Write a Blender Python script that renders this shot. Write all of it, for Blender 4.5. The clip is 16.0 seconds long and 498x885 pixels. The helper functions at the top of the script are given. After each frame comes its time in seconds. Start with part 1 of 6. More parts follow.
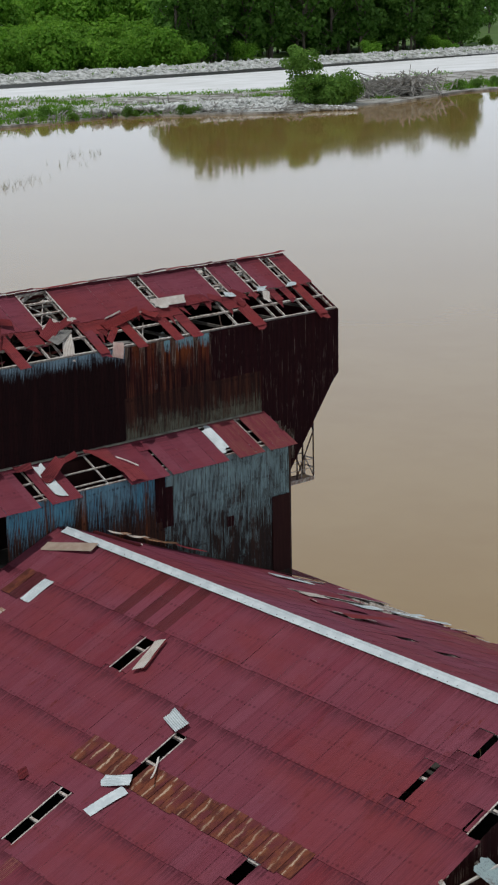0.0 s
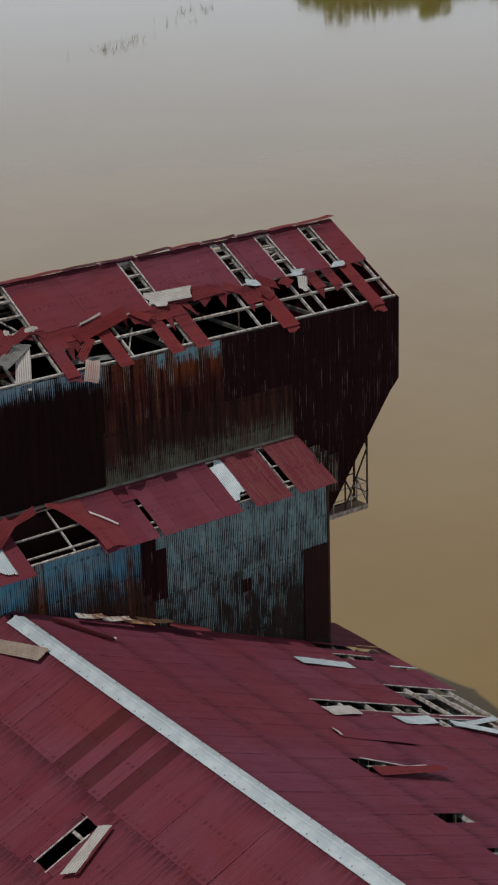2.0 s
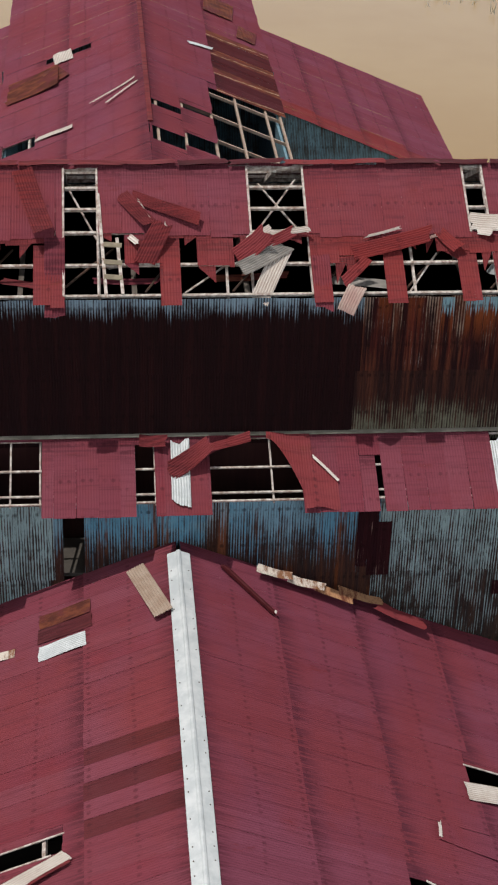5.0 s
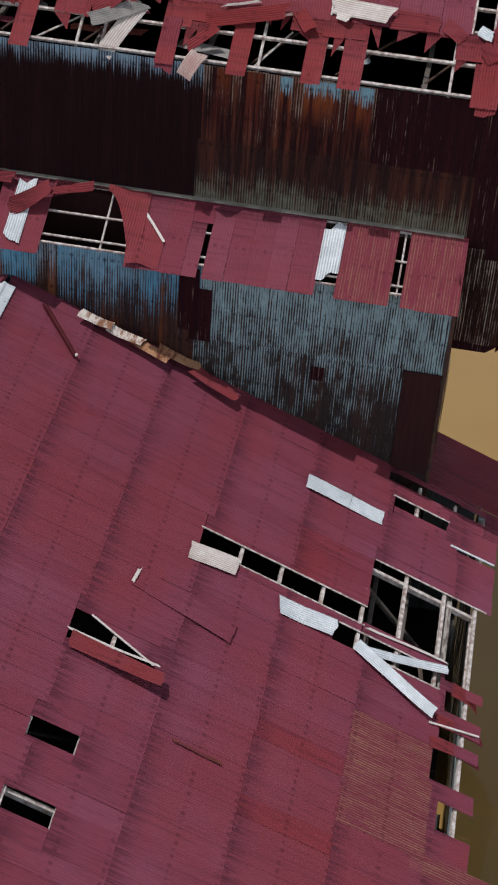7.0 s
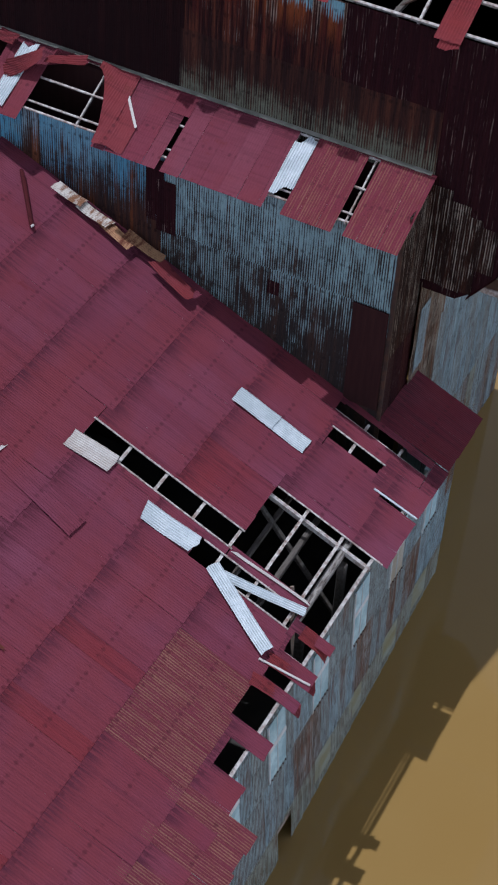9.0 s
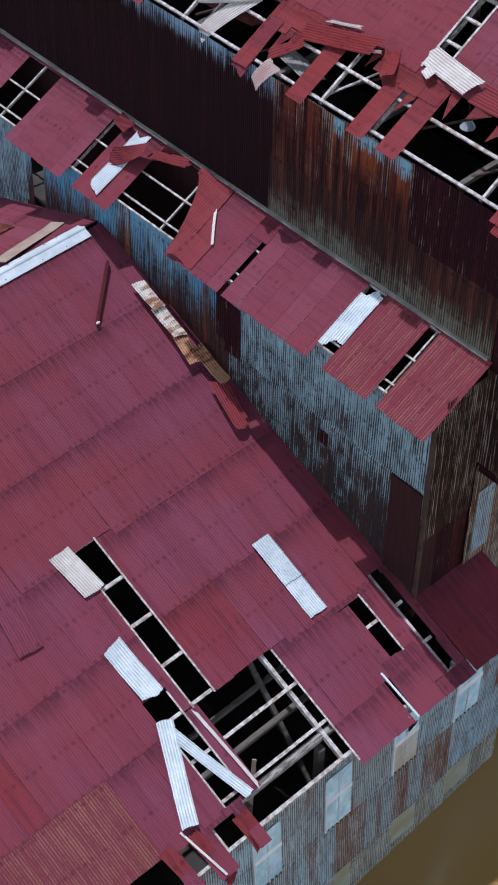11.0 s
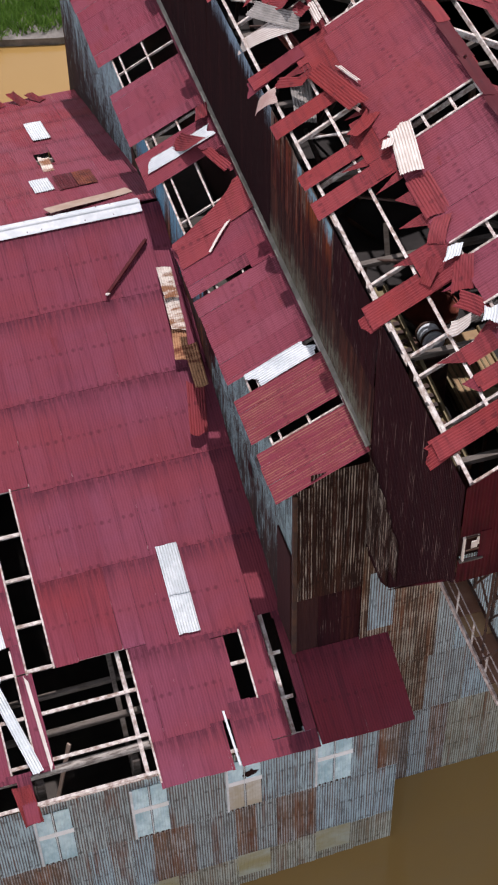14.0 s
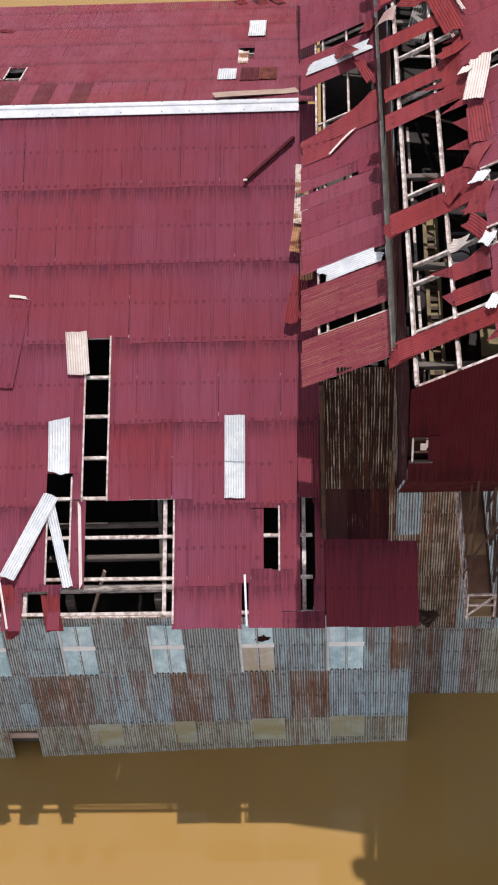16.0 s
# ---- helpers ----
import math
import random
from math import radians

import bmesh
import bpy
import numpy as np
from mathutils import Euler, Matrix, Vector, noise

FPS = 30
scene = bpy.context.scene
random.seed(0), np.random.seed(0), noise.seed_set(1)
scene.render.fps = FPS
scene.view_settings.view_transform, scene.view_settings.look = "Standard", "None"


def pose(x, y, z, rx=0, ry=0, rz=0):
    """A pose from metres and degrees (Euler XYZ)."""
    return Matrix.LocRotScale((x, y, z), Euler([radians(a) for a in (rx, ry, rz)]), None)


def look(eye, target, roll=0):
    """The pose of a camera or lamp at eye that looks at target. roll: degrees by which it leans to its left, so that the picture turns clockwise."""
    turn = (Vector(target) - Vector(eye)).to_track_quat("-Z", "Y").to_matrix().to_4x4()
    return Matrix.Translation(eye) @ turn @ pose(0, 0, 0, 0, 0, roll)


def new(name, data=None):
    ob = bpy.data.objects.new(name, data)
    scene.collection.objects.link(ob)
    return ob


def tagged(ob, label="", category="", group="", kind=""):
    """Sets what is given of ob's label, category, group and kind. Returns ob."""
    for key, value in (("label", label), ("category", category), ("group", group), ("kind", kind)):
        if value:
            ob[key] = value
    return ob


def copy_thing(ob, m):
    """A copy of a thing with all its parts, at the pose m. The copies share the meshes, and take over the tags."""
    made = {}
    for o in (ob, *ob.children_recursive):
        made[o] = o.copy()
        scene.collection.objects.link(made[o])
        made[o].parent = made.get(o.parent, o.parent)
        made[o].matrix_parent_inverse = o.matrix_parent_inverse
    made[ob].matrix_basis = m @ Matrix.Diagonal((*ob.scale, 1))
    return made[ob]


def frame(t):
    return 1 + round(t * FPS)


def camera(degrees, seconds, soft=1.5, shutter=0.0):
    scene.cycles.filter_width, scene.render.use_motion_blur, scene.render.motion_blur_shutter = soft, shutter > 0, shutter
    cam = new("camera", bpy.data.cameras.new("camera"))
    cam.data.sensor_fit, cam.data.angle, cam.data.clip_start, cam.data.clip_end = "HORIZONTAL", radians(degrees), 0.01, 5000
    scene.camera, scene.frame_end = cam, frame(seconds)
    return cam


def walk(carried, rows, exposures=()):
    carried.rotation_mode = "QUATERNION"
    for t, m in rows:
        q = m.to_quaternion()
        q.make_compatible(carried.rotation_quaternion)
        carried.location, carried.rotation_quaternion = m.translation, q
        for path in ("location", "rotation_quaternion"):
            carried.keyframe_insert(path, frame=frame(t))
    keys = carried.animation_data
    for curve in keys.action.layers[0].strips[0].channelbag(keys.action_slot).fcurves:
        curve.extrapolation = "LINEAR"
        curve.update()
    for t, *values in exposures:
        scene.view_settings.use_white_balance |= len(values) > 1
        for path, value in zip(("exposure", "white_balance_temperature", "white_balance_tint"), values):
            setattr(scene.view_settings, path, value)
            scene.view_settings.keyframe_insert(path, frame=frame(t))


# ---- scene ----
cam = camera(16.98, 16.0, soft=2.2)
ROWS = [
    (0, (-55.76, 37.53, 35.23), (-26.44, 12.40, 24.80), -1.05),
    (0.5, (-52.50, 33.27, 35.32), (-23.19, 8.43, 24.20), -1.23),
    (1, (-49.20, 28.94, 35.38), (-19.85, 4.46, 23.56), -1.72),
    (1.5, (-45.93, 25.04, 35.90), (-16.66, 0.96, 23.13), -1.76),
    (2, (-43.24, 21.61, 36.92), (-12.76, -0.25, 23.03), -1.80),
    (2.5, (-40.92, 18.74, 37.91), (-8.75, 0.27, 22.95), -1.10),
    (3, (-38.87, 16.21, 38.60), (-5.62, 0.76, 22.61), -0.18),
    (3.5, (-37.48, 13.30, 39.22), (-3.39, 0.94, 22.13), 0.56),
    (4, (-37.16, 9.81, 39.71), (-2.70, 0.57, 21.43), 1.04),
    (4.5, (-37.55, 5.98, 40.12), (-3.12, -0.26, 20.58), 1.46),
    (5, (-38.28, 2.07, 40.45), (-4.23, -1.45, 19.66), 1.98),
    (5.5, (-38.99, -1.68, 40.75), (-5.61, -2.91, 18.73), 2.79),
    (6, (-39.56, -5.26, 41.04), (-6.99, -4.47, 17.83), 3.80),
    (6.5, (-39.79, -8.95, 41.27), (-8.10, -6.53, 16.98), 4.34),
    (7, (-39.55, -12.62, 41.38), (-8.74, -8.68, 16.17), 4.47),
    (7.5, (-38.89, -16.04, 41.80), (-9.25, -10.37, 15.55), 4.91),
    (8, (-37.82, -19.34, 41.84), (-9.31, -11.63, 14.86), 4.93),
    (8.5, (-36.18, -22.53, 42.09), (-8.99, -12.60, 14.45), 4.51),
    (9, (-33.66, -25.39, 42.63), (-8.09, -13.02, 14.49), 3.47),
    (9.5, (-30.67, -27.76, 43.28), (-6.87, -12.96, 14.78), 2.21),
    (10, (-27.64, -29.50, 43.86), (-5.59, -12.50, 15.12), 1.13),
    (10.5, (-24.96, -30.44, 44.18), (-4.52, -11.71, 15.34), 0.64),
    (11, (-22.60, -30.93, 44.31), (-3.64, -10.77, 15.43), 0.57),
    (11.5, (-19.99, -31.61, 44.48), (-2.91, -9.95, 15.52), 0.13),
    (12, (-17.45, -32.41, 44.79), (-2.28, -9.60, 15.65), -0.10),
    (12.5, (-14.88, -33.49, 45.19), (-1.67, -9.82, 15.78), -0.37),
    (13, (-12.36, -34.86, 45.43), (-1.09, -10.40, 15.86), -0.65),
    (13.5, (-10.15, -36.23, 45.61), (-0.63, -11.18, 15.92), -0.79),
    (14, (-7.63, -37.63, 45.97), (-0.39, -12.12, 16.01), -1.39),
    (14.5, (-5.29, -38.98, 46.23), (-0.37, -13.16, 16.08), -2.01),
    (15, (-3.16, -40.23, 46.49), (-0.53, -14.25, 16.19), -2.64),
    (15.5, (-1.20, -41.37, 46.73), (-0.92, -15.39, 16.32), -3.38),
    (16, (0.61, -42.26, 46.91), (-1.29, -16.42, 16.43), -4.16),
]
walk(cam, [(t, look(e, a, r)) for t, e, a, r in ROWS],
     exposures=[(0.0, -0.74, 6000, 8), (1.0, -0.92, 6080, 8), (2.0, -1.08, 6080, 8), (3.0, -0.80, 6050, 10), (5.5, -0.20, 6600, 14), (7.0, -0.30, 6050, 16), (8.0, -0.40, 5430, 15), (10.5, -0.16, 5300, 16), (12.0, 0.22, 5680, 17), (14.5, 0.30, 6300, 24), (16.0, 0.32, 6350, 22)])

# world: hazy bright sky, one high sun from the north side
world = bpy.data.worlds.new("world")
scene.world = world
world.use_nodes = True
wn, wl = world.node_tree.nodes, world.node_tree.links
wn.clear()
SUN = Vector((0.045, 0.315, 1.0)).normalized()
sky = wn.new("ShaderNodeTexSky")
sky.sky_type = "NISHITA"
sky.sun_disc = False
sky.sun_elevation = math.asin(SUN.z)
sky.sun_rotation = math.atan2(SUN.x, SUN.y)
sky.dust_density = 4.0
sky.air_density = 1.2
haze = wn.new("ShaderNodeMix")
haze.data_type = "RGBA"
haze.inputs[0].default_value = 0.8
# pale cloud haze, brighter towards the horizon
tc = wn.new("ShaderNodeTexCoord")
sp = wn.new("ShaderNodeSeparateXYZ")
wl.new(tc.outputs["Generated"], sp.inputs[0])
mr = wn.new("ShaderNodeMapRange")
for i_, v_ in enumerate((0.0, 0.80, 27.0, 1.5)):
    mr.inputs[1 + i_].default_value = v_
wl.new(sp.outputs[2], mr.inputs[0])
cool = wn.new("ShaderNodeVectorMath")
cool.operation = "SCALE"
cool.inputs[0].default_value = (0.95, 1.0, 1.06)
wl.new(mr.outputs[0], cool.inputs["Scale"])
wl.new(cool.outputs[0], haze.inputs[7])
wl.new(sky.outputs[0], haze.inputs[6])
bg = wn.new("ShaderNodeBackground")
bg.inputs[1].default_value = 0.070
wl.new(haze.outputs[2], bg.inputs[0])
wout = wn.new("ShaderNodeOutputWorld")
wl.new(bg.outputs[0], wout.inputs[0])
sun = new("sun", bpy.data.lights.new("sun", "SUN"))
sun.data.energy = 3.2
sun.data.angle = radians(0.6)
sun.data.color = (1.0, 0.96, 0.9)
sun.matrix_world = look(SUN * 100, (0, 0, 0))


# ---- materials ----
class Mat:
    """Small node builder."""

    def __init__(self, name, rough=0.8, metal=0.0, spec=0.3):
        self.m = bpy.data.materials.new(name)
        self.m.use_nodes = True
        self.n, self.l = self.m.node_tree.nodes, self.m.node_tree.links
        self.b = self.n["Principled BSDF"]
        self.b.inputs["Roughness"].default_value = rough
        self.b.inputs["Metallic"].default_value = metal
        self.b.inputs["Specular IOR Level"].default_value = spec
        self.geo = self.n.new("ShaderNodeNewGeometry")
        self.info = self.n.new("ShaderNodeObjectInfo")

    def pos(self, scale, offset=(0, 0, 0), shift=False):
        m = self.n.new("ShaderNodeMapping")
        m.inputs["Scale"].default_value = scale
        m.inputs["Location"].default_value = offset
        self.l.new(self.geo.outputs["Position"], m.inputs[0])
        if shift:
            a = self.n.new("ShaderNodeVectorMath")
            a.operation = "ADD"
            s = self.n.new("ShaderNodeMath")
            s.operation = "MULTIPLY"
            s.inputs[1].default_value = 37.0
            self.l.new(self.info.outputs["Random"], s.inputs[0])
            self.l.new(m.outputs[0], a.inputs[0])
            self.l.new(s.outputs[0], a.inputs[1])
            return a.outputs[0]
        return m.outputs[0]

    def noise(self, scale, detail=4.0, rough=0.6, offset=(0, 0, 0), shift=False):
        t = self.n.new("ShaderNodeTexNoise")
        t.inputs["Scale"].default_value = 1.0
        t.inputs["Detail"].default_value = detail
        t.inputs["Roughness"].default_value = rough
        self.l.new(self.pos(scale, offset, shift), t.inputs["Vector"])
        return t.outputs["Fac"]

    def ramp(self, fac, lo, hi, a=0.0, b=1.0):
        r = self.n.new("ShaderNodeMapRange")
        r.interpolation_type = "SMOOTHSTEP"
        for i, v in enumerate((lo, hi, a, b)):
            r.inputs[1 + i].default_value = v
        self.l.new(fac, r.inputs[0])
        return r.outputs[0]

    def math(self, op, a, b):
        m = self.n.new("ShaderNodeMath")
        m.operation = op
        for i, v in enumerate((a, b)):
            if isinstance(v, (int, float)):
                m.inputs[i].default_value = v
            else:
                self.l.new(v, m.inputs[i])
        return m.outputs[0]

    def mix(self, fac, a, b, mode="MIX"):
        m = self.n.new("ShaderNodeMix")
        m.data_type = "RGBA"
        m.blend_type = mode
        for i, v in ((0, fac), (6, a), (7, b)):
            if isinstance(v, (int, float)):
                m.inputs[i].default_value = v
            elif isinstance(v, tuple):
                m.inputs[i].default_value = (*v, 1)
            else:
                self.l.new(v, m.inputs[i])
        return m.outputs[2]

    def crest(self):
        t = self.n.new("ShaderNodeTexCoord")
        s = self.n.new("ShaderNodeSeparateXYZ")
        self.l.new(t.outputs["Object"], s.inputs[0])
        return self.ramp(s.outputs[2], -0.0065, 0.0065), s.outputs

    def nails(self, xyz):
        """Rust spots round the rows of fixings."""
        a = self.math("PINGPONG", self.math("ADD", xyz[1], 0.27), 0.60)
        b = self.math("PINGPONG", self.math("ADD", xyz[0], 0.04), 0.1143)
        d = self.math("ADD", self.math("POWER", self.math("MULTIPLY", a, 1.0), 2.0), self.math("POWER", b, 2.0))
        near = self.ramp(d, 0.0006, 0.0065, 1.0, 0.0)
        keep = self.ramp(self.noise((2.3, 2.3, 2.3), 4, 0.75), 0.38, 0.54)
        return self.math("MULTIPLY", near, keep)

    def z(self):
        s = self.n.new("ShaderNodeSeparateXYZ")
        self.l.new(self.geo.outputs["Position"], s.inputs[0])
        return s.outputs

    def done(self, colour, bump=None, dist=0.01, rough=None):
        if isinstance(colour, tuple):
            self.b.inputs["Base Color"].default_value = (*colour, 1)
        else:
            self.l.new(colour, self.b.inputs["Base Color"])
        if bump is not None:
            k = self.n.new("ShaderNodeBump")
            k.inputs["Distance"].default_value = dist
            k.inputs["Strength"].default_value = 0.6
            self.l.new(bump, k.inputs["Height"])
            self.l.new(k.outputs[0], self.b.inputs["Normal"])
        if rough is not None:
            self.l.new(rough, self.b.inputs["Roughness"])
        return self.m


def red_roof(name, base, fade, rust, dirt=0.35, rust_lo=0.62, spec=0.12):
    k = Mat(name, 0.55, 0.0, spec)
    crest, xyz = k.crest()
    dark = tuple(v * 0.5 for v in base)
    warm = (base[0] * 1.12, base[1] * 0.85, base[2] * 0.62)
    col = k.mix(k.ramp(k.info.outputs["Random"], 0.0, 1.0, 0.0, 0.75), base, fade)
    col = k.mix(k.ramp(k.noise((0.10, 0.16, 0.16), 5, 0.65), 0.40, 0.66, 0.0, 0.75), col, warm)
    # dark joints at some sheet sides
    side = k.ramp(k.math("ABSOLUTE", xyz[0], 0.0), 0.006, 0.022, 1.0, 0.0)
    some = k.ramp(k.math("FRACT", k.math("MULTIPLY", k.info.outputs["Random"], 17.3), 0.0), 0.45, 0.75)
    col = k.mix(k.math("MULTIPLY", k.math("MULTIPLY", side, some), k.ramp(k.noise((1, 1, 1), 3), 0.4, 0.55, 0.2, 0.8)), col, dark)
    # valleys painted darker in place of the ribs' own shading
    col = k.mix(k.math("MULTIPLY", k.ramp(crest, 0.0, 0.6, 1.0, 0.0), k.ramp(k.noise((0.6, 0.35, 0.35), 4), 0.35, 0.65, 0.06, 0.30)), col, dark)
    # long thin streaks down the slope
    col = k.mix(k.ramp(k.noise((9.0, 0.40, 0.40), 6, 0.75, shift=True), 0.46, 0.72, 0.0, dirt * 1.5), col, dark)
    col = k.mix(k.ramp(k.noise((1.5, 0.5, 0.5), 7, 0.78, (7, 3, 1)), rust_lo, rust_lo + 0.12, 0.0, 0.75), col, rust)
    col = k.mix(k.ramp(k.noise((5, 5, 5), 6, 0.8, (1, 9, 4)), 0.60, 0.72, 0.0, 0.18), col, dark)
    col = k.mix(k.math("MULTIPLY", k.nails(xyz), 0.45), col, (0.045, 0.009, 0.014))
    # short dark runs below each lap
    run = k.math("MULTIPLY", k.ramp(xyz[1], -0.85, -0.16, 0.0, 1.0), k.ramp(k.noise((12.0, 0.5, 0.5), 4, 0.7, (2, 6, 1)), 0.40, 0.60, 0.15, 0.95))
    col = k.mix(run, col, dark)
    fine = k.noise((30, 30, 30), 4)
    col = k.mix(k.ramp(fine, 0.55, 0.75, 0.0, 0.08), col, (0.02, 0.012, 0.012))
    return k.done(col, None, 0.0, k.ramp(k.noise((2, 1, 1), 4), 0.3, 0.7, 0.58, 0.80))


def rust_patch(name):
    """Bare sheet rusted dark, with one pale worn run slanting down it."""
    k = Mat(name, 0.8, 0.0, 0.2)
    crest, xyz = k.crest()
    col = k.mix(k.ramp(k.noise((2.5, 1.2, 1.2), 5, 0.7, shift=True), 0.38, 0.62), (0.085, 0.022, 0.016), (0.19, 0.055, 0.028))
    col = k.mix(k.ramp(k.noise((0.9, 0.9, 0.9), 4, 0.6, (5, 1, 2), True), 0.46, 0.62, 0.0, 0.85), col, (0.13, 0.026, 0.032))
    slant = k.math("ADD", xyz[0], k.math("MULTIPLY", xyz[1], 0.10))
    slant = k.math("ADD", slant, k.math("MULTIPLY", k.math("SUBTRACT", k.noise((1.3, 1.3, 1.3), 3, 0.6, (3, 8, 2), True), 0.5), 0.35))
    off = k.math("ABSOLUTE", k.math("SUBTRACT", slant, 0.17), 0.0)
    wear = k.ramp(k.noise((9.0, 3.0, 3.0), 5, 0.75, (1, 2, 6)), 0.38, 0.58)
    each = k.ramp(k.math("FRACT", k.math("MULTIPLY", k.info.outputs["Random"], 7.7), 0.0), 0.0, 1.0, 0.35, 1.0)
    wear = k.math("MULTIPLY", wear, each)
    col = k.mix(k.math("MULTIPLY", k.ramp(off, 0.02, 0.16, 0.55, 0.0), wear), col, (0.27, 0.12, 0.05))
    col = k.mix(k.math("MULTIPLY", k.ramp(off, 0.015, 0.06, 0.9, 0.0), wear), col, (0.56, 0.41, 0.29))
    fine = k.noise((22, 22, 22), 4)
    return k.done(col, fine, 0.004)


def wall_tin(name, paint, under, rust, paint_lo, paint_hi, streak=(5.0, 5.0, 0.35), rust_amt=0.5, top=None, ribs=0.07, blot=0.0, glow=None, broad=0.45, stain=0.0, deep_paint=None):
    """Painted tin peeled in upright streaks; paint share grows from height top[0] to top[1]."""
    k = Mat(name, 0.8, 0.0, 0.12)
    n1 = k.noise(streak, 6, 0.72, (2, 5, 1))
    n2 = k.noise((1.1, 1.1, 1.0), 5, 0.7, shift=True)
    f = k.math("ADD", k.math("MULTIPLY", n1, 1.0 - broad), k.math("MULTIPLY", n2, broad))
    if top:
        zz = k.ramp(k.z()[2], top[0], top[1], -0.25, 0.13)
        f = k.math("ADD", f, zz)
    crest, xyz = k.crest()
    # crests take more of the paint colour than the valleys
    f = k.math("ADD", f, k.ramp(crest, 0.0, 1.0, -ribs, ribs))
    dark = k.mix(k.ramp(k.noise((4.2, 4.2, 0.16), 6, 0.72, (11, 4, 2)), 0.42, 0.66, 0.0, rust_amt), under, rust)
    if glow:
        # fresh orange rust running down from the paint's edge
        run = k.math("MULTIPLY", k.ramp(k.z()[2], glow[0], glow[1]), k.ramp(k.noise((5.5, 5.5, 0.12), 4, 0.6, (9, 1, 3)), 0.42, 0.60))
        dark = k.mix(k.math("MULTIPLY", run, 0.62), dark, (0.30, 0.085, 0.024))
    if blot:
        f = k.math("ADD", f, k.ramp(k.noise((1.6, 1.6, 1.1), 5, 0.7, (4, 4, 8)), 0.40, 0.62, blot, -blot))
    col = k.mix(k.ramp(f, paint_lo, paint_hi), dark, k.mix(k.ramp(k.info.outputs["Random"], 0, 1, 0, 0.35), paint, tuple(v * 0.6 for v in paint)))
    if stain:
        # deeper paint in patches, and rust running down
        if deep_paint:
            deep = k.math("MULTIPLY", k.ramp(f, paint_lo, paint_hi), k.ramp(k.noise((0.55, 0.55, 0.8), 4, 0.6, (3, 2, 9)), 0.44, 0.60))
            col = k.mix(k.math("MULTIPLY", deep, 0.75), col, deep_paint)
        run = k.math("MULTIPLY", k.ramp(k.noise((3.4, 3.4, 0.10), 4, 0.65, (5, 3, 1)), 0.54, 0.63), k.ramp(k.noise((0.8, 0.8, 0.5), 4, 0.6, (1, 7, 4)), 0.42, 0.56))
        col = k.mix(k.math("MULTIPLY", run, stain), col, k.mix(k.noise((6, 6, 1.0), 4), (0.055, 0.017, 0.010), (0.22, 0.075, 0.026)))
    # hairline dark runs
    col = k.mix(k.ramp(k.noise((26, 26, 1.5), 4, 0.7, (6, 2, 3)), 0.55, 0.64, 0.0, 0.6), col, tuple(v * 0.45 for v in under))
    col = k.mix(k.math("MULTIPLY", k.nails(xyz), 0.6), col, tuple(v * 0.5 for v in under))
    fine = k.noise((18, 18, 5), 5)
    col = k.mix(k.ramp(fine, 0.52, 0.75, 0.0, 0.3), col, tuple(v * 0.5 for v in under))
    return k.done(col, fine, 0.006)


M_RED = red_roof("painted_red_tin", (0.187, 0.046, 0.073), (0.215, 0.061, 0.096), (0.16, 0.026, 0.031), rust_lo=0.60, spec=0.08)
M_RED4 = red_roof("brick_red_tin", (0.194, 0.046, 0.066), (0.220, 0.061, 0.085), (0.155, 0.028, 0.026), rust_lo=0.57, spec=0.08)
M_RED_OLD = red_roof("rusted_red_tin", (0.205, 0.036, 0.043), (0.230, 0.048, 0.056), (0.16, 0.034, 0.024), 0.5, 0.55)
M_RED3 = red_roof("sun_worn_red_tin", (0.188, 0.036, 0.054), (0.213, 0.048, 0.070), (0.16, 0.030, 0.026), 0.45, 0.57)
M_DARKRED = red_roof("dark_red_tin", (0.075, 0.014, 0.018), (0.095, 0.02, 0.026), (0.055, 0.016, 0.012), 0.5)
M_RED2 = red_roof("deep_red_tin", (0.115, 0.024, 0.030), (0.13, 0.030, 0.036), (0.10, 0.026, 0.022), 0.5)
# red for the tall front and underside, with their shade put into the colour
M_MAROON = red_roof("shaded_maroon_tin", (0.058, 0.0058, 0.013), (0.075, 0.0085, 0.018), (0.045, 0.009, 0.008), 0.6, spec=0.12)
M_PORCH = red_roof("deep_crimson_tin", (0.155, 0.021, 0.038), (0.175, 0.027, 0.047), (0.12, 0.018, 0.020), 0.5, spec=0.25)
M_RUST = rust_patch("bare_rusted_tin")
M_STRIPE = wall_tin("red_tin_worn_to_tan_ribs", (0.27, 0.125, 0.085), (0.165, 0.032, 0.048), (0.15, 0.036, 0.034), 0.47, 0.66, streak=(12, 0.6, 0.6), rust_amt=0.5, ribs=0.11, broad=0.25)
M_STRIPE2 = wall_tin("red_aisle_tin_worn_to_tan_ribs", (0.28, 0.12, 0.085), (0.18, 0.033, 0.050), (0.16, 0.036, 0.034), 0.50, 0.68, streak=(0.6, 12, 0.6), rust_amt=0.5, ribs=0.10, broad=0.25)
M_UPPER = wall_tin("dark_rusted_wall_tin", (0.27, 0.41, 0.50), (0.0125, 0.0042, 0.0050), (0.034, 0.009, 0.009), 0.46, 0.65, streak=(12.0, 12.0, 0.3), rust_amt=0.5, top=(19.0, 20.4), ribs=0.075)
M_UPDARK = wall_tin("near_black_wall_tin", (0.25, 0.19, 0.16), (0.019, 0.0042, 0.0066), (0.040, 0.009, 0.011), 0.60, 0.70, streak=(15.0, 15.0, 0.7), rust_amt=0.6, ribs=0.07, broad=0.35)
M_UPRUST = wall_tin("streaked_rust_wall_tin", (0.34, 0.27, 0.21), (0.020, 0.007, 0.008), (0.14, 0.044, 0.024), 0.54, 0.70, streak=(11.0, 11.0, 0.35), rust_amt=0.95, top=(17.0, 20.6), ribs=0.08)
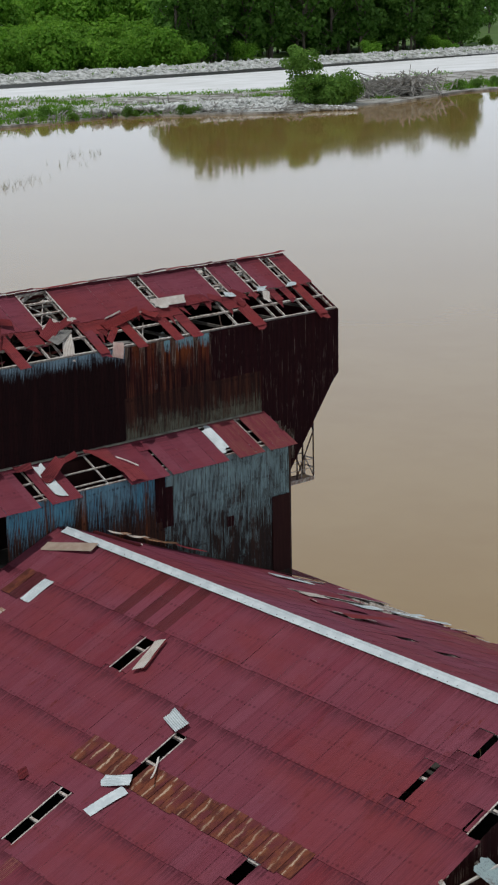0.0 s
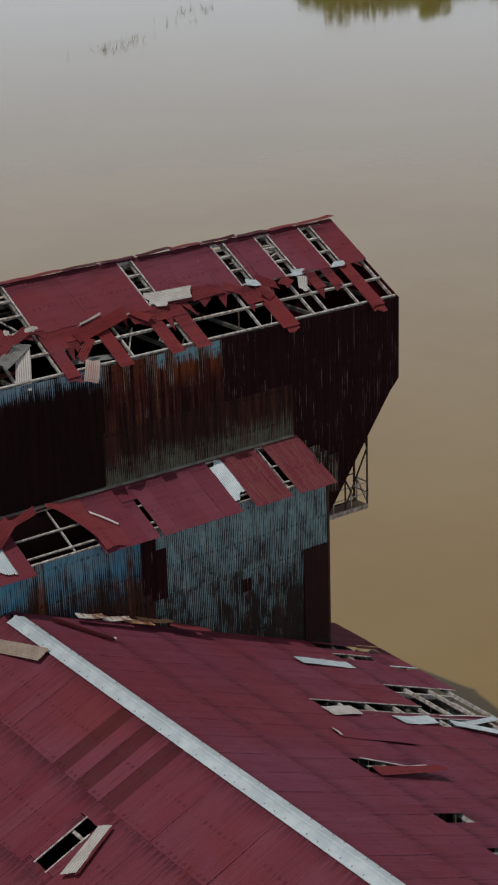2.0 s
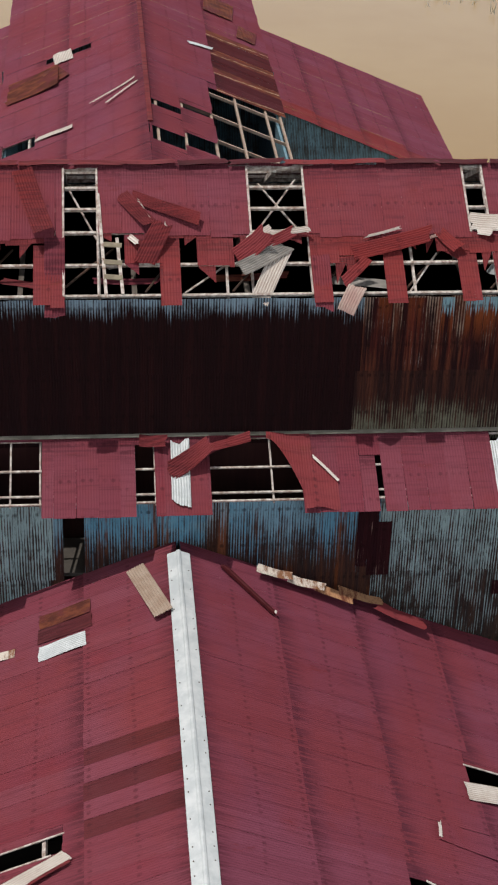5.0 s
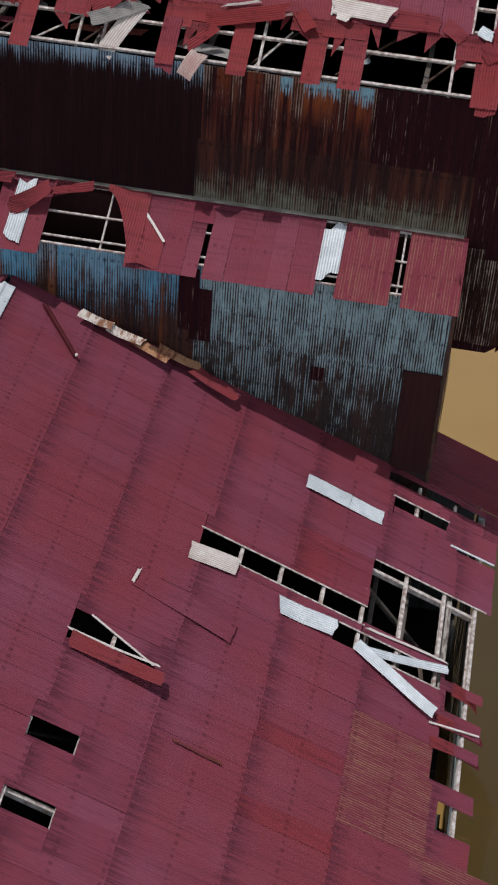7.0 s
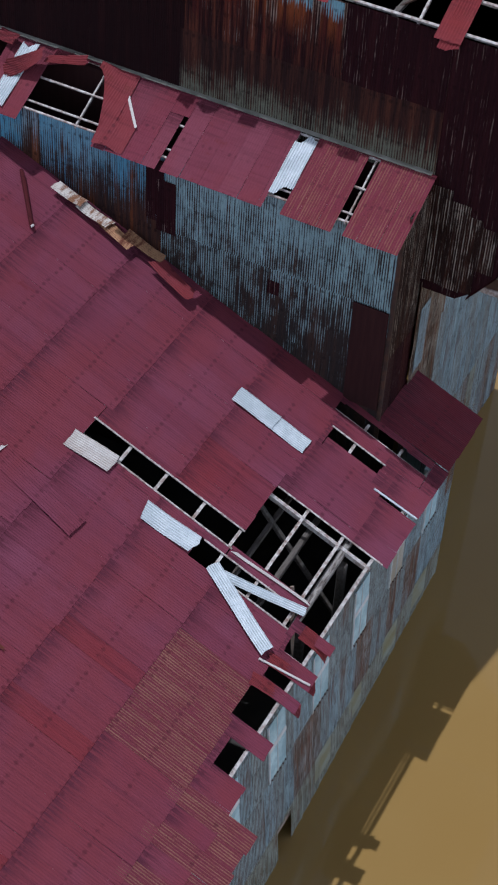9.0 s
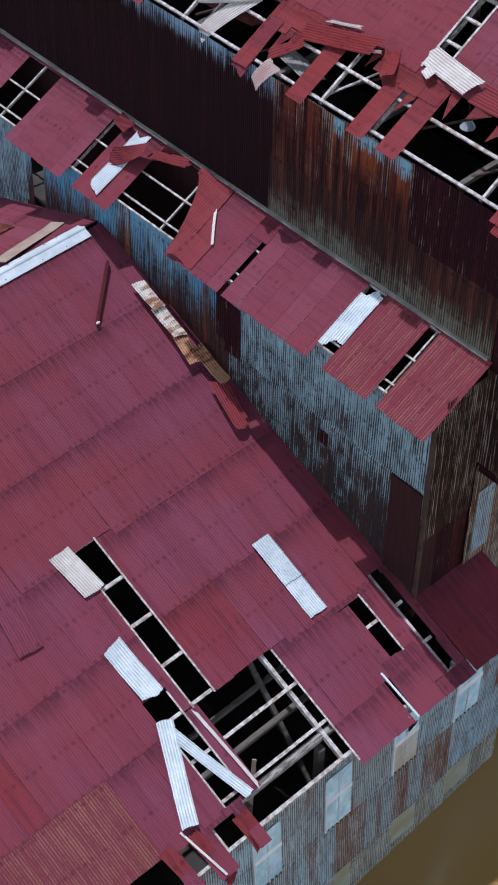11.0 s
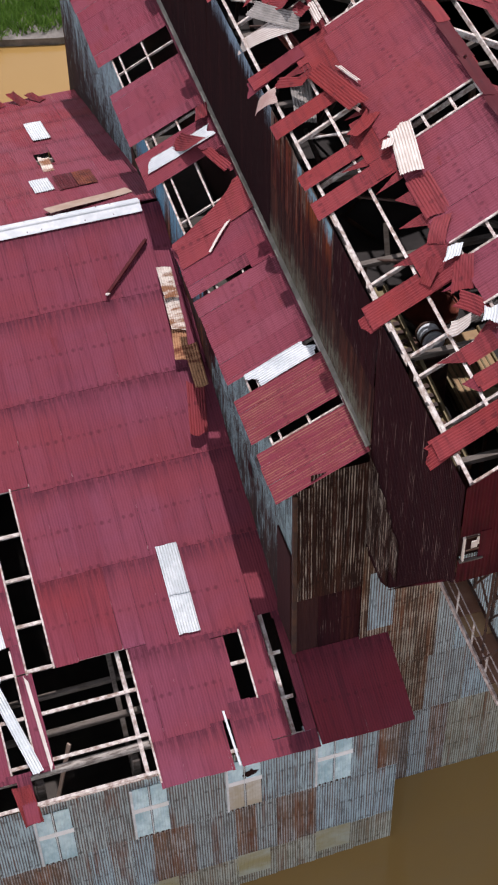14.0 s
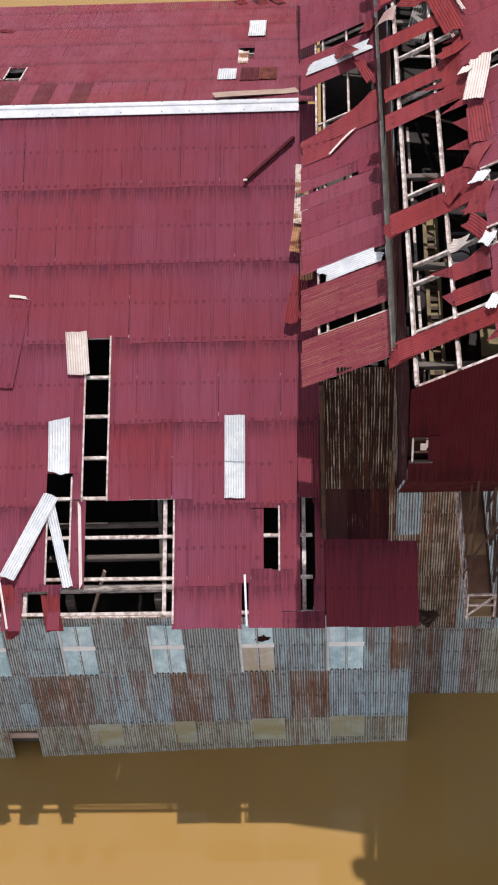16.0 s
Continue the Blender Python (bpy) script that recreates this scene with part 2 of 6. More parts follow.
M_UPBLUE = wall_tin("blue_topped_rust_wall_tin", (0.24, 0.44, 0.52), (0.026, 0.007, 0.008), (0.12, 0.027, 0.017), 0.47, 0.60, streak=(6.0, 6.0, 0.3), rust_amt=0.95, top=(19.1, 20.15), ribs=0.06, glow=(18.6, 19.7))
M_UPRED = wall_tin("maroon_rust_wall_tin", (0.16, 0.10, 0.085), (0.030, 0.0070, 0.0080), (0.075, 0.020, 0.013), 0.60, 0.72, streak=(9.0, 9.0, 0.4), rust_amt=0.9, ribs=0.08)
M_UPGLOW = wall_tin("orange_run_wall_tin", (0.26, 0.24, 0.22), (0.026, 0.007, 0.008), (0.12, 0.027, 0.017), 0.60, 0.72, streak=(9.0, 9.0, 0.4), rust_amt=0.95, ribs=0.09, glow=(18.8, 20.9))
M_UPMOSS = wall_tin("greenish_streaked_wall_tin", (0.17, 0.18, 0.13), (0.026, 0.012, 0.011), (0.10, 0.036, 0.022), 0.50, 0.68, streak=(12.0, 12.0, 0.5), rust_amt=0.85, top=(18.3, 15.9), ribs=0.075)
# the aisle wall's tins turn darker towards the foot
M_BLUE = wall_tin("peeling_blue_wall_tin", (0.19, 0.37, 0.47), (0.030, 0.018, 0.017), (0.13, 0.048, 0.025), 0.43, 0.65, streak=(12, 12, 0.4), rust_amt=0.5, top=(11.6, 15.0), ribs=0.085, blot=0.03, broad=0.3, stain=0.9, deep_paint=(0.085, 0.29, 0.43))
M_BLUERUST = wall_tin("rust_run_blue_wall_tin", (0.24, 0.36, 0.42), (0.045, 0.020, 0.014), (0.20, 0.070, 0.030), 0.47, 0.66, streak=(10, 10, 0.3), rust_amt=0.95, top=(12.0, 15.4), ribs=0.085)
M_PEEL = wall_tin("blue_wall_tin_with_dark_streaks", (0.30, 0.45, 0.465), (0.034, 0.027, 0.025), (0.09, 0.044, 0.028), 0.47, 0.59, streak=(17, 17, 0.6), rust_amt=0.45, top=(6.2, 16.3), ribs=0.10, blot=0.045, broad=0.32)
M_GREY = wall_tin("weathered_grey_wall_tin", (0.39, 0.48, 0.48), (0.115, 0.112, 0.105), (0.19, 0.105, 0.065), 0.40, 0.60, streak=(18, 18, 0.5), rust_amt=0.45, ribs=0.125, broad=0.3, stain=0.55)
M_FRONT = wall_tin("brown_streaked_wall_tin", (0.42, 0.38, 0.31), (0.022, 0.0105, 0.0085), (0.065, 0.024, 0.014), 0.53, 0.65, streak=(17, 17, 0.55), rust_amt=0.7, ribs=0.075, blot=0.012, broad=0.25)
M_TANRUST = wall_tin("tan_rust_streaked_wall_tin", (0.42, 0.38, 0.30), (0.060, 0.036, 0.024), (0.17, 0.068, 0.032), 0.46, 0.64, streak=(14, 14, 0.4), rust_amt=0.9, ribs=0.09, blot=0.02, broad=0.35)
M_GREYRUST = wall_tin("rust_stained_grey_wall_tin", (0.40, 0.43, 0.42), (0.105, 0.072, 0.052), (0.21, 0.11, 0.06), 0.45, 0.68, streak=(14, 14, 0.5), rust_amt=0.9, ribs=0.10, broad=0.4, stain=0.75)
M_ALGAE = wall_tin("algae_stained_grey_wall_tin", (0.40, 0.43, 0.36), (0.14, 0.125, 0.085), (0.20, 0.12, 0.06), 0.40, 0.62, streak=(16, 16, 0.5), rust_amt=0.6, ribs=0.10, broad=0.4, stain=0.6)
M_SLATE = wall_tin("blue_grey_wall_tin", (0.37, 0.50, 0.535), (0.115, 0.12, 0.12), (0.19, 0.10, 0.055), 0.385, 0.575, streak=(14, 14, 0.5), rust_amt=0.5, ribs=0.11, broad=0.35, stain=0.5)
M_CBLUE = wall_tin("dull_blue_gable_tin", (0.21, 0.37, 0.45), (0.08, 0.08, 0.075), (0.09, 0.05, 0.03), 0.38, 0.6, rust_amt=0.3)


def simple(name, a, b, scale=(3, 3, 3), rough=0.7, metal=0.0, spec=0.3, bump=0.004, shade_grime=None):
    k = Mat(name, rough, metal, spec)
    n = k.noise(scale, 6, 0.65)
    col = k.mix(k.ramp(n, 0.35, 0.68), a, b)
    if shade_grime:
        # valleys of a ribbed sheet darkened to paint in rib shading, with patchy grime
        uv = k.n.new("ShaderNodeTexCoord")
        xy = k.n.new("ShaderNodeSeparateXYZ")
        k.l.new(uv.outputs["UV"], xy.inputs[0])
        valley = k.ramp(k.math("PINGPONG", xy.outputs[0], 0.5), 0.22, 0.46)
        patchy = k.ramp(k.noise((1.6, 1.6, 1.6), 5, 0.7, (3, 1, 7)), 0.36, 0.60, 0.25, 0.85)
        col = k.mix(k.math("MULTIPLY", valley, patchy), col, shade_grime)
        col = k.mix(k.ramp(k.noise((2.2, 2.2, 2.2), 6, 0.75, (8, 2, 5)), 0.60, 0.74, 0.0, 0.6), col, tuple(v * 0.8 for v in shade_grime))
    col = k.mix(k.ramp(k.info.outputs["Random"], 0, 1, 0, 0.25), col, tuple(v * 0.6 for v in a))
    return k.done(col, k.noise(tuple(v * 6 for v in scale), 4), bump)


def flaked(name, a, b):
    """Bleached sheet with brown rust bands across it."""
    k = Mat(name, 0.75, 0.0, 0.2)
    col = k.mix(k.ramp(k.noise((0.8, 3.2, 3.2), 5, 0.7), 0.46, 0.60), a, b)
    col = k.mix(k.ramp(k.noise((9, 9, 9), 5, 0.7), 0.5, 0.7, 0, 0.6), col, tuple(v * 0.5 for v in b))
    return k.done(col, k.noise((20, 20, 20), 4), 0.005)


M_FLAKE = flaked("cream_sheet_with_rust_bands", (0.68, 0.62, 0.54), (0.26, 0.12, 0.06))
M_ORANGE = flaked("orange_rusted_sheet", (0.46, 0.25, 0.13), (0.17, 0.055, 0.03))
M_WHITE = simple("pale_translucent_sheet", (0.56, 0.61, 0.62), (0.76, 0.80, 0.80), (2, 2, 2), 0.5)
M_RIBWHITE = simple("rib_shaded_grimy_white_sheet", (0.60, 0.65, 0.66), (0.80, 0.84, 0.84), (2, 2, 2), 0.5, shade_grime=(0.27, 0.31, 0.30))
M_CREAM = simple("bleached_cream_sheet", (0.62, 0.56, 0.50), (0.74, 0.70, 0.64), (2, 2, 2), 0.6, shade_grime=(0.34, 0.24, 0.18))
M_FRAME = simple("flaking_white_painted_timber", (0.70, 0.66, 0.60), (0.26, 0.17, 0.13), (6, 6, 6), 0.8)
M_TIMBER = simple("grey_weathered_timber", (0.16, 0.14, 0.12), (0.08, 0.065, 0.05), (2, 9, 9), 0.85)
# floor colours of the interiors, with the darkness indoors put into them
M_DARK = simple("interior_shade_floor", (0.055, 0.050, 0.044), (0.095, 0.084, 0.070), (0.6, 0.6, 0.6), 0.95)
M_DECK_DARK = simple("interior_shade_deck", (0.022, 0.020, 0.019), (0.040, 0.036, 0.033), (0.6, 0.6, 0.6), 0.95)
M_DOOR = simple("near_black_maroon", (0.028, 0.007, 0.007), (0.042, 0.012, 0.010), (6, 6, 0.5), 0.9)
M_STEEL = simple("rusted_dark_steel", (0.045, 0.03, 0.025), (0.10, 0.05, 0.03), (3, 3, 3), 0.75)
M_TAN = simple("tan_board", (0.40, 0.29, 0.22), (0.50, 0.40, 0.32), (2, 2, 2), 0.8)
M_PLATE = simple("ochre_steel_and_deck_light", (0.40, 0.27, 0.13), (0.30, 0.19, 0.10), (2, 2, 2), 0.7)
M_GLASS = simple("dusty_pale_blue_window_sheet", (0.36, 0.56, 0.62), (0.70, 0.90, 0.93), (1.7, 1.7, 1.3), 0.4)


def water_material():
    k = Mat("muddy_river_water", 0.04, 0.0, 1.0)
    k.b.inputs["IOR"].default_value = 1.36
    n = k.noise((0.05, 0.05, 0.05), 4)
    col = k.mix(k.ramp(n, 0.35, 0.65), (0.318, 0.192, 0.055), (0.342, 0.216, 0.070))
    rip = k.noise((1.2, 1.2, 1.2), 3)
    return k.done(col, rip, 0.004)


M_WATER = water_material()


# ---- builders ----
def mesh_obj(name, bm, material, parent=None, label=""):
    me = bpy.data.meshes.new(name)
    bm.to_mesh(me)
    bm.free()
    me.materials.append(material)
    ob = new(name, me)
    if parent:
        ob.parent = parent
    if label:
        ob["label"] = label
    return ob


def part(name, bm, material, parent, label=""):
    return mesh_obj(name, bm, material, parent, label)


def thing(name, label, category, kind="", group=""):
    return tagged(new(name), label, category, group, kind)


def box(bm, a, b, bevel=0.0):
    """Axis-aligned box from corner a to corner b."""
    lo = [min(p, q) for p, q in zip(a, b)]
    hi = [max(p, q) for p, q in zip(a, b)]
    m = Matrix.LocRotScale([(p + q) / 2 for p, q in zip(lo, hi)], None, [q - p for p, q in zip(lo, hi)])
    g = bmesh.ops.create_cube(bm, size=1.0, matrix=m)
    if bevel:
        ed = list({e for v in g["verts"] for e in v.link_edges})
        bmesh.ops.bevel(bm, geom=ed, offset=bevel, segments=1, affect="EDGES")
    return bm


def beam(bm, p, q, w, h=None, up=(0, 0, 1)):
    """A square-cut bar from p to q."""
    p, q = Vector(p), Vector(q)
    h = h or w
    d = (q - p)
    z = d.normalized()
    x = Vector(up).cross(z)
    if x.length < 1e-4:
        x = Vector((1, 0, 0)).cross(z)
    x.normalize()
    y = z.cross(x)
    m = Matrix((x, y, z)).transposed().to_4x4()
    m = Matrix.Translation((p + q) / 2) @ m @ Matrix.Diagonal((w, h, d.length, 1))
    bmesh.ops.create_cube(bm, size=1.0, matrix=m)
    return bm


SHEETS = {}


def sheet_mesh(w, l, l2=None, pitch=0.0762, amp=0.0055):
    """One corrugated sheet: across x, down along -y, crest height along z; l2: its length at the far side."""
    l2 = l if l2 is None else l2
    key = (round(w, 2), round(l, 2), round(l2, 2))
    if key in SHEETS:
        return SHEETS[key]
    n = max(2, round(w / pitch) * 2)
    vs, fs = [], []
    for j in range(2):
        for i in range(n + 1):
            vs.append((w * i / n, -(l + (l2 - l) * i / n) * j, amp if i % 2 == 0 else -amp))
    for i in range(n):
        fs.append((i, n + 1 + i, n + 2 + i, i + 1))
    me = bpy.data.meshes.new("sheet")
    me.from_pydata(vs, [], fs)
    me.materials.append(M_RED)
    SHEETS[key] = me
    return me


def plane(origin, u, v):
    """A sheeted plane: u along the rows, v down; the outer side is v x u."""
    u, v = Vector(u).normalized(), Vector(v).normalized()
    return Vector(origin), u, v, u.cross(-v).normalized()


def place(pl, u0, v0, lift=0.0, tilt=0.0, spin=0.0):
    o, u, v, n = pl
    m = Matrix((u, -v, n)).transposed().to_4x4()
    return Matrix.Translation(o + u * u0 + v * v0 + n * lift) @ m @ Matrix.Rotation(spin, 4, "Z") @ Matrix.Rotation(tilt, 4, "X")


def lay_sheet(name, pl, u0, u1, v0, v1, material, parent, lift=0.0, tilt=0.0, spin=0.0):
    ob = new(name, sheet_mesh(u1 - u0, v1 - v0))
    ob.material_slots[0].link = "OBJECT"
    ob.material_slots[0].material = material
    ob.parent = parent
    ob.matrix_local = place(pl, u0, v0, lift, tilt, spin)
    return ob


def cut(rects, hole):
    out = []
    a0, a1, b0, b1 = hole
    for u0, u1, v0, v1 in rects:
        if a1 <= u0 or a0 >= u1 or b1 <= v0 or b0 >= v1:
            out.append((u0, u1, v0, v1))
            continue
        if v0 < b0:
            out.append((u0, u1, v0, b0))
        if b1 < v1:
            out.append((u0, u1, b1, v1))
        w0, w1 = max(v0, b0), min(v1, b1)
        if u0 < a0:
            out.append((u0, a0, w0, w1))
        if a1 < u1:
            out.append((a1, u1, w0, w1))
    return [r for r in out if r[1] - r[0] > 0.06 and r[3] - r[2] > 0.06]


def sheeting(parent, pl, u0, u1, rows, holes, pick, width=0.61, lap=0.16, rng=None, raise_end=0.026, ragged=0.02):
    """Rows of lapped sheets over a plane, each sheet its own piece. pick(u, v, row) gives the material."""
    rng = rng or random.Random(7)
    n = max(1, round((u1 - u0) / width))
    w = (u1 - u0) / n
    for r, (v0, v1) in enumerate(rows):
        off = 0.22 * w * (r % 3)
        for c in range(n + (1 if off else 0)):
            a, b = max(u0, u0 + c * w - off), min(u1, u0 + (c + 1) * w - off)
            if b - a < 0.1:
                continue
            rects = [(a, b, v0, v1 + lap)]
            for h in holes:
                rects = cut(rects, h)
            for q in rects:
                lift = 0.012 + 0.004 * (c % 2) + rng.uniform(0, 0.004)
                slope = -raise_end / max(0.6, q[3] - q[2])
                m = pick((q[0] + q[1]) / 2, (q[2] + q[3]) / 2, r)
                lay_sheet("sheet", pl, q[0], q[1], q[2] + rng.uniform(-ragged, ragged), q[3] + rng.uniform(-ragged, ragged), m, parent, lift, slope, rng.uniform(-0.004, 0.004))


def spot(pl, u, v, lift=0.0):
    o, uu, vv, n = pl
    return o + uu * u + vv * v + n * lift


def bent(name, a, b, up, width, material, curl=0.0, rise=0.0, ragged=0.06, seed=1, label="", category="tin sheet", group="loose tin sheets", ribs=True, twist=0.0):
    """A loose corrugated sheet from a to b, curled up along its length, with torn ends."""
    rng = random.Random(seed)
    a, b, up = Vector(a), Vector(b), Vector(up).normalized()
    d = b - a
    l = d.length
    d.normalize()
    side = d.cross(up).normalized()
    up = side.cross(d).normalized()
    n = max(4, round(width / 0.0762) * 2)
    m = 7
    bm = bmesh.new()
    grid = []
    def torn():
        k = max(2, n // 5)
        v = [rng.uniform(-1, 1) * ragged * 1.4 for _ in range(k + 2)]
        slant = rng.uniform(-1, 1) * ragged
        out = []
        for i in range(n + 1):
            q = i / n * k
            a0 = int(q)
            out.append(v[a0] + (v[a0 + 1] - v[a0]) * (q - a0) ** 2 + slant * (2 * i / n - 1) + rng.uniform(-0.15, 0.15) * ragged)
        return out

    e0, e1 = torn(), torn()
    for j in range(m + 1):
        t = j / m
        row = []
        for i in range(n + 1):
            s = t * l + (e0[i] if j == 0 else e1[i] if j == m else 0)
            x = (i / n - 0.5) * width
            h = (0.012 if i % 2 else -0.012) * (1 if ribs else 0)
            # curl: a circular arc of the whole angle `curl`
            if abs(curl) > 1e-3:
                r = l / curl
                ss, hh = r * math.sin(s / r), r * (1 - math.cos(s / r))
            else:
                ss, hh = s, 0.0
            tw = twist * (t - 0.5)
            row.append(bm.verts.new(a + d * ss + side * (x * math.cos(tw)) + up * (hh + h + rise * t + x * math.sin(tw) + abs(math.sin(3 * t + seed)) * 0.03)))
        grid.append(row)
    for j in range(m):
        for i in range(n):
            bm.faces.new((grid[j][i], grid[j][i + 1], grid[j + 1][i + 1], grid[j + 1][i]))
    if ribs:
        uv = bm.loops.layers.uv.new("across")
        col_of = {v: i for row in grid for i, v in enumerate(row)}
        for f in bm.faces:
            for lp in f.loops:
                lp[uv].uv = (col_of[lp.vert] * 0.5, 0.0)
    ob = mesh_obj(name, bm, material)
    return tagged(ob, label or "loose torn corrugated tin sheet", category, group)


def bar(name, a, b, w, h, material, label, category, group="", up=(0, 0, 1)):
    """A loose bar, pipe or batten."""
    bm = bmesh.new()
    beam(bm, a, b, w, h, up)
    bmesh.ops.bevel(bm, geom=bm.edges[:], offset=min(w, h) * 0.15, segments=1, affect="EDGES")
    return tagged(mesh_obj(name, bm, material), label, category, group)

# ---- plan ----
H, K = 13.62, 0.414            # hall ridge height and roof slope
LEN = math.hypot(1, K)         # slope length per metre across
X_WEST = -27.3                 # far gable of the hall
UX, UZ, RX, RZ = 2.45, 20.28, 6.4, 22.5   # tall wing: west eave and ridge
JX, JZ = 2.33, 15.94           # foot of the tall wing's west wall
LX, LZ = 0.45, 15.0            # side aisle's wall line and eave
Y_FRONT, Y_LEAN, Y_NORTH = -18.2, -13.1, 15.5

# ---- ground and water ----
bm = bmesh.new()
bmesh.ops.create_grid(bm, x_segments=8, y_segments=8, size=3000)
bmesh.ops.translate(bm, verts=bm.verts[:], vec=(0, 0, -0.12))
water = tagged(mesh_obj("water", bm, M_WATER), "muddy brown flood water lying still round the works", "water", kind="structure")

# ---- hall: south slope, north slope ----
S = plane((0, 0, H), (1, 0, 0), (0, -1, -K))
N = plane((0, 0, H), (-1, 0, 0), (0, 1, -K))


def hole_s(x0, y0, x1, y1):
    return (min(x0, x1), max(x0, x1), -max(y0, y1) * LEN, -min(y0, y1) * LEN)


def hole_n(x0, y0, x1, y1):
    return (-max(x0, x1), -min(x0, x1), min(y0, y1) * LEN, max(y0, y1) * LEN)


ROW_Y = [0.05, 2.5, 4.86, 7.27, 9.64, 11.98, 14.25, 15.4]
rows_s = [(ROW_Y[i] * LEN, ROW_Y[i + 1] * LEN) for i in range(7)]
holes_s = [hole_s(-6.64, -7.26, -5.94, -11.95), hole_s(-6.53, -11.98, -3.95, -15.7), hole_s(-7.2, -14.4, -6.5, -15.7),
           hole_s(-7.65, -11.2, -6.95, -14.3), hole_s(-1.31, -12.26, -0.86, -13.95), hole_s(-0.25, -11.96, 0.12, -15.1),
           hole_s(-14.95, -4.8, -14.38, -5.95), hole_s(-17.1, -4.75, -16.5, -5.95), hole_s(-11.72, -4.9, -10.7, -7.1),
           hole_s(-8.3, -14.5, -7.6, -15.7), hole_s(-9.3, -14.4, -8.9, -15.7), hole_s(-10.8, -14.3, -9.7, -15.7),
           hole_s(-12.3, -14.6, -11.4, -15.7), hole_s(-1.95, -14.3, -1.75, -15.7), ]
hall_roof_south = thing("hall_roof_south", "dark red corrugated tin roof slope with missing and slipped sheets", "roof", "structure")
rs = random.Random(3)


def pick_s(u, v, r):
    y = -v / LEN
    if -13.1 < u < -9.9 and -14.2 < y < -11.7:
        return M_STRIPE
    if r == 4 and rs.random() < 0.3:
        return M_RED3
    return M_RED


sheeting(hall_roof_south, S, X_WEST, 0.44, rows_s, holes_s, pick_s, rng=random.Random(11), raise_end=0.012)
sheeting(hall_roof_south, S, -16.9, -13.2, [(14.1 * LEN, 16.2 * LEN)], [], lambda u, v, r: M_STRIPE, rng=random.Random(17), raise_end=0.02, ragged=0.05)
rows_n = [(ROW_Y[i] * LEN, min(ROW_Y[i + 1], 13.4) * LEN) for i in range(6)]
holes_n = [hole_n(-10.15, 3.15, -9.6, 4.75), hole_n(-15.35, 5.85, -14.85, 8.1), hole_n(-13.6, 9.4, -13.1, 11.8),
           hole_n(-24.2, 3.0, -23.93, 4.6), hole_n(-25.1, 1.3, -24.83, 2.3), hole_n(-27.6, 2.4, -26.8, 4.7), hole_n(-26.6, 3.75, -26.52, 4.62), hole_n(-21.9, 8.4, -21.4, 9.3),
           hole_n(-2.3, 5.35, -1.8, 6.6)]
hall_roof_north = thing("hall_roof_north", "dark red corrugated tin roof slope with rusted patches and slots", "roof", "structure")
rn = random.Random(5)


def pick_n(u, v, r):
    x, y = -u, v / LEN
    if r == 0 and 6.8 < u < 9.8 and int(u / 0.61) % 2:
        return M_RED2
    return M_STRIPE if r == 5 and rn.random() < 0.2 else M_RED3 if (r == 5 and rn.random() < 0.5 or rn.random() < 0.05) else M_RED4


sheeting(hall_roof_north, N, -0.44, -X_WEST, rows_n, holes_n, pick_n, rng=random.Random(12))

# ridge cap, a folded white strip with a rolled crown
bm = bmesh.new()
prof = [(-0.32, -0.115), (-0.30, -0.10), (-0.07, -0.012), (-0.045, 0.03), (0, 0.05), (0.045, 0.03), (0.07, -0.012), (0.30, -0.10), (0.32, -0.115)]
segs = 12
vs = [[bm.verts.new((X_WEST + (-0.15 - X_WEST) * i / segs, a, H + 0.06 + b)) for a, b in prof] for i in range(segs + 1)]
for i in range(segs):
    for j in range(len(prof) - 1):
        bm.faces.new((vs[i][j], vs[i][j + 1], vs[i + 1][j + 1], vs[i + 1][j]))
ridge_cap = tagged(mesh_obj("ridge_cap", bm, M_WHITE), "long white ridge cap with small fixing holes", "ridge cap", kind="structure")

bm = bmesh.new()
for i in range(62):
    for sy in (-0.24, 0.24):
        if rs.random() < 0.35:
            continue
        bmesh.ops.create_cone(bm, cap_ends=True, segments=7, radius1=0.019, radius2=0.013, depth=0.02, matrix=Matrix.Translation((X_WEST + 0.2 + i * 0.435, sy, H + 0.075 - 0.085)))
fix = part("fixings", bm, M_STEEL, ridge_cap, "rows of rusty fixing heads")
fix["kind"] = "stuff"

# hall roof frame: purlins and rafters under the sheets
hall_frame = thing("hall_roof_frame", "flaking pale timber purlins and rafters under the hall roof", "roof frame", "structure")


def frame_slope(parent, pl, u0, u1, vs, us, v0, v1, w=0.09, d=0.12, mat=M_FRAME, rw_=0.11):
    o, u, v, n = pl
    for vv in vs:
        bm = bmesh.new()
        beam(bm, o + u * u0 + v * vv - n * (d / 2 + 0.02), o + u * u1 + v * vv - n * (d / 2 + 0.02), w, d, n)
        part("purlin", bm, mat, parent)
    for uu in us:
        bm = bmesh.new()
        beam(bm, o + u * uu + v * v0 - n * (d + 0.07), o + u * uu + v * v1 - n * (d + 0.07), rw_, rw_ * 1.4, n)
        part("rafter", bm, mat, parent)


pv = [y * LEN for y in (1.2, 2.4, 3.6, 4.8, 6.0, 7.2, 8.4, 9.55, 10.75, 11.9, 13.0, 14.15, 15.1)]
frame_slope(hall_frame, S, X_WEST + 0.1, 0.1, pv, [-24.5, -20.5, -16.5, -12.3, -8.25, -4.2, -0.15], 0.3, 15.2 * LEN)
frame_slope(hall_frame, N, -0.1, -X_WEST - 0.1, pv[:11], [24.5, 20.5, 16.5, 12.3, 8.25, 4.2, 0.3], 0.3, 13.2 * LEN)

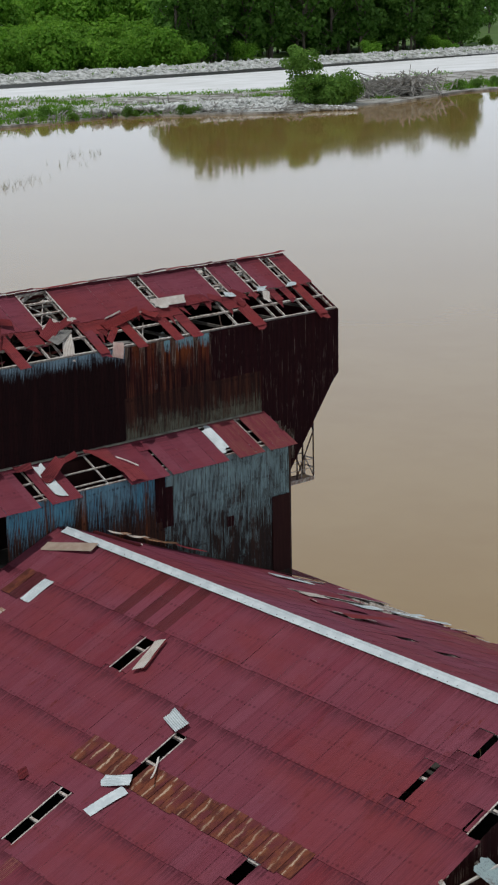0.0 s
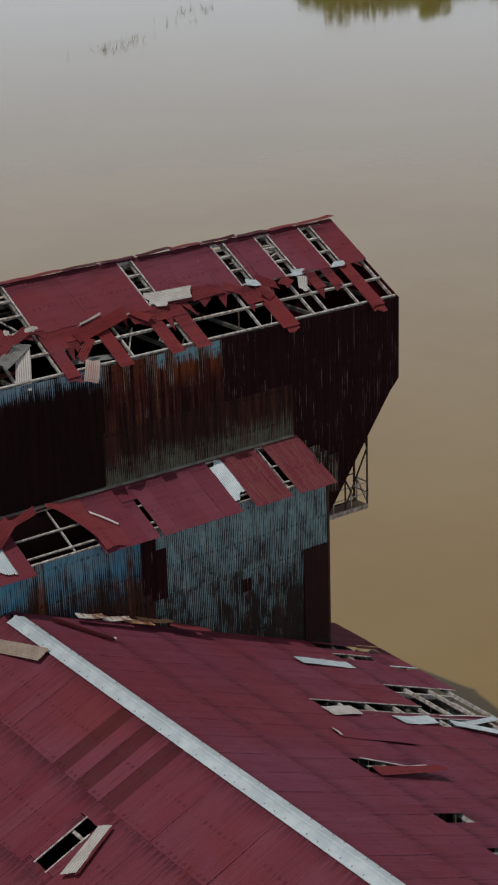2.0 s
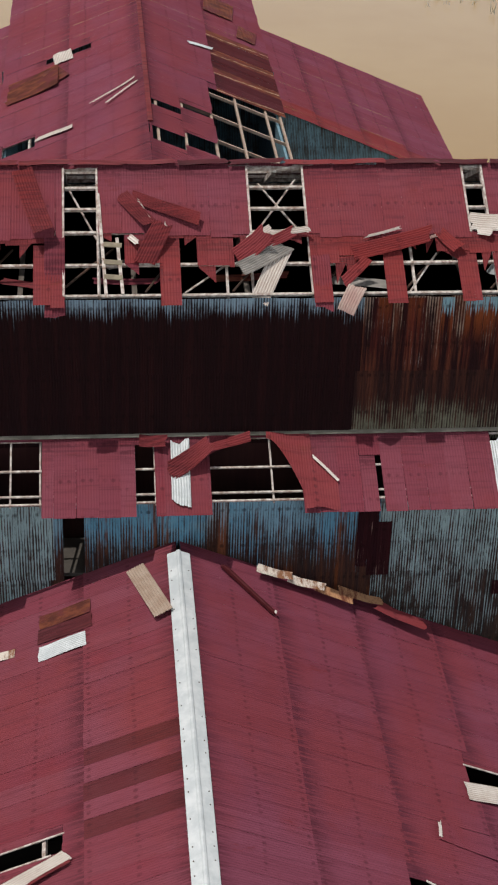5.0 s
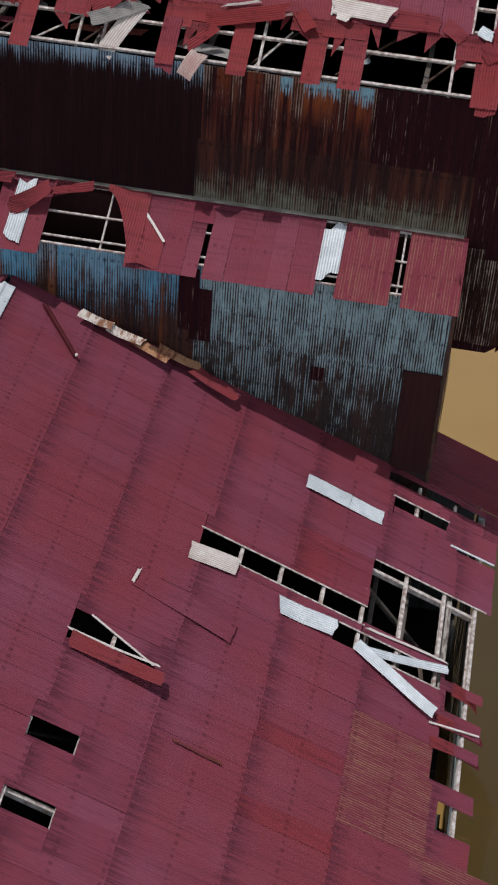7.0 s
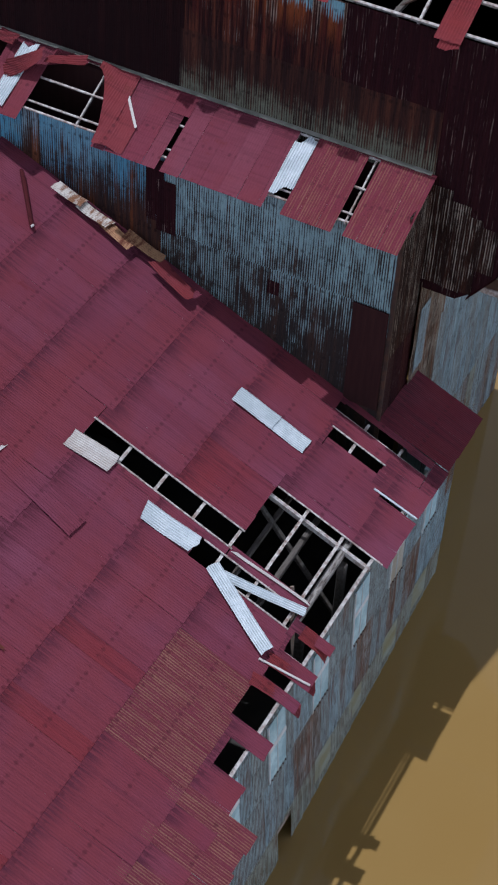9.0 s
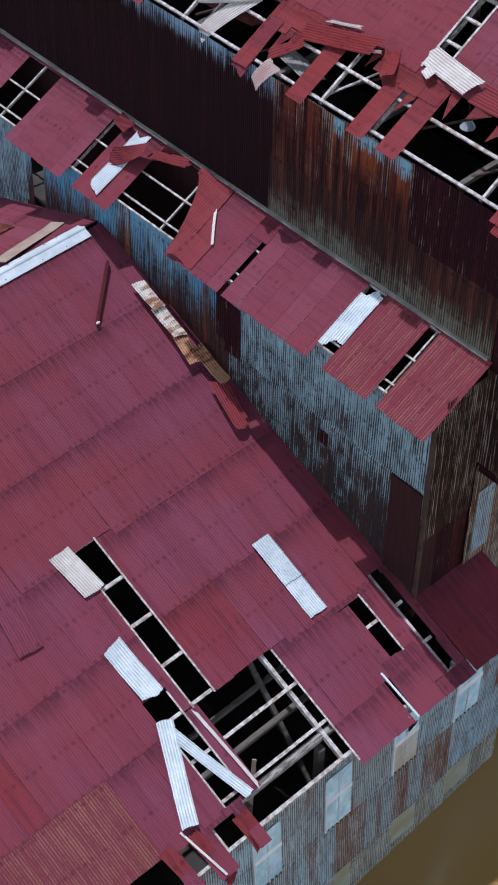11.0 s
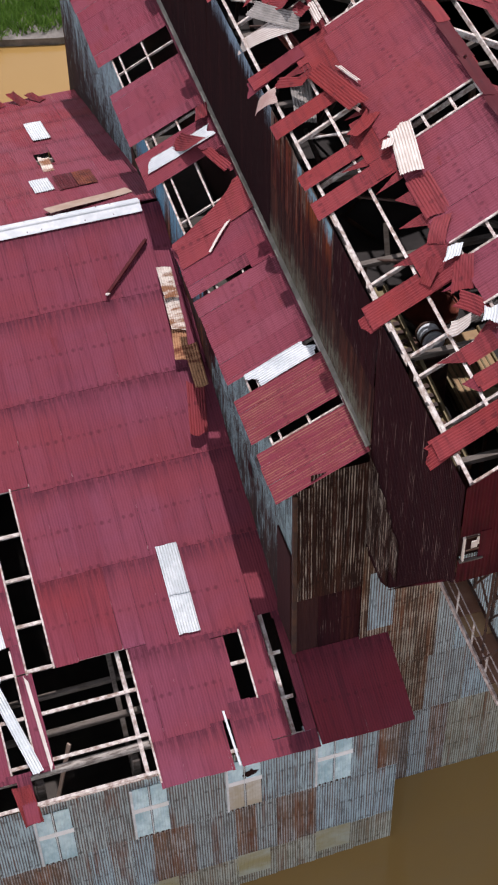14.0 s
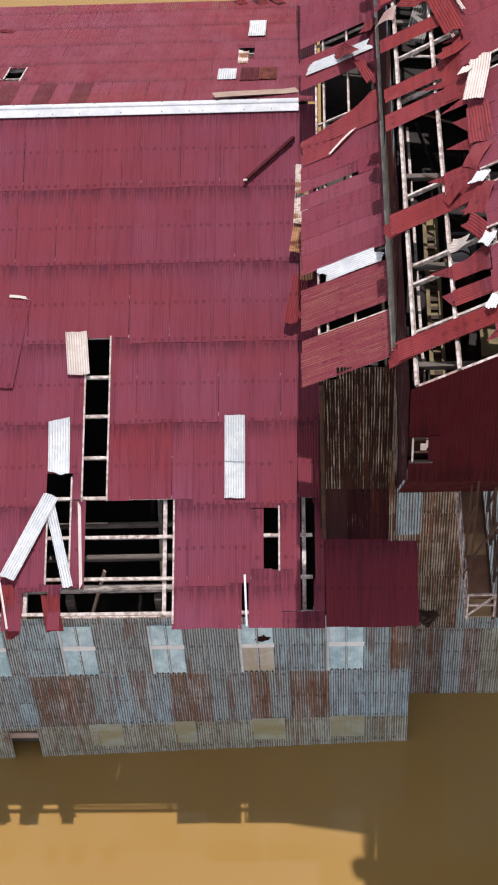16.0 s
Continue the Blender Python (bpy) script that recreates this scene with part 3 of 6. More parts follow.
# hall south wall
hall_wall_south = thing("hall_wall_south", "weathered grey corrugated tin wall standing in the water", "wall", "structure")
rw = random.Random(8)


def pick_w(u, v, r):
    if r == 1 and (-8.3 < u < -6.6 or -4.4 < u < -3.2 or -1.9 < u < -1.2 or -0.5 < u < 0.5):
        return M_GREYRUST
    if r == 0 and (-0.6 < u < 0.4 or u > 2.4):
        return M_GREYRUST if u > 2.4 else M_SLATE
    if u > 0.5:
        return M_SLATE if r < 2 else M_ALGAE
    return M_ALGAE if r == 2 else rw.choice((M_GREY, M_GREY, M_GREY, M_SLATE))


def wall_lean(x):
    """How far the south wall stands out per metre down: it leans more towards the west."""
    return min(0.075, 0.0058 * max(0.0, 2.6 - x))


def south_plane(x):
    return plane((0, -14.95, 6.95), (1, 0, 0), (0, -wall_lean(x), -1))


wl_ = random.Random(14)
for r, (v0, v1) in enumerate([(0.0, 2.7), (2.7, 5.35), (5.35, 7.25)]):
    n = 50
    w = (2.95 - X_WEST) / n
    for c in range(n):
        a = X_WEST + c * w
        for q in cut([(a, a + w, v0, v1 + (0.12 if r < 2 else 0.0))], (-9.58, -8.7, 5.65, 7.6)):
            lay_sheet("sheet", south_plane(a), q[0], q[1], q[2] + wl_.uniform(-0.02, 0.02), q[3] + wl_.uniform(-0.03, 0.03), pick_w((q[0] + q[1]) / 2, 0, r), hall_wall_south, 0.012 + 0.004 * (c % 2) + wl_.uniform(0, 0.004) + 0.008 * r, -0.006, wl_.uniform(-0.005, 0.005))
WN = plane((0, 13.0, 8.1), (-1, 0, 0), (0, 0, -1))
hall_wall_north = thing("hall_wall_north", "weathered grey corrugated tin wall", "wall", "structure")
sheeting(hall_wall_north, WN, 0, -X_WEST, [(0.0, 4.0), (4.0, 8.2)], [], lambda u, v, r: M_GREY, width=0.9, rng=random.Random(15))
# hall west gable, near-black because its shade is put into the colour
bm = bmesh.new()
for ya, yb in ((-14.95, 0.0), (0.0, 13.0)):
    n = 80
    pts = []
    for i in range(n + 1):
        y = ya + (yb - ya) * i / n
        xo = X_WEST + 0.15 + 0.011 * (1 if i % 2 else -1)
        pts.append((bm.verts.new((xo, y, H - K * abs(y) - 0.1)), bm.verts.new((xo, y, -0.5))))
    for i in range(n):
        bm.faces.new((pts[i][0], pts[i + 1][0], pts[i + 1][1], pts[i][1]))
tagged(mesh_obj("hall_wall_west", bm, M_UPDARK), "near-black corrugated tin gable wall", "wall", kind="structure")
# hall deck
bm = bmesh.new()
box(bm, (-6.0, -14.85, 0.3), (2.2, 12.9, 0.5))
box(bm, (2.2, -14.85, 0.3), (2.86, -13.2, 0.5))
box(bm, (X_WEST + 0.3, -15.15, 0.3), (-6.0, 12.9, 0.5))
tagged(mesh_obj("hall_floor", bm, M_DARK), "dark deck inside the hall", "floor", kind="structure")
bm = bmesh.new()
box(bm, (2.86, -14.9, -0.4), (2.92, -13.2, 6.4))
tagged(mesh_obj("hall_wall_east", bm, M_GREY), "short grey tin return wall at the hall's corner", "wall", kind="structure")

# ---- side aisle ----
LS = math.hypot(JX - LX, JZ - LZ)
LR = plane((JX, 0, JZ), (0, -1, 0), (LX - 0.35 - JX, 0, (LZ - JZ) * (LX - 0.35 - JX) / (LX - JX)))
lean_len = LS * (JX - LX + 0.35) / (JX - LX)
aisle_roof = thing("aisle_roof", "narrow red tin lean-to roof with torn and curled sheets", "roof", "structure")
LH = lambda y0, y1, v0=0.0, v1=9.0: (-max(y0, y1), -min(y0, y1), v0, v1)
holes_l = [LH(5.25, 3.75, 0.15), LH(1.15, 0.6, 0.3), LH(-0.95, -3.52, 0.12), LH(-11.2, -11.55, 0.1), LH(-5.65, -5.8, 0.8), LH(-9.05, -9.65)]
rl = random.Random(21)
sheeting(aisle_roof, LR, -Y_NORTH + 1, -Y_LEAN + 0.1, [(0.0, lean_len)], holes_l, lambda u, v, r: M_STRIPE2 if u > 9.6 else M_RED3 if rl.random() < 0.2 else M_RED4, rng=random.Random(22))
aisle_frame = thing("aisle_roof_frame", "flaking pale timber frame under the lean-to roof", "roof frame", "structure")
frame_slope(aisle_frame, LR, -Y_NORTH + 1.2, -Y_LEAN - 0.05, [0.1, 1.08, 1.9, 2.16], [-12, -9, -6, -4.62, -3.8, -1.17, -0.6, 2.69, 6, 9, 11.4, 13.0], 0.0, 2.2, 0.05, 0.06, rw_=0.05)
WL = plane((LX, 0, LZ - 0.12), (0, -1, 0), (0, 0, -1))
aisle_wall = thing("aisle_wall", "peeling blue corrugated tin wall with dark streaks", "wall", "structure")


def pick_l(u, v, r):
    return M_PEEL if u > 5.6 else M_PEEL if u < -3.7 else M_BLUERUST if 0.75 < u < 1.5 else M_BLUE


sheeting(aisle_wall, WL, -Y_NORTH + 1, -Y_LEAN, [(0.0, 2.4), (2.4, 4.8), (4.8, 9.0)], [(-3.2, -2.6, 0.1, 3.0)], pick_l, rng=random.Random(23), lap=0.1)
# aisle front
WF = plane((0, Y_LEAN, 15.9), (1, 0, 0), (0, 0, -1))
aisle_front = thing("aisle_front_wall", "dark streaked corrugated tin end wall of the side aisle", "wall", "structure")
sheeting(aisle_front, WF, LX, JX + 0.1, [(0.45, 5.25)], [(LX, LX + 0.4, 0.3, 0.9)], lambda u, v, r: M_FRONT, rng=random.Random(24))
sheeting(aisle_front, WF, LX, JX + 0.1, [(5.25, 8.1)], [], lambda u, v, r: M_DOOR if u < 1.2 else M_UPDARK if u < 1.7 else M_UPRED, rng=random.Random(25))

# ---- tall wing ----
UR = plane((RX, 0, RZ), (0, -1, 0), (UX - RX, 0, UZ - RZ))
ULEN = math.hypot(RX - UX, RZ - UZ)
ue = ULEN * 0.545
tall_roof_west = thing("tall_roof_west", "torn red corrugated tin roof slope with open frames", "roof", "structure")
UH = lambda y0, y1, v0=0.0, v1=9.0: (-max(y0, y1), -min(y0, y1), v0, v1)
holes_u = [UH(3.0, 2.1, 0.15), UH(-2.2, -3.75, 0.1, ue), UH(-8.42, -8.95, 0.1, ue), UH(-12.4, -12.95, 0.15, ue), UH(-14.4, -14.95, 0.15, ue), UH(-16.5, -17.0, 0.15, ue),
           UH(2.1, 1.35, ue), UH(1.35, 0.4, 3.45), UH(-0.17, -0.64, ue + 0.1), UH(-0.64, -1.66, 3.6), UH(-1.66, -3.78, ue + 0.12), UH(-4.31, -4.77, 3.48), UH(-4.77, -5.78, 3.3),
           UH(-6.37, -7.35, ue + 0.15), UH(-7.35, -7.9, 3.1), UH(-8.45, -8.92, 3.2), UH(-9.55, -12.0, ue + 0.2), UH(-12.0, -12.6, 3.4), UH(-13.35, -15.1, ue), UH(-15.1, -15.65, 3.4),
           UH(-15.65, -15.9, ue), UH(-15.9, -16.4, 3.42), UH(-16.4, -16.75, ue), UH(-17.35, -18.3, ue), UH(5.2, 3.84, ue + 0.3), UH(7.4, 5.8, ue + .4), UH(9.9, 8.8, 0.2), UH(12.5, 11.0, ue)]
sheeting(tall_roof_west, UR, -Y_NORTH, -Y_FRONT, [(0.0, ue), (ue, ULEN + 0.16)], holes_u, lambda u, v, r: M_RED_OLD if r == 1 else M_RED4, rng=random.Random(31), ragged=0.05)
# torn tongues of tin below the upper sheets
tt = random.Random(39)
for a, b, v0, v1 in holes_u:
    u = a + tt.uniform(0.0, 0.2)
    while v0 > ue - 0.5 and u < b - 0.25:
        w, l = tt.uniform(0.22, 0.6), tt.uniform(0.15, 0.75)
        ob = new("torn_sheet", sheet_mesh(min(w, b - u), l, 0.04) if tt.random() < 0.5 else sheet_mesh(min(w, b - u), 0.04, l))
        ob.material_slots[0].link = "OBJECT"
        ob.material_slots[0].material = M_RED_OLD if tt.random() < 0.7 else M_RED3
        ob.parent = tall_roof_west
        ob.matrix_local = place(UR, u, v0 - 0.03, 0.02, tt.uniform(-0.05, 0.12))
        u += w + tt.uniform(0.1, 0.9)
tall_frame = thing("tall_roof_frame", "flaking pale timber purlins and rafters of the tall wing", "roof frame", "structure")
frame_slope(tall_frame, UR, -Y_NORTH, -Y_FRONT - 0.05, [0.12, 0.8, 1.55, 2.35, 3.45, ULEN - 0.06], [-15, -12, -9, -6, -3.05, -2.05, 1.45, 2.15, 3.8, 6.65, 8.4, 9.0, 12.0, 13.0, 14.4, 15.0, 16.5, 17.05, 18.1], 0.0, ULEN, 0.07, 0.1, rw_=0.07)
for a, b, v0, v1 in holes_u:
    if v0 < 0.3:
        for uu in (a - 0.02, b + 0.02):
            bm = bmesh.new()
            beam(bm, spot(UR, uu, v0, 0.03), spot(UR, uu, min(v1, ULEN), 0.03), 0.055, 0.03, UR[3])
            part("batten", bm, M_FRAME, tall_frame)
UE = plane((RX, 0, RZ), (0, 1, 0), (RX - UX, 0, UZ - RZ))
tall_roof_east = thing("tall_roof_east", "broken red tin roof slope with bare frames and debris", "roof", "structure")
holes_e = [(-8.6, -4.6, 0.3, 2.2), (-13.8, -12.2, 0.45, 2.0), (-3.0, -1.9, 0.4, 2.2), (2.0, 3.2, 0.4, 2.2), (-17.4, -16.4, 2.4, 4.4)]
sheeting(tall_roof_east, UE, Y_FRONT, Y_NORTH, [(0.0, ue), (ue, ULEN + 0.12)], holes_e, lambda u, v, r: M_RED_OLD, rng=random.Random(32))
frame_slope(tall_frame, UE, Y_FRONT + 0.05, Y_NORTH, [0.12, 1.2, 2.35, 3.3, ULEN - 0.05], [-18, -15, -12, -9, -6, -3, 0, 3, 6, 9, 12, 15], 0.0, ULEN, 0.07, 0.1)

# tall west wall with its chamfered foot at the front
WU = plane((UX - 0.06, 0, UZ - 0.05), (0, -1, 0), (0, 0, -1))
tall_wall_west = thing("tall_wall_west", "dark rusted corrugated tin wall with blue paint along the top", "wall", "structure")


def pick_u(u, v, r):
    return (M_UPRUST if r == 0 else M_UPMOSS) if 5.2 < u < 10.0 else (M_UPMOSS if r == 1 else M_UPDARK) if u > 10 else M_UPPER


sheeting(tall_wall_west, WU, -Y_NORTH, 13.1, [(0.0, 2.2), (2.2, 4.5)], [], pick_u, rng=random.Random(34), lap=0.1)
for u0, u1, m in ((5.42, 5.98, M_UPGLOW), (6.30, 6.92, M_UPGLOW), (7.36, 7.70, M_UPBLUE), (8.03, 8.54, M_UPBLUE), (8.56, 9.05, M_UPBLUE), (9.32, 9.98, M_UPBLUE)):
    lay_sheet("sheet", WU, u0, u1, 0.03, 2.26, m, tall_wall_west, 0.035)


def chamfer_foot(y):
    """Height of the wall's lower edge past the aisle."""
    a = -y
    return 17.04 if a > 18.05 else 17.04 - (18.05 - a) * (17.04 - 12.2) / (18.05 - 14.6) if a > 14.7 else 12.2 if a > 14.5 else 12.0


for i in range(9):
    ya, yb = -13.1 - i * 5.1 / 9, -13.1 - (i + 1) * 5.1 / 9
    ob = new("sheet", sheet_mesh(5.1 / 9, UZ - 0.05 - chamfer_foot(ya), UZ - 0.05 - chamfer_foot(yb)))
    ob.material_slots[0].link = "OBJECT"
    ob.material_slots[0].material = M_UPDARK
    ob.parent = tall_wall_west
    ob.matrix_local = place(WU, -ya, 0.0, 0.012)
for u0, u1, v1 in ((13.12, 13.72, 7.9), (13.72, 14.3, 7.95), (14.3, 14.68, 7.9), (14.68, 15.2, 7.0)):
    lay_sheet("sheet", WU, u0, u1, 4.6 + 0.55 * (u0 - 13.1), v1, M_FRONT, tall_wall_west, 0.035)
bm = bmesh.new()
xx = 2 * RX - UX + 0.06
a = [bm.verts.new(q) for q in ((xx, Y_NORTH, UZ), (xx, -18.2, UZ), (xx, -18.2, 17.0), (xx, -14.6, 12.2), (xx, -13.1, 12.2), (xx, Y_NORTH, 12.2))]
bm.faces.new(a)
bmesh.ops.solidify(bm, geom=bm.faces[:], thickness=0.03)
tagged(mesh_obj("tall_wall_east", bm, M_UPPER), "dark rusted tin wall on the far side", "wall", kind="structure")

# tall front: upright sheet wall, then the slanting underside
XE = 2 * RX - UX
tall_wall_front = thing("tall_wall_front", "dark red corrugated tin gable wall hanging over the water", "wall", "structure")
FP = plane((0, Y_FRONT, 17.05), (-1, 0, 0), (0, 0, 1))
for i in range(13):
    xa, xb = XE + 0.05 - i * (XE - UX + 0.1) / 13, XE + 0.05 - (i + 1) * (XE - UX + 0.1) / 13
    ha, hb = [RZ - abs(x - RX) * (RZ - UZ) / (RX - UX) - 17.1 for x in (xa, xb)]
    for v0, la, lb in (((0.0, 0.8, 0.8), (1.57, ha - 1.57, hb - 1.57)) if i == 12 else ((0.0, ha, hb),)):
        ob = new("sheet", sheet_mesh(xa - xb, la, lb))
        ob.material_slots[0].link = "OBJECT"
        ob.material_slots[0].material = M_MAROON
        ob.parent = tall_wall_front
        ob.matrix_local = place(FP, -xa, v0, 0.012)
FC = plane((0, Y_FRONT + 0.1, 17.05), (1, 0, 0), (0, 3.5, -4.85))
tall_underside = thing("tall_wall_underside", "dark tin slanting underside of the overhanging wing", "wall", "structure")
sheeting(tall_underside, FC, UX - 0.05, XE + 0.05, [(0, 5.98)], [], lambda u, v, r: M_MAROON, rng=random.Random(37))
# lower front wall of the tall wing, in the water
FL = plane((0, -13.2, 12.2), (1, 0, 0), (0, 0, -1))
low_front = thing("lower_wall_front", "rust-streaked blue and grey tin wall rising from the water", "wall", "structure")
sheeting(low_front, FL, 2.30, 12.5, [(0, 2.6), (2.6, 5.6), (5.6, 8.4), (8.4, 12.7)], [], lambda u, v, r: M_TANRUST if u < 4.45 and r < 3 else rw.choice((M_GREY, M_ALGAE, M_GREYRUST)) if r == 3 else rw.choice((M_SLATE, M_SLATE, M_GREY)), rng=random.Random(38))
bm = bmesh.new()
box(bm, (12.4, -13.1, -1), (12.55, Y_NORTH, 20))
tagged(mesh_obj("lower_wall_east", bm, M_UPPER), "dark tin wall on the far side", "wall", kind="structure")
bm = bmesh.new()
box(bm, (JX, Y_NORTH - 0.1, -1), (12.5, Y_NORTH, 20.2))
tagged(mesh_obj("tall_wall_north", bm, M_UPPER), "dark tin end wall of the tall wing", "wall", kind="structure")
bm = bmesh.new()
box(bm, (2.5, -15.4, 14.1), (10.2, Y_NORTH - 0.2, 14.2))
tagged(mesh_obj("upper_floor", bm, M_DECK_DARK), "dark littered upper deck inside the tall wing", "floor", kind="structure")
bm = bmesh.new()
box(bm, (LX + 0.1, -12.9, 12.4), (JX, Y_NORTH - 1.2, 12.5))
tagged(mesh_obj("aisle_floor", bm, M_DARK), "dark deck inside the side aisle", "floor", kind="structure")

# wall added between aisle and tall wing, below the roof junction, to darken openings
bm = bmesh.new()
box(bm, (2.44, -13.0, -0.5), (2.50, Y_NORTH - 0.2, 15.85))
tagged(mesh_obj("inner_wall", bm, M_DOOR), "near-black wall added between the aisle and the wing", "wall", kind="structure")
# small roof in front of the aisle, carrying on the hall's slope
porch_roof = thing("porch_roof", "dark red corrugated tin roof patch beside the aisle", "roof", "structure")
sheeting(porch_roof, S, 0.46, 3.12, [(13.15 * LEN, 15.4 * LEN)], [], lambda u, v, r: M_PORCH, rng=random.Random(41))


# ---- loose things on the hall roof ----


def on_s(x, y, lift=0.05):
    return spot(S, x, -y * LEN, lift)


def on_n(x, y, lift=0.05):
    return spot(N, -x, y * LEN, lift)


US, UN = S[3], N[3]
for ya, yb, lift in ((-10.75, -11.98, 0.055), (-9.63, -10.95, 0.085)):
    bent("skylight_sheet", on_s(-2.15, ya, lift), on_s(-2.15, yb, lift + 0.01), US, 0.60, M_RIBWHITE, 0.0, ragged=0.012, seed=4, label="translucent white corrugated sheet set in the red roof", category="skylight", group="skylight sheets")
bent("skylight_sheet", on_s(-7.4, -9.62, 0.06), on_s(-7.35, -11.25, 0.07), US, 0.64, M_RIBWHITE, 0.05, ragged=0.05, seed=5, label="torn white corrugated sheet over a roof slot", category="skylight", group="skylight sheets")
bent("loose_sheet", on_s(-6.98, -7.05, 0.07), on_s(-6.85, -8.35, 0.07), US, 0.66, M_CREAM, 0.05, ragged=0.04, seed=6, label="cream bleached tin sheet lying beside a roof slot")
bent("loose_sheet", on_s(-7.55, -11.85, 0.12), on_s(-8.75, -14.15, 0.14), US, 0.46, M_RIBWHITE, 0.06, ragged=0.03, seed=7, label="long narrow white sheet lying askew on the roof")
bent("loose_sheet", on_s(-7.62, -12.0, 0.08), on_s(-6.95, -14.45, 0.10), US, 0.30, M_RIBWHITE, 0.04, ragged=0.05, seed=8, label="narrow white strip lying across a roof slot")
bent("loose_sheet", on_s(-6.72, -12.1, 0.05), on_s(-6.6, -14.4, 0.06), US, 0.09, M_CREAM, 0.0, seed=9, label="thin pale strip along the edge of a slot", ribs=False)
for w, l in ((0.72, 0.06), ):
    ob = new("torn_sheet", sheet_mesh(w, 1.92, l))
    ob.material_slots[0].link = "OBJECT"
    ob.material_slots[0].material = M_RED
    ob.matrix_local = place(S, -10.68, 7.14 * LEN, 0.02, 0.0, math.pi)
    tagged(ob, "red roof sheet torn off along a slanting edge", "roof sheet")
bar("pale_batten", on_s(-10.7, -5.3, 0.05), on_s(-11.38, -7.05, 0.06), 0.06, 0.02, M_CREAM, "pale batten along the slanting torn hole", "batten", "loose battens", US)
bent("loose_sheet", on_s(-11.75, -5.0, 0.10), on_s(-11.95, -7.3, 0.22), US, 0.5, M_RED_OLD, 0.12, seed=10, label="red tin flap folded back below a torn hole", twist=0.25)
bent("loose_sheet", on_s(-11.5, -4.85, 0.10), on_s(-11.45, -7.2, 0.12), US, 0.07, M_CREAM, 0.05, seed=11, label="pale torn edge of a folded tin flap", ribs=False)
bent("loose_sheet", on_s(-7.5, -14.6, 0.1), on_s(-7.35, -15.6, 0.02), US, 0.5, M_RED_OLD, -0.6, seed=12, label="crumpled red tin piece at the broken eave")
bent("loose_sheet", on_s(-9.6, -14.2, 0.05), on_s(-9.35, -15.75, 0.02), US, 0.4, M_RED_OLD, -0.3, seed=13, label="loose red tin strip hanging over the eave")
bent("loose_sheet", on_s(-8.8, -14.3, 0.05), on_s(-8.55, -15.7, 0.03), US, 0.4, M_RED_OLD, -0.3, seed=14, label="loose red tin strip hanging over the eave")
bar("pale_batten", on_s(-9.0, -14.1, 0.07), on_s(-8.7, -15.5, 0.07), 0.06, 0.04, M_CREAM, "bare pale batten at the broken eave", "batten", "loose battens", US)
bar("pale_batten", on_s(-1.86, -14.1, 0.06), on_s(-1.8, -15.5, 0.05), 0.06, 0.04, M_WHITE, "white batten in a narrow roof gap", "batten", "loose battens", US)
bent("loose_sheet", on_s(-8.75, -6.0, 0.05), on_s(-9.2, -8.7, 0.05), US, 0.72, M_RED, 0.0, rise=0.03, ragged=0.02, seed=15, label="lifted red sheet with a warped edge on the roof")
bent("loose_sheet", on_s(-9.05, -5.95, 0.09), on_s(-8.5, -6.02, 0.09), US, 0.09, M_CREAM, 0.0, seed=16, label="short pale strip at a lifted sheet", ribs=False)
bent("loose_sheet", on_s(-13.3, -7.9, 0.06), on_s(-13.35, -9.2, 0.06), US, 0.08, M_RUST, 0.0, seed=17, label="thin rusted strip lying on the red roof", ribs=False)
# rolled red sheet lying down the slope, with a pale knot at its end
a, b = on_s(-0.34, -1.21, 0.14), on_s(-1.83, -2.52, 0.12)
bm = bmesh.new()
for k in range(3):
    o = Vector((0.05 * (k - 1), 0.06 * (k - 1), 0.02 * (k % 2)))
    beam(bm, a + o, b + o * 0.6, 0.10, 0.09, US)
bmesh.ops.bevel(bm, geom=bm.edges[:], offset=0.02, segments=1, affect="EDGES")
rolled = tagged(new("rolled_sheet"), "tightly rolled dark red tin lying on the roof", "tin roll")
part("roll", bm, M_DARKRED, rolled)
bm = bmesh.new()
bmesh.ops.create_icosphere(bm, subdivisions=1, radius=0.065, matrix=Matrix.Translation(b + Vector((0, -0.03, 0.04))) @ Matrix.Diagonal((1.2, 0.8, 0.7, 1)))
part("torn_end", bm, M_CREAM, rolled, "pale torn end of the roll")
# curled flashings along the aisle wall
for i, (p, q, w, m, c) in enumerate((((-0.05, -2.1), (-0.08, -3.1), 0.42, M_FLAKE, 0.22), ((-0.08, -3.0), (-0.14, -4.0), 0.42, M_FLAKE, 0.22), ((-0.12, -3.9), (-0.28, -4.85), 0.42, M_ORANGE, 0.15),
                                    ((0.06, -4.45), (0.04, -5.75), 0.40, M_ORANGE, 0.2), ((-0.12, -5.6), (-0.42, -7.0), 0.52, M_RED_OLD, 0.1))):
    bent("curled_flashing", on_s(*p, 0.24 + 0.02 * i), on_s(*q, 0.18), US, w, m, c, 0.05, 0.05, 20 + i, "curled " + ("cream" if m is M_FLAKE else "rusted" if m is M_ORANGE else "red") + " tin flashing along the aisle wall", "flashing", "curled flashings", True, 0.15)

# north slope
bent("loose_board", on_n(-0.27, 1.18, 0.06), on_n(-2.9, 0.44, 0.12), UN, 0.54, M_TAN, 0.04, ragged=0.06, seed=31, label="tan corrugated sheet lying against the ridge cap")
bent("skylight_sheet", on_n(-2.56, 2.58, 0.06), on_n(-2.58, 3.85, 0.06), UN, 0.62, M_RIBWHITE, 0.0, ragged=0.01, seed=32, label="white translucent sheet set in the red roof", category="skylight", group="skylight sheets")
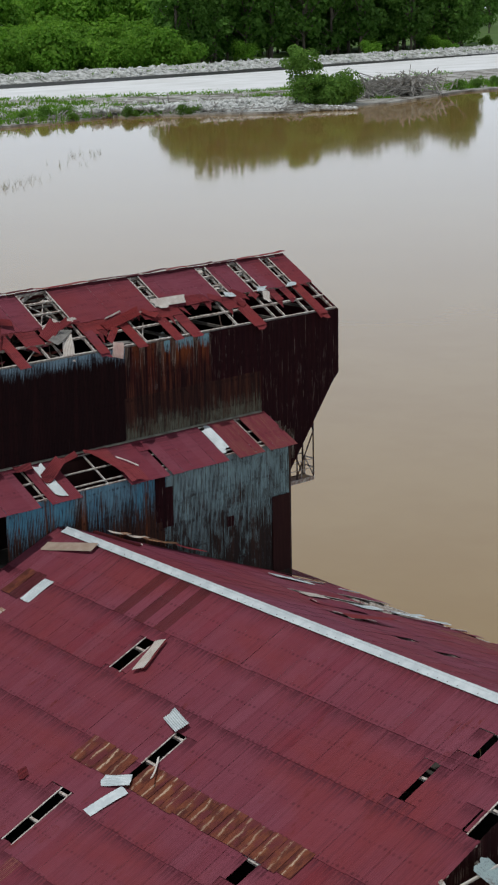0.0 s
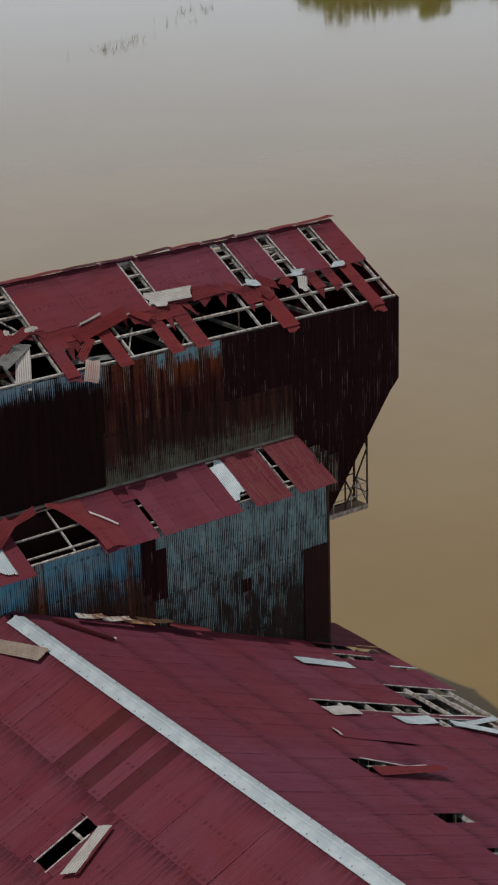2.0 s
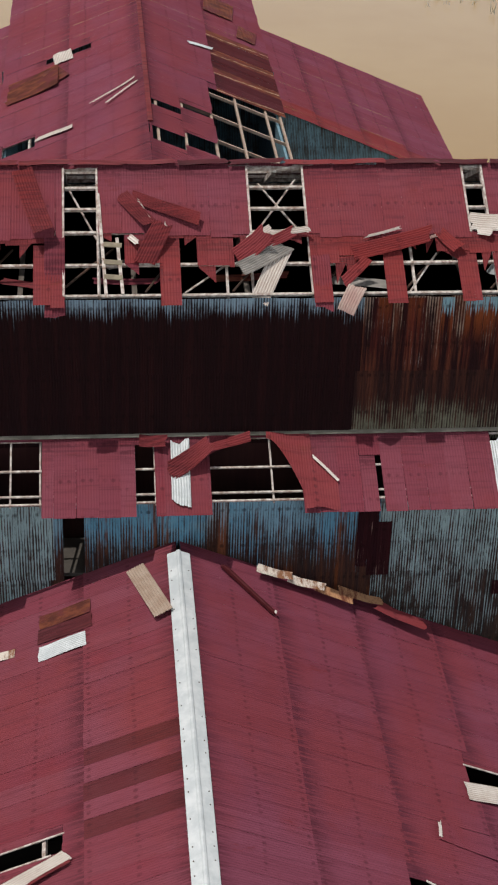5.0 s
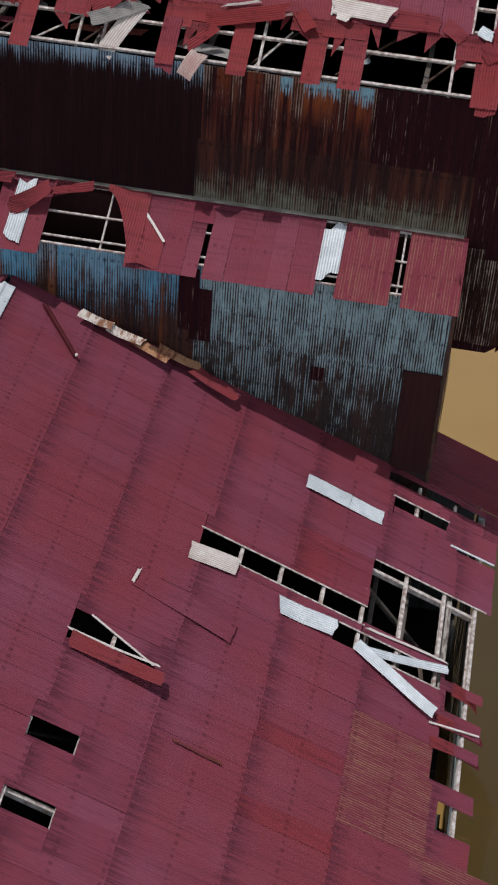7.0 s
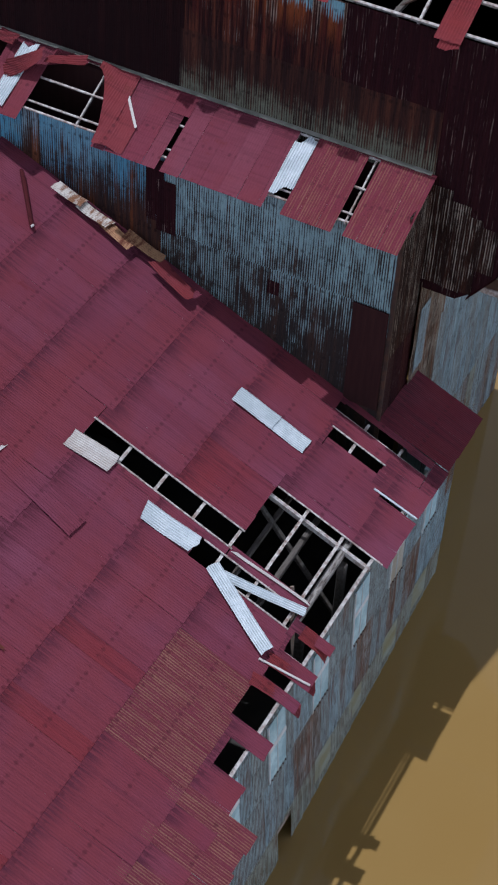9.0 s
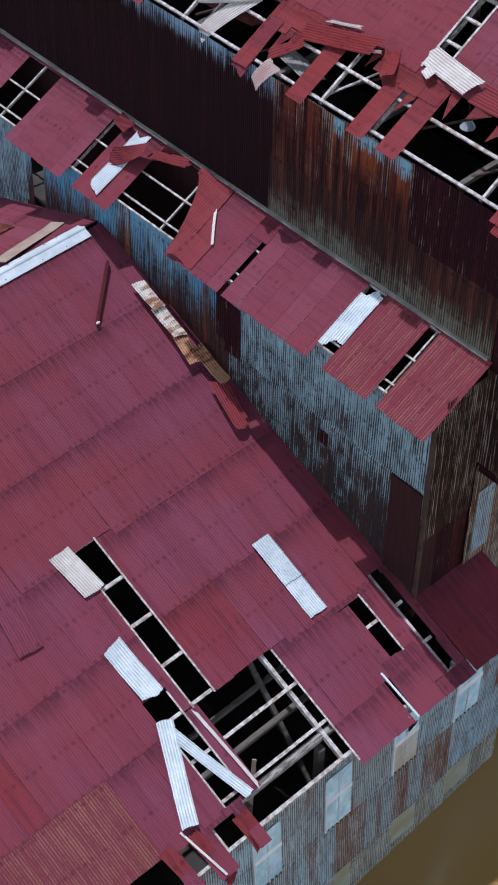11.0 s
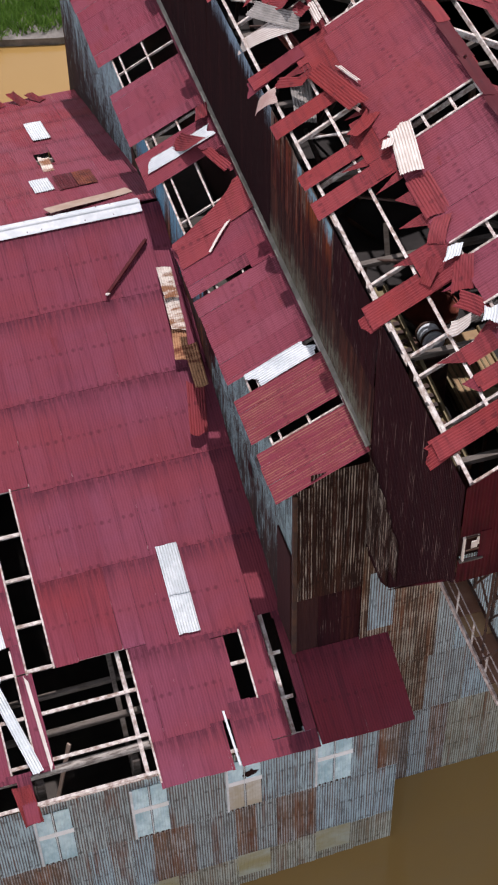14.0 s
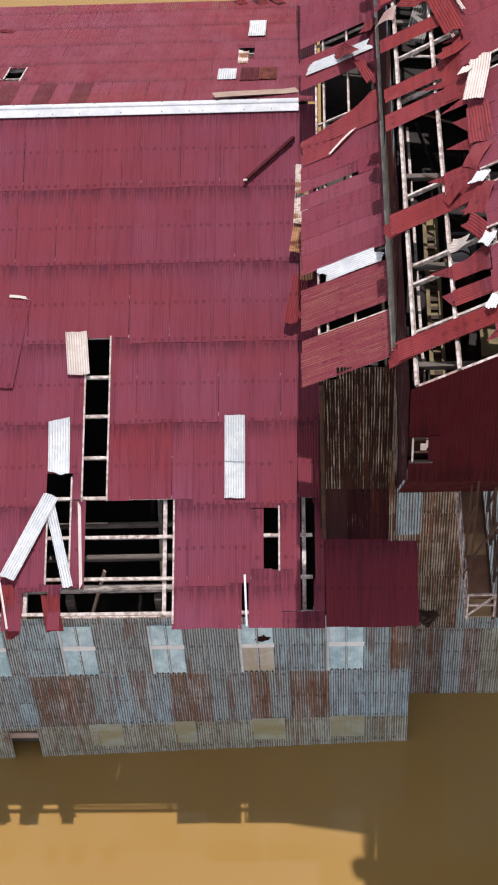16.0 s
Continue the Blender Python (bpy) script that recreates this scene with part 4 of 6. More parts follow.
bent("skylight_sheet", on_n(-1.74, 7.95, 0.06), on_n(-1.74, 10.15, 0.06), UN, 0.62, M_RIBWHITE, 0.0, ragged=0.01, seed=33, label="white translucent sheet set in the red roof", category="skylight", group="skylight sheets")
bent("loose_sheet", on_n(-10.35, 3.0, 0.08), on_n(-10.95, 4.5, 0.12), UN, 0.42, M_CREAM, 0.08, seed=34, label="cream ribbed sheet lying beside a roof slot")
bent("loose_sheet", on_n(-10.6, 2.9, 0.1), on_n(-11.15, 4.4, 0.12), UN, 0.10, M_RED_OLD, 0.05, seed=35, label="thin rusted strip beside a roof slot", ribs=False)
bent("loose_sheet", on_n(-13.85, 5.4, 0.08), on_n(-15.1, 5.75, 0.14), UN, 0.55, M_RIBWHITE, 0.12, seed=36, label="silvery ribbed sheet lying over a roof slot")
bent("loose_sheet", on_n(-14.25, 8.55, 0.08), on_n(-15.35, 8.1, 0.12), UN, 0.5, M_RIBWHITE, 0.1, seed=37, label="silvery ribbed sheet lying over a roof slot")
bent("loose_sheet", on_n(-15.35, 8.45, 0.07), on_n(-14.95, 9.75, 0.07), UN, 0.5, M_WHITE, 0.0, ragged=0.02, seed=38, label="white flat sheet lying on the red roof", ribs=False)
bent("loose_sheet", on_n(-15.3, 7.0, 0.10), on_n(-16.2, 7.9, 0.2), UN, 0.07, M_CREAM, 0.3, seed=39, label="bent pale strip beside a roof slot", ribs=False)
bent("loose_sheet", on_n(-2.1, 4.55, 0.05), on_n(-2.1, 5.6, 0.08), UN, 0.36, M_FLAKE, 0.2, seed=41, label="tan rust-stained flap above a hole")
bent("loose_sheet", on_n(-1.2, 2.45, 0.06), on_n(-1.2, 3.85, 0.06), UN, 0.6, M_RUST, 0.0, ragged=0.01, seed=42, label="bare rusted sheet in the red roof")
bent("loose_sheet", on_n(-1.82, 2.42, 0.05), on_n(-1.82, 3.88, 0.05), UN, 0.62, M_RED2, 0.0, ragged=0.01, seed=43, label="dull brownish red sheet beside a skylight")
bent("loose_sheet", on_n(-10.85, 9.55, 0.04), on_n(-11.4, 9.8, 0.05), UN, 0.35, M_RED_OLD, 0.1, seed=44, label="small orange-red scrap lying on the red roof")
# band of bare rusted sheets across the north slope
for i in range(18):
    x = -12.4 - i * 0.62
    if -15.5 < x < -14.6:
        continue
    j = random.Random(60 + i)
    ob = lay_sheet("rusted_sheet", N, -x - 0.3, -x + 0.3, (7.3 + j.uniform(-0.04, 0.04)) * LEN, (8.38 + j.uniform(-0.05, 0.06)) * LEN, M_RUST, None, 0.05, -0.012, j.uniform(-0.01, 0.01))
    tagged(ob, "short bare rusted sheet with a pale worn run", "roof sheet", "rusted patch sheets")
# pale battens along the slots
bt = [(S, -6.66, 7.2, 12.0), (S, -5.92, 7.2, 12.0), (S, -3.93, 12.0, 15.4), (S, -6.97, 11.3, 14.4), (S, -7.66, 12.0, 14.3), (S, -0.86, 12.2, 14.0), (N, 9.58, 3.1, 4.8), (N, 10.17, 3.4, 4.8), (N, 14.83, 5.9, 7.4), (N, 15.37, 5.9, 7.4),
      (N, 13.08, 9.4, 11.85), (N, 13.62, 9.4, 11.85), (N, 26.77, 2.4, 4.68)]
for pl, u, y0, y1 in bt:
    bar("slot_batten", spot(pl, u, y0 * LEN, 0.03), spot(pl, u, y1 * LEN, 0.03), 0.05, 0.03, M_FRAME, "flaking white batten along a roof slot", "batten", "slot battens", pl[3])

# heavy timbers seen through the large hole
bar("beam", (-7.3, -15.0, 7.05), (-3.8, -15.0, 7.05), 0.07, 0.07, M_FRAME, "pale eave plate above the wall", "beam", "eave plates")
M_LOG = simple("peeling_whitewashed_log", (0.42, 0.39, 0.34), (0.08, 0.06, 0.05), (3, 14, 14), 0.9, bump=0.02)
for y, z, w in ((-14.28, 7.42, 0.20), (-13.05, 7.25, 0.17), (-12.1, 7.6, 0.15)):
    bar("beam", (-8.4, y, z), (-2.0, y, z + 0.05), w, w, M_LOG if w > 0.18 else M_TIMBER, "rough grey timber beam under the roof", "beam", "hall beams")
for x in (-7.0, -4.4):
    bar("post", (x, -14.4, 0.5), (x, -14.4, 7.2), 0.24, 0.24, M_TIMBER, "rough grey timber post inside the hall", "post", "hall posts")
bar("brace", (-4.4, -14.3, 5.0), (-4.4, -11.6, 8.3), 0.14, 0.14, M_TIMBER, "slanting timber brace inside the hall", "brace")
bar("brace", (-6.9, -14.3, 4.6), (-6.0, -13.6, 7.4), 0.12, 0.05, M_TAN, "splintered tan plank standing inside", "plank")

# ---- windows in the south wall ----
M_BAR = simple("bleached_white_bar", (0.84, 0.86, 0.86), (0.72, 0.74, 0.72), (3, 3, 3), 0.5)
M_PANE2 = simple("stained_tan_window_sheet", (0.42, 0.38, 0.28), (0.55, 0.55, 0.50), (1.5, 1.5, 1.5), 0.5)


def ribbed(bm, x0, x1, y, z0, z1, deep):
    """Upright corrugated sheet with a back face."""
    n = max(4, round((x1 - x0) / 0.038))
    edge = [(x0 + (x1 - x0) * i / n, y - (deep if i % 2 else -deep)) for i in range(n + 1)] + [(x1, y + 0.014), (x0, y + 0.014)]
    lo = [bm.verts.new((a, b, z0)) for a, b in edge]
    hi = [bm.verts.new((a, b, z1)) for a, b in edge]
    for i in range(len(edge)):
        j = (i + 1) % len(edge)
        bm.faces.new((lo[i], lo[j], hi[j], hi[i]))
    bm.faces.new(hi)
    bm.faces.new(lo[::-1])


def window(x, w, z1, z0):
    """A pale window of two lights with a crossbar, fixed on the tin wall."""
    y = -14.99
    ob = thing("wall_window", "dusty pale window with two lights in the tin wall", "window", group="wall windows")
    bm = bmesh.new()
    box(bm, (x - 0.03, y - 0.05, z0), (x + 0.035, y, z1), 0.006)
    fr = part("window_frame", bm, M_WHITE, ob)
    bm = bmesh.new()
    box(bm, (x + w / 2 - 0.012, y - 0.035, z0), (x + w / 2 + 0.012, y, z1), 0.006)
    part("mullion", bm, M_WHITE, fr)
    for i in range(2):
        for j in range(2):
            bm = bmesh.new()
            zz = z0 + (z1 - z0) * (0.0 if j == 0 else 0.56)
            ribbed(bm, x + 0.04 + i * w / 2, x + w / 2 - 0.03 + i * w / 2, y - 0.014, zz + 0.02, zz + (z1 - z0) * (0.54 if j == 0 else 0.43), 0.002 if abs(x + 2.08) < 0.1 else 0.008)
            part("pane", bm, M_PANE2 if j == 0 and abs(x + 2.08) < 0.1 else M_GLASS, ob)
    if abs(x + 2.08) < 0.1:
        # dark plate on the pane stands for the darkness behind a broken hole
        bm = bmesh.new()
        jag = [bm.verts.new((x + w * a, y - 0.024, z1 - b)) for a, b in ((0.42, 0.78), (0.55, 0.62), (0.66, 0.60), (0.70, 0.50), (0.76, 0.62), (0.92, 0.66), (0.84, 0.80), (0.6, 0.90))]
        bm.faces.new(jag)
        bmesh.ops.solidify(bm, geom=bm.faces[:], thickness=0.012)
        part("broken_hole", bm, M_DOOR, ob, "dark jagged plate standing for a hole in a pane")
    bm = bmesh.new()
    box(bm, (x, y - 0.03, z0 + (z1 - z0) * 0.515), (x + w, y, z0 + (z1 - z0) * 0.595), 0.006)
    part("crossbar", bm, M_BAR, fr, "bleached white crossbar")
    bm = bmesh.new()
    for i in range(6):
        bmesh.ops.create_icosphere(bm, subdivisions=1, radius=0.03, matrix=Matrix.Translation((x + 0.1 + i * (w - 0.2) / 5, y - 0.05, z0 + 0.05)))
    part("fixings", bm, M_STEEL, ob, "rusty fixing heads")
    ob.matrix_basis = Matrix.Translation((0, -14.95, 6.95)) @ Matrix.Rotation(-math.atan(wall_lean(x)), 4, "X") @ Matrix.Translation((0, 14.95, -6.95))
    return ob


for x, w in ((-10.05, 1.0), (-7.38, 1.0), (-4.74, 1.0), (-2.08, 1.0), (0.5, 1.07), (-12.7, 1.0), (-15.3, 1.0), (-17.9, 1.0)):
    window(x, w, 6.62, 4.2)
M_LOWPANE = simple("algae_stained_pale_sheet", (0.36, 0.38, 0.30), (0.30, 0.26, 0.12), (0.8, 0.8, 1.6), 0.6)
for x, w in ((-7.05, 1.05), (-4.55, 0.85), (-2.0, 1.1), (0.45, 1.15)):
    ob = lay_sheet("low_light", south_plane(x), x, x + w, 5.38, 6.6, M_LOWPANE, None, 0.05)
    tagged(ob, "algae-stained pale sheet low in the tin wall", "wall light", "low wall lights")
# hatch in the wall with a plank across it
bm = bmesh.new()
box(bm, (-9.75, -15.3, 0.75), (-8.5, -15.24, 1.05), 0.01)
tagged(mesh_obj("plank", bm, M_TAN), "brown plank across a gap in the tin wall", "plank")
ob = lay_sheet("blue_sheet", FL, 2.5, 3.22, 1.15, 3.7, M_SLATE, None, 0.06)
tagged(ob, "pale blue corrugated patch on the rusty wall", "tin sheet")
# rusty box of spilled iron at the corner of the two walls
bm = bmesh.new()
for i in range(5):
    beam(bm, (3.05 + 0.1 * i, -13.45 - 0.05 * i, 5.2 - 0.2 * i), (3.35 + 0.12 * i, -13.3, 4.2 + 0.1 * i), 0.25, 0.12)
bmesh.ops.bevel(bm, geom=bm.edges[:], offset=0.02, segments=1, affect="EDGES")
tagged(mesh_obj("rusted_bracket", bm, M_STEEL), "dark rusted iron bracket on the tin wall", "bracket")
for x in (0.2, 2.62):
    bm = bmesh.new()
    box(bm, (x - 0.1, -15.1, 6.6), (x + 0.1, -14.9, 7.35), 0.015)
    tagged(mesh_obj("eave_post", bm, M_GREY), "short grey post end at the eave", "post", "eave posts")

bar("corner_post", (LX + 0.0, -13.12, 7.4), (LX + 0.0, -13.12, 14.85), 0.12, 0.12, M_STEEL, "rusted corner post of the side aisle", "post")
# dark boards and door on the aisle wall
bm = bmesh.new()
box(bm, (LX - 0.10, -13.05, 8.6), (LX - 0.05, -11.95, 12.35), 0.006)
tagged(mesh_obj("aisle_door", bm, M_DOOR), "tall dark maroon door panel in the peeling wall", "door")
for u0, u1, v0, v1 in ((5.1, 5.7, 0.1, 2.3), (5.45, 6.1, 0.75, 2.6), (9.2, 9.6, 2.9, 3.4)):
    ob = lay_sheet("patch_sheet", WL, u0, u1, v0, v1, M_UPDARK, None, 0.045 + 0.012 * (u0 > 5.3))
    tagged(ob, "dark rusted patch sheet on the peeling wall", "tin sheet", "dark wall patches")
# grey flashing along the foot of the tall wall
bm = bmesh.new()
beam(bm, (JX - 0.02, Y_LEAN + 0.05, JZ + 0.035), (JX - 0.02, Y_NORTH - 1, JZ + 0.035), 0.15, 0.012, LR[3])
bmesh.ops.bevel(bm, geom=bm.edges[:], offset=0.008, segments=1, affect="EDGES")
M_FLASH = simple("mossy_grey_lead", (0.17, 0.165, 0.13), (0.28, 0.265, 0.22), (2, 2, 2), 0.8)
tagged(mesh_obj("flashing", bm, M_FLASH), "mossy grey flashing along the wall foot", "flashing", kind="structure")

# ---- loose things on the aisle roof ----


def on_l(y, v, lift=0.05):
    return spot(LR, -y, v, lift)


UL = LR[3]
bent("skylight_sheet", on_l(-9.35, 0.24, 0.05), on_l(-9.35, 2.0, 0.06), UL, 0.62, M_RIBWHITE, 0.0, ragged=0.12, seed=101, label="torn white translucent sheet in the aisle roof", category="skylight", group="skylight sheets")
bent("loose_sheet", on_l(-0.13, 0.3, 0.06), on_l(-0.10, 2.36, 0.08), UL, 0.53, M_RIBWHITE, 0.0, ragged=0.13, seed=102, label="white ribbed sheet reaching over the aisle eave")
bent("loose_sheet", on_l(0.22, 1.30, 0.12), on_l(-1.0, 0.60, 0.26), UL, 0.58, M_RED_OLD, 0.45, seed=103, label="half-rolled red tin sheet on the aisle roof", twist=0.7)
bent("loose_sheet", on_l(-0.85, 0.60, 0.22), on_l(-2.1, 0.22, 0.10), UL, 0.3, M_RED_OLD, 0.2, seed=104, label="curled red tin edge over a torn hole", twist=-0.6)


def torn_panel(name, pl, u0, u1, top, bot, lift, material, label):
    """Corrugated sheet cut along curves: top(u) and bot(u) say how far down the slope it starts and ends."""
    n = round((u1 - u0) / 0.0381)
    vs, fs = [], []
    for i in range(n + 1):
        u = u0 + (u1 - u0) * i / n
        for j in range(4):
            v = top(u) + (bot(u) - top(u)) * j / 3
            vs.append(spot(pl, u, v, lift(u, v) + (0.0065 if i % 2 else -0.0065)))
        if i:
            fs += [(4 * i - 4 + j, 4 * i - 3 + j, 4 * i + 1 + j, 4 * i + j) for j in range(3)]
    me = bpy.data.meshes.new(name)
    me.from_pydata(vs, [], fs)
    me.materials.append(material)
    return tagged(new(name, me), label, "tin sheet", "loose tin sheets")


def arc(u, u0, v0, u1, v1, power):
    t = min(1.0, max(0.0, (u - u0) / (u1 - u0)))
    return v0 + (v1 - v0) * t ** power


torn_panel("torn_sheet", LR, 0.93, 2.10, lambda u: 0.06, lambda u: arc(u, 2.10, 0.24, 0.93, 0.70, 1.3), lambda u, v: 0.05, M_RED4, "red aisle roof sheet torn along an arched edge")
torn_panel("torn_sheet", LR, 2.58, 4.52, lambda u: 0.06 if u < 3.85 else arc(u, 3.85, 0.86, 4.52, 1.66, 1.0), lambda u: arc(u, 2.58, 0.28, 3.50, 2.05, 1.7) if u < 3.5 else 2.56 + 0.03 * math.sin(9 * u),
           lambda u, v: 0.06 + 0.16 * max(0.0, 1.0 - abs(u - 2.58 - 0.46 * v) / 0.6), M_RED_OLD, "red aisle roof sheet curling up along a torn arched edge")
bent("loose_sheet", on_l(-3.86, 0.85, 0.12), on_l(-4.51, 1.65, 0.12), UL, 0.08, M_CREAM, 0.0, seed=107, label="pale torn seam on the aisle roof", ribs=False)
bent("loose_sheet", on_l(1.0, 0.2, 0.08), on_l(0.2, 0.35, 0.15), UL, 0.4, M_RED_OLD, 0.3, seed=109, label="folded red tin piece by the wall foot")

# ---- loose things on the tall roof ----


def on_u(y, v, lift=0.05):
    return spot(UR, -y, v, lift)


UU = UR[3]
M_ASH = simple("dull_grey_bare_tin", (0.20, 0.19, 0.17), (0.32, 0.30, 0.27), (2, 2, 2), 0.6)
M_PINK = simple("faded_pink_tin", (0.46, 0.30, 0.26), (0.55, 0.44, 0.38), (3, 3, 3), 0.7)
loose_u = [(1.38, 1.15, 0.60, 2.28, 0.42, M_RED_OLD, 0.15, "narrow red sheet lying askew"), (1.12, 1.15, -0.78, 2.12, 0.42, M_RED_OLD, 0.08, "long rusted sheet lying askew"), (0.85, 3.5, 0.28, 2.3, 0.6, M_RED_OLD, 0.25, "bent red sheet"),
           (0.95, 1.3, 0.63, 2.05, 0.07, M_CREAM, 0.1, "pale torn edge"), (0.36, 3.0, 0.18, 2.2, 0.08, M_CREAM, 0.0, "pale loose strip"), (1.22, 2.55, 0.98, 2.9, 0.18, M_CREAM, 0.3, "small pale scrap"),
           (-1.72, 3.35, -2.62, 2.72, 0.62, M_RED_OLD, 0.6, "crumpled rusted sheet"), (-2.5, 2.85, -3.35, 2.65, 0.36, M_RED_OLD, 0.5, "folded rusted scrap"), (-3.0, 3.1, -2.28, 4.66, 0.52, M_CREAM, -0.25, "cream ribbed sheet hanging to the eave"), (-3.1, 2.95, -1.72, 3.9, 0.5, M_ASH, 0.2, "dull grey ribbed sheet"),
           (-2.1, 2.62, -2.75, 2.55, 0.3, M_CREAM, 0.7, "crumpled pale scrap"), (-2.75, 2.5, -3.78, 2.5, 0.2, M_CREAM, 0.25, "torn white strip"), (-4.95, 3.22, -7.22, 2.66, 0.52, M_RED_OLD, 0.1, "long rusted sheet bridging a gap"), (-5.38, 2.66, -6.38, 2.40, 0.09, M_CREAM, 0.0, "pale torn edge"),
           (-6.3, 3.05, -7.35, 2.72, 0.09, M_PINK, 0.1, "pale torn edge"), (-4.58, 4.24, -5.38, 3.48, 0.32, M_RED_OLD, 0.2, "narrow bent red strip"),
           (-5.0, 4.35, -4.62, 5.02, 0.5, M_PINK, -0.9, "curled pinkish sheet end over the eave"), (-8.4, 2.12, -10.1, 2.38, 0.58, M_CREAM, 0.12, "bleached ribbed sheet lying over a hole"), (-8.55, 2.45, -9.0, 2.65, 0.3, M_CREAM, 0.5, "torn pale scrap"),
           (4.15, 0.31, 3.52, 2.74, 0.6, M_RED_OLD, 0.3, "sagging red sheet"), (-10.15, 2.36, -11.5, 2.34, 0.62, M_RED_OLD, -0.15, "red ribbed sheet sagging into a hole"), (-13.1, 3.43, -12.72, 2.85, 0.36, M_RED_OLD, 0.5, "folded red scrap"),
           (-12.95, 2.3, -13.75, 2.75, 0.5, M_RED_OLD, -0.3, "torn red flap"), (-14.55, 3.35, -14.75, 2.85, 0.36, M_CREAM, 0.4, "crumpled cream scrap over the open frame"), (-13.9, 2.9, -14.5, 2.5, 0.42, M_RED_OLD, -0.5, "torn red sheet over the open frame"), (-12.55, 2.35, -12.95, 2.6, 0.35, M_RIBWHITE, 0.2, "white scrap at a slot's foot"),
           (-14.6, 2.35, -15.05, 2.55, 0.35, M_RIBWHITE, 0.2, "white scrap at a slot's foot"), (-16.6, 2.4, -17.0, 2.55, 0.3, M_RIBWHITE, 0.2, "white scrap at a slot's foot"), (-4.06, 3.2, -4.06, 5.0, 0.5, M_RED4, -0.15, "red strip hanging over the eave"),
           (-13.05, 2.4, -13.05, 5.05, 0.56, M_RED_OLD, -0.1, "red strip hanging over the eave"), (-17.05, 2.4, -17.05, 5.05, 0.58, M_RED_OLD, -0.1, "red strip hanging over the eave"), (3.26, 2.6, 3.26, 5.05, 0.56, M_RED4, -0.15, "red strip hanging over the eave"),
           (-7.5, 2.5, -7.95, 3.2, 0.4, M_RED_OLD, 0.2, "torn red flap"), (-11.6, 2.3, -12.2, 2.75, 0.45, M_RED_OLD, -0.3, "torn red flap")]
for i, (y0, v0, y1, v1, w, m, c, lab) in enumerate(loose_u):
    hang = "hanging" in lab
    bent("loose_sheet", on_u(y0, v0, 0.08 if not hang else 0.05), on_u(y1, v1, 0.14 if not hang else 0.07), UU, w, m, c, seed=130 + i, label=lab + " on the torn roof", twist=0.0 if hang else random.Random(i).uniform(-0.4, 0.4))
for ya, va, yb, vb in ((-2.3, 2.3, -3.6, 0.35), (-3.6, 2.2, -2.5, 0.5), (2.1, 2.4, 2.9, 0.6), (-0.2, 4.3, -1.5, 3.3), (-6.5, 4.3, -7.4, 3.0)):
    bar("fallen_rafter", on_u(ya, va, -0.3), on_u(yb, vb, -0.26), 0.05, 0.05, M_FRAME, "pale rafter fallen askew in a roof opening", "rafter", "fallen rafters", UU)
# ragged ridge of the tall roof
rr = random.Random(77)
for i in range(22):
    y = 14.8 - i * 1.5
    bent("ridge_strip", Vector((RX - 0.05, y, RZ + 0.06)), Vector((RX + 0.02, y - 1.5, RZ + 0.06 + rr.uniform(-0.02, 0.03))), (0, 0, 1), 0.34, M_RED_OLD if rr.random() < 0.6 else M_DARKRED, rr.uniform(-0.03, 0.05), ragged=0.08, seed=200 + i, label="worn dark ridge strip of the tall roof", category="ridge strip", group="ridge strips", ribs=False)
# trusses and clutter inside the tall wing
M_BOARD = simple("dusty_yellowed_board", (0.30, 0.26, 0.18), (0.20, 0.17, 0.12), (3, 3, 3), 0.85)
for a, b in (((5.44, 2.05, 22.02), (2.36, 1.87, 20.3)), ((4.1, 1.55, 21.27), (2.45, 1.42, 20.35))):
    bar("leaning_batten", a, b, 0.09, 0.05, M_FRAME, "pale upright batten in a roof hole", "batten", "bare battens", up=UU)
for k, v in enumerate((0.30, 0.62, 1.0)):
    bar("short_board", (2.55 + v * 1.35, 1.92, 20.42 + v * 0.75), (2.5 + v * 1.35, 1.42, 20.40 + v * 0.75), 0.16, 0.04, M_BOARD, "short yellowed board across two battens", "board", "short boards", up=UU)
ins = random.Random(207)
for k, (x, y) in enumerate(((3.4, 1.1), (4.6, 1.1), (3.3, 4.2), (3.6, -2.0), (4.9, -2.0), (3.2, -5.1))):
    d = Vector((ins.uniform(-0.35, 0.35), ins.uniform(0.6, 1.1), 0.0))
    a = Vector((x, y + ins.uniform(-0.3, 0.3), UZ - 0.015))
    bent("fallen_sheet", a - d, a + d, (0, 0, 1), ins.uniform(0.3, 0.6), (M_RED4, M_ASH, M_RED_OLD, M_RUST)[k % 4], 0.02, seed=520 + k, label="fallen tin sheet lying across a tie beam")
for k in range(9):
    y = 8.0 - k * 2.4
    bar("slanting_strut", Vector(on_u(y, 4.2, -0.3)), Vector(on_u(y - ins.uniform(0.9, 1.9), 2.4, -0.75)), 0.06, 0.06, M_STEEL, "thin slanting steel strut under the roof", "strut", "roof struts")
for i in range(11):
    y = -17.5 + 3.1 * i
    tr = thing("roof_truss", "pale timber truss inside the tall wing", "truss", group="roof trusses")
    for nm, p, q in (("tie_beam", (UX + 0.1, y, UZ - 0.1), (XE - 0.1, y, UZ - 0.1)), ("king_post", (RX, y, UZ - 0.1), (RX, y, RZ - 0.3)), ("strut", (RX, y, UZ), (UX + 1.9, y, UZ + 0.95)), ("strut", (RX, y, UZ), (XE - 1.9, y, UZ + 0.95)), ("post", (UX + 0.2, y, 14.2 if y > -15 else 17.2), (UX + 0.2, y, UZ - 0.1))):
        bm = bmesh.new()
        beam(bm, p, q, 0.12, 0.14, (0, 1, 0))
        part(nm, bm, M_STEEL if nm in ("post", "king_post") else M_TIMBER, tr)
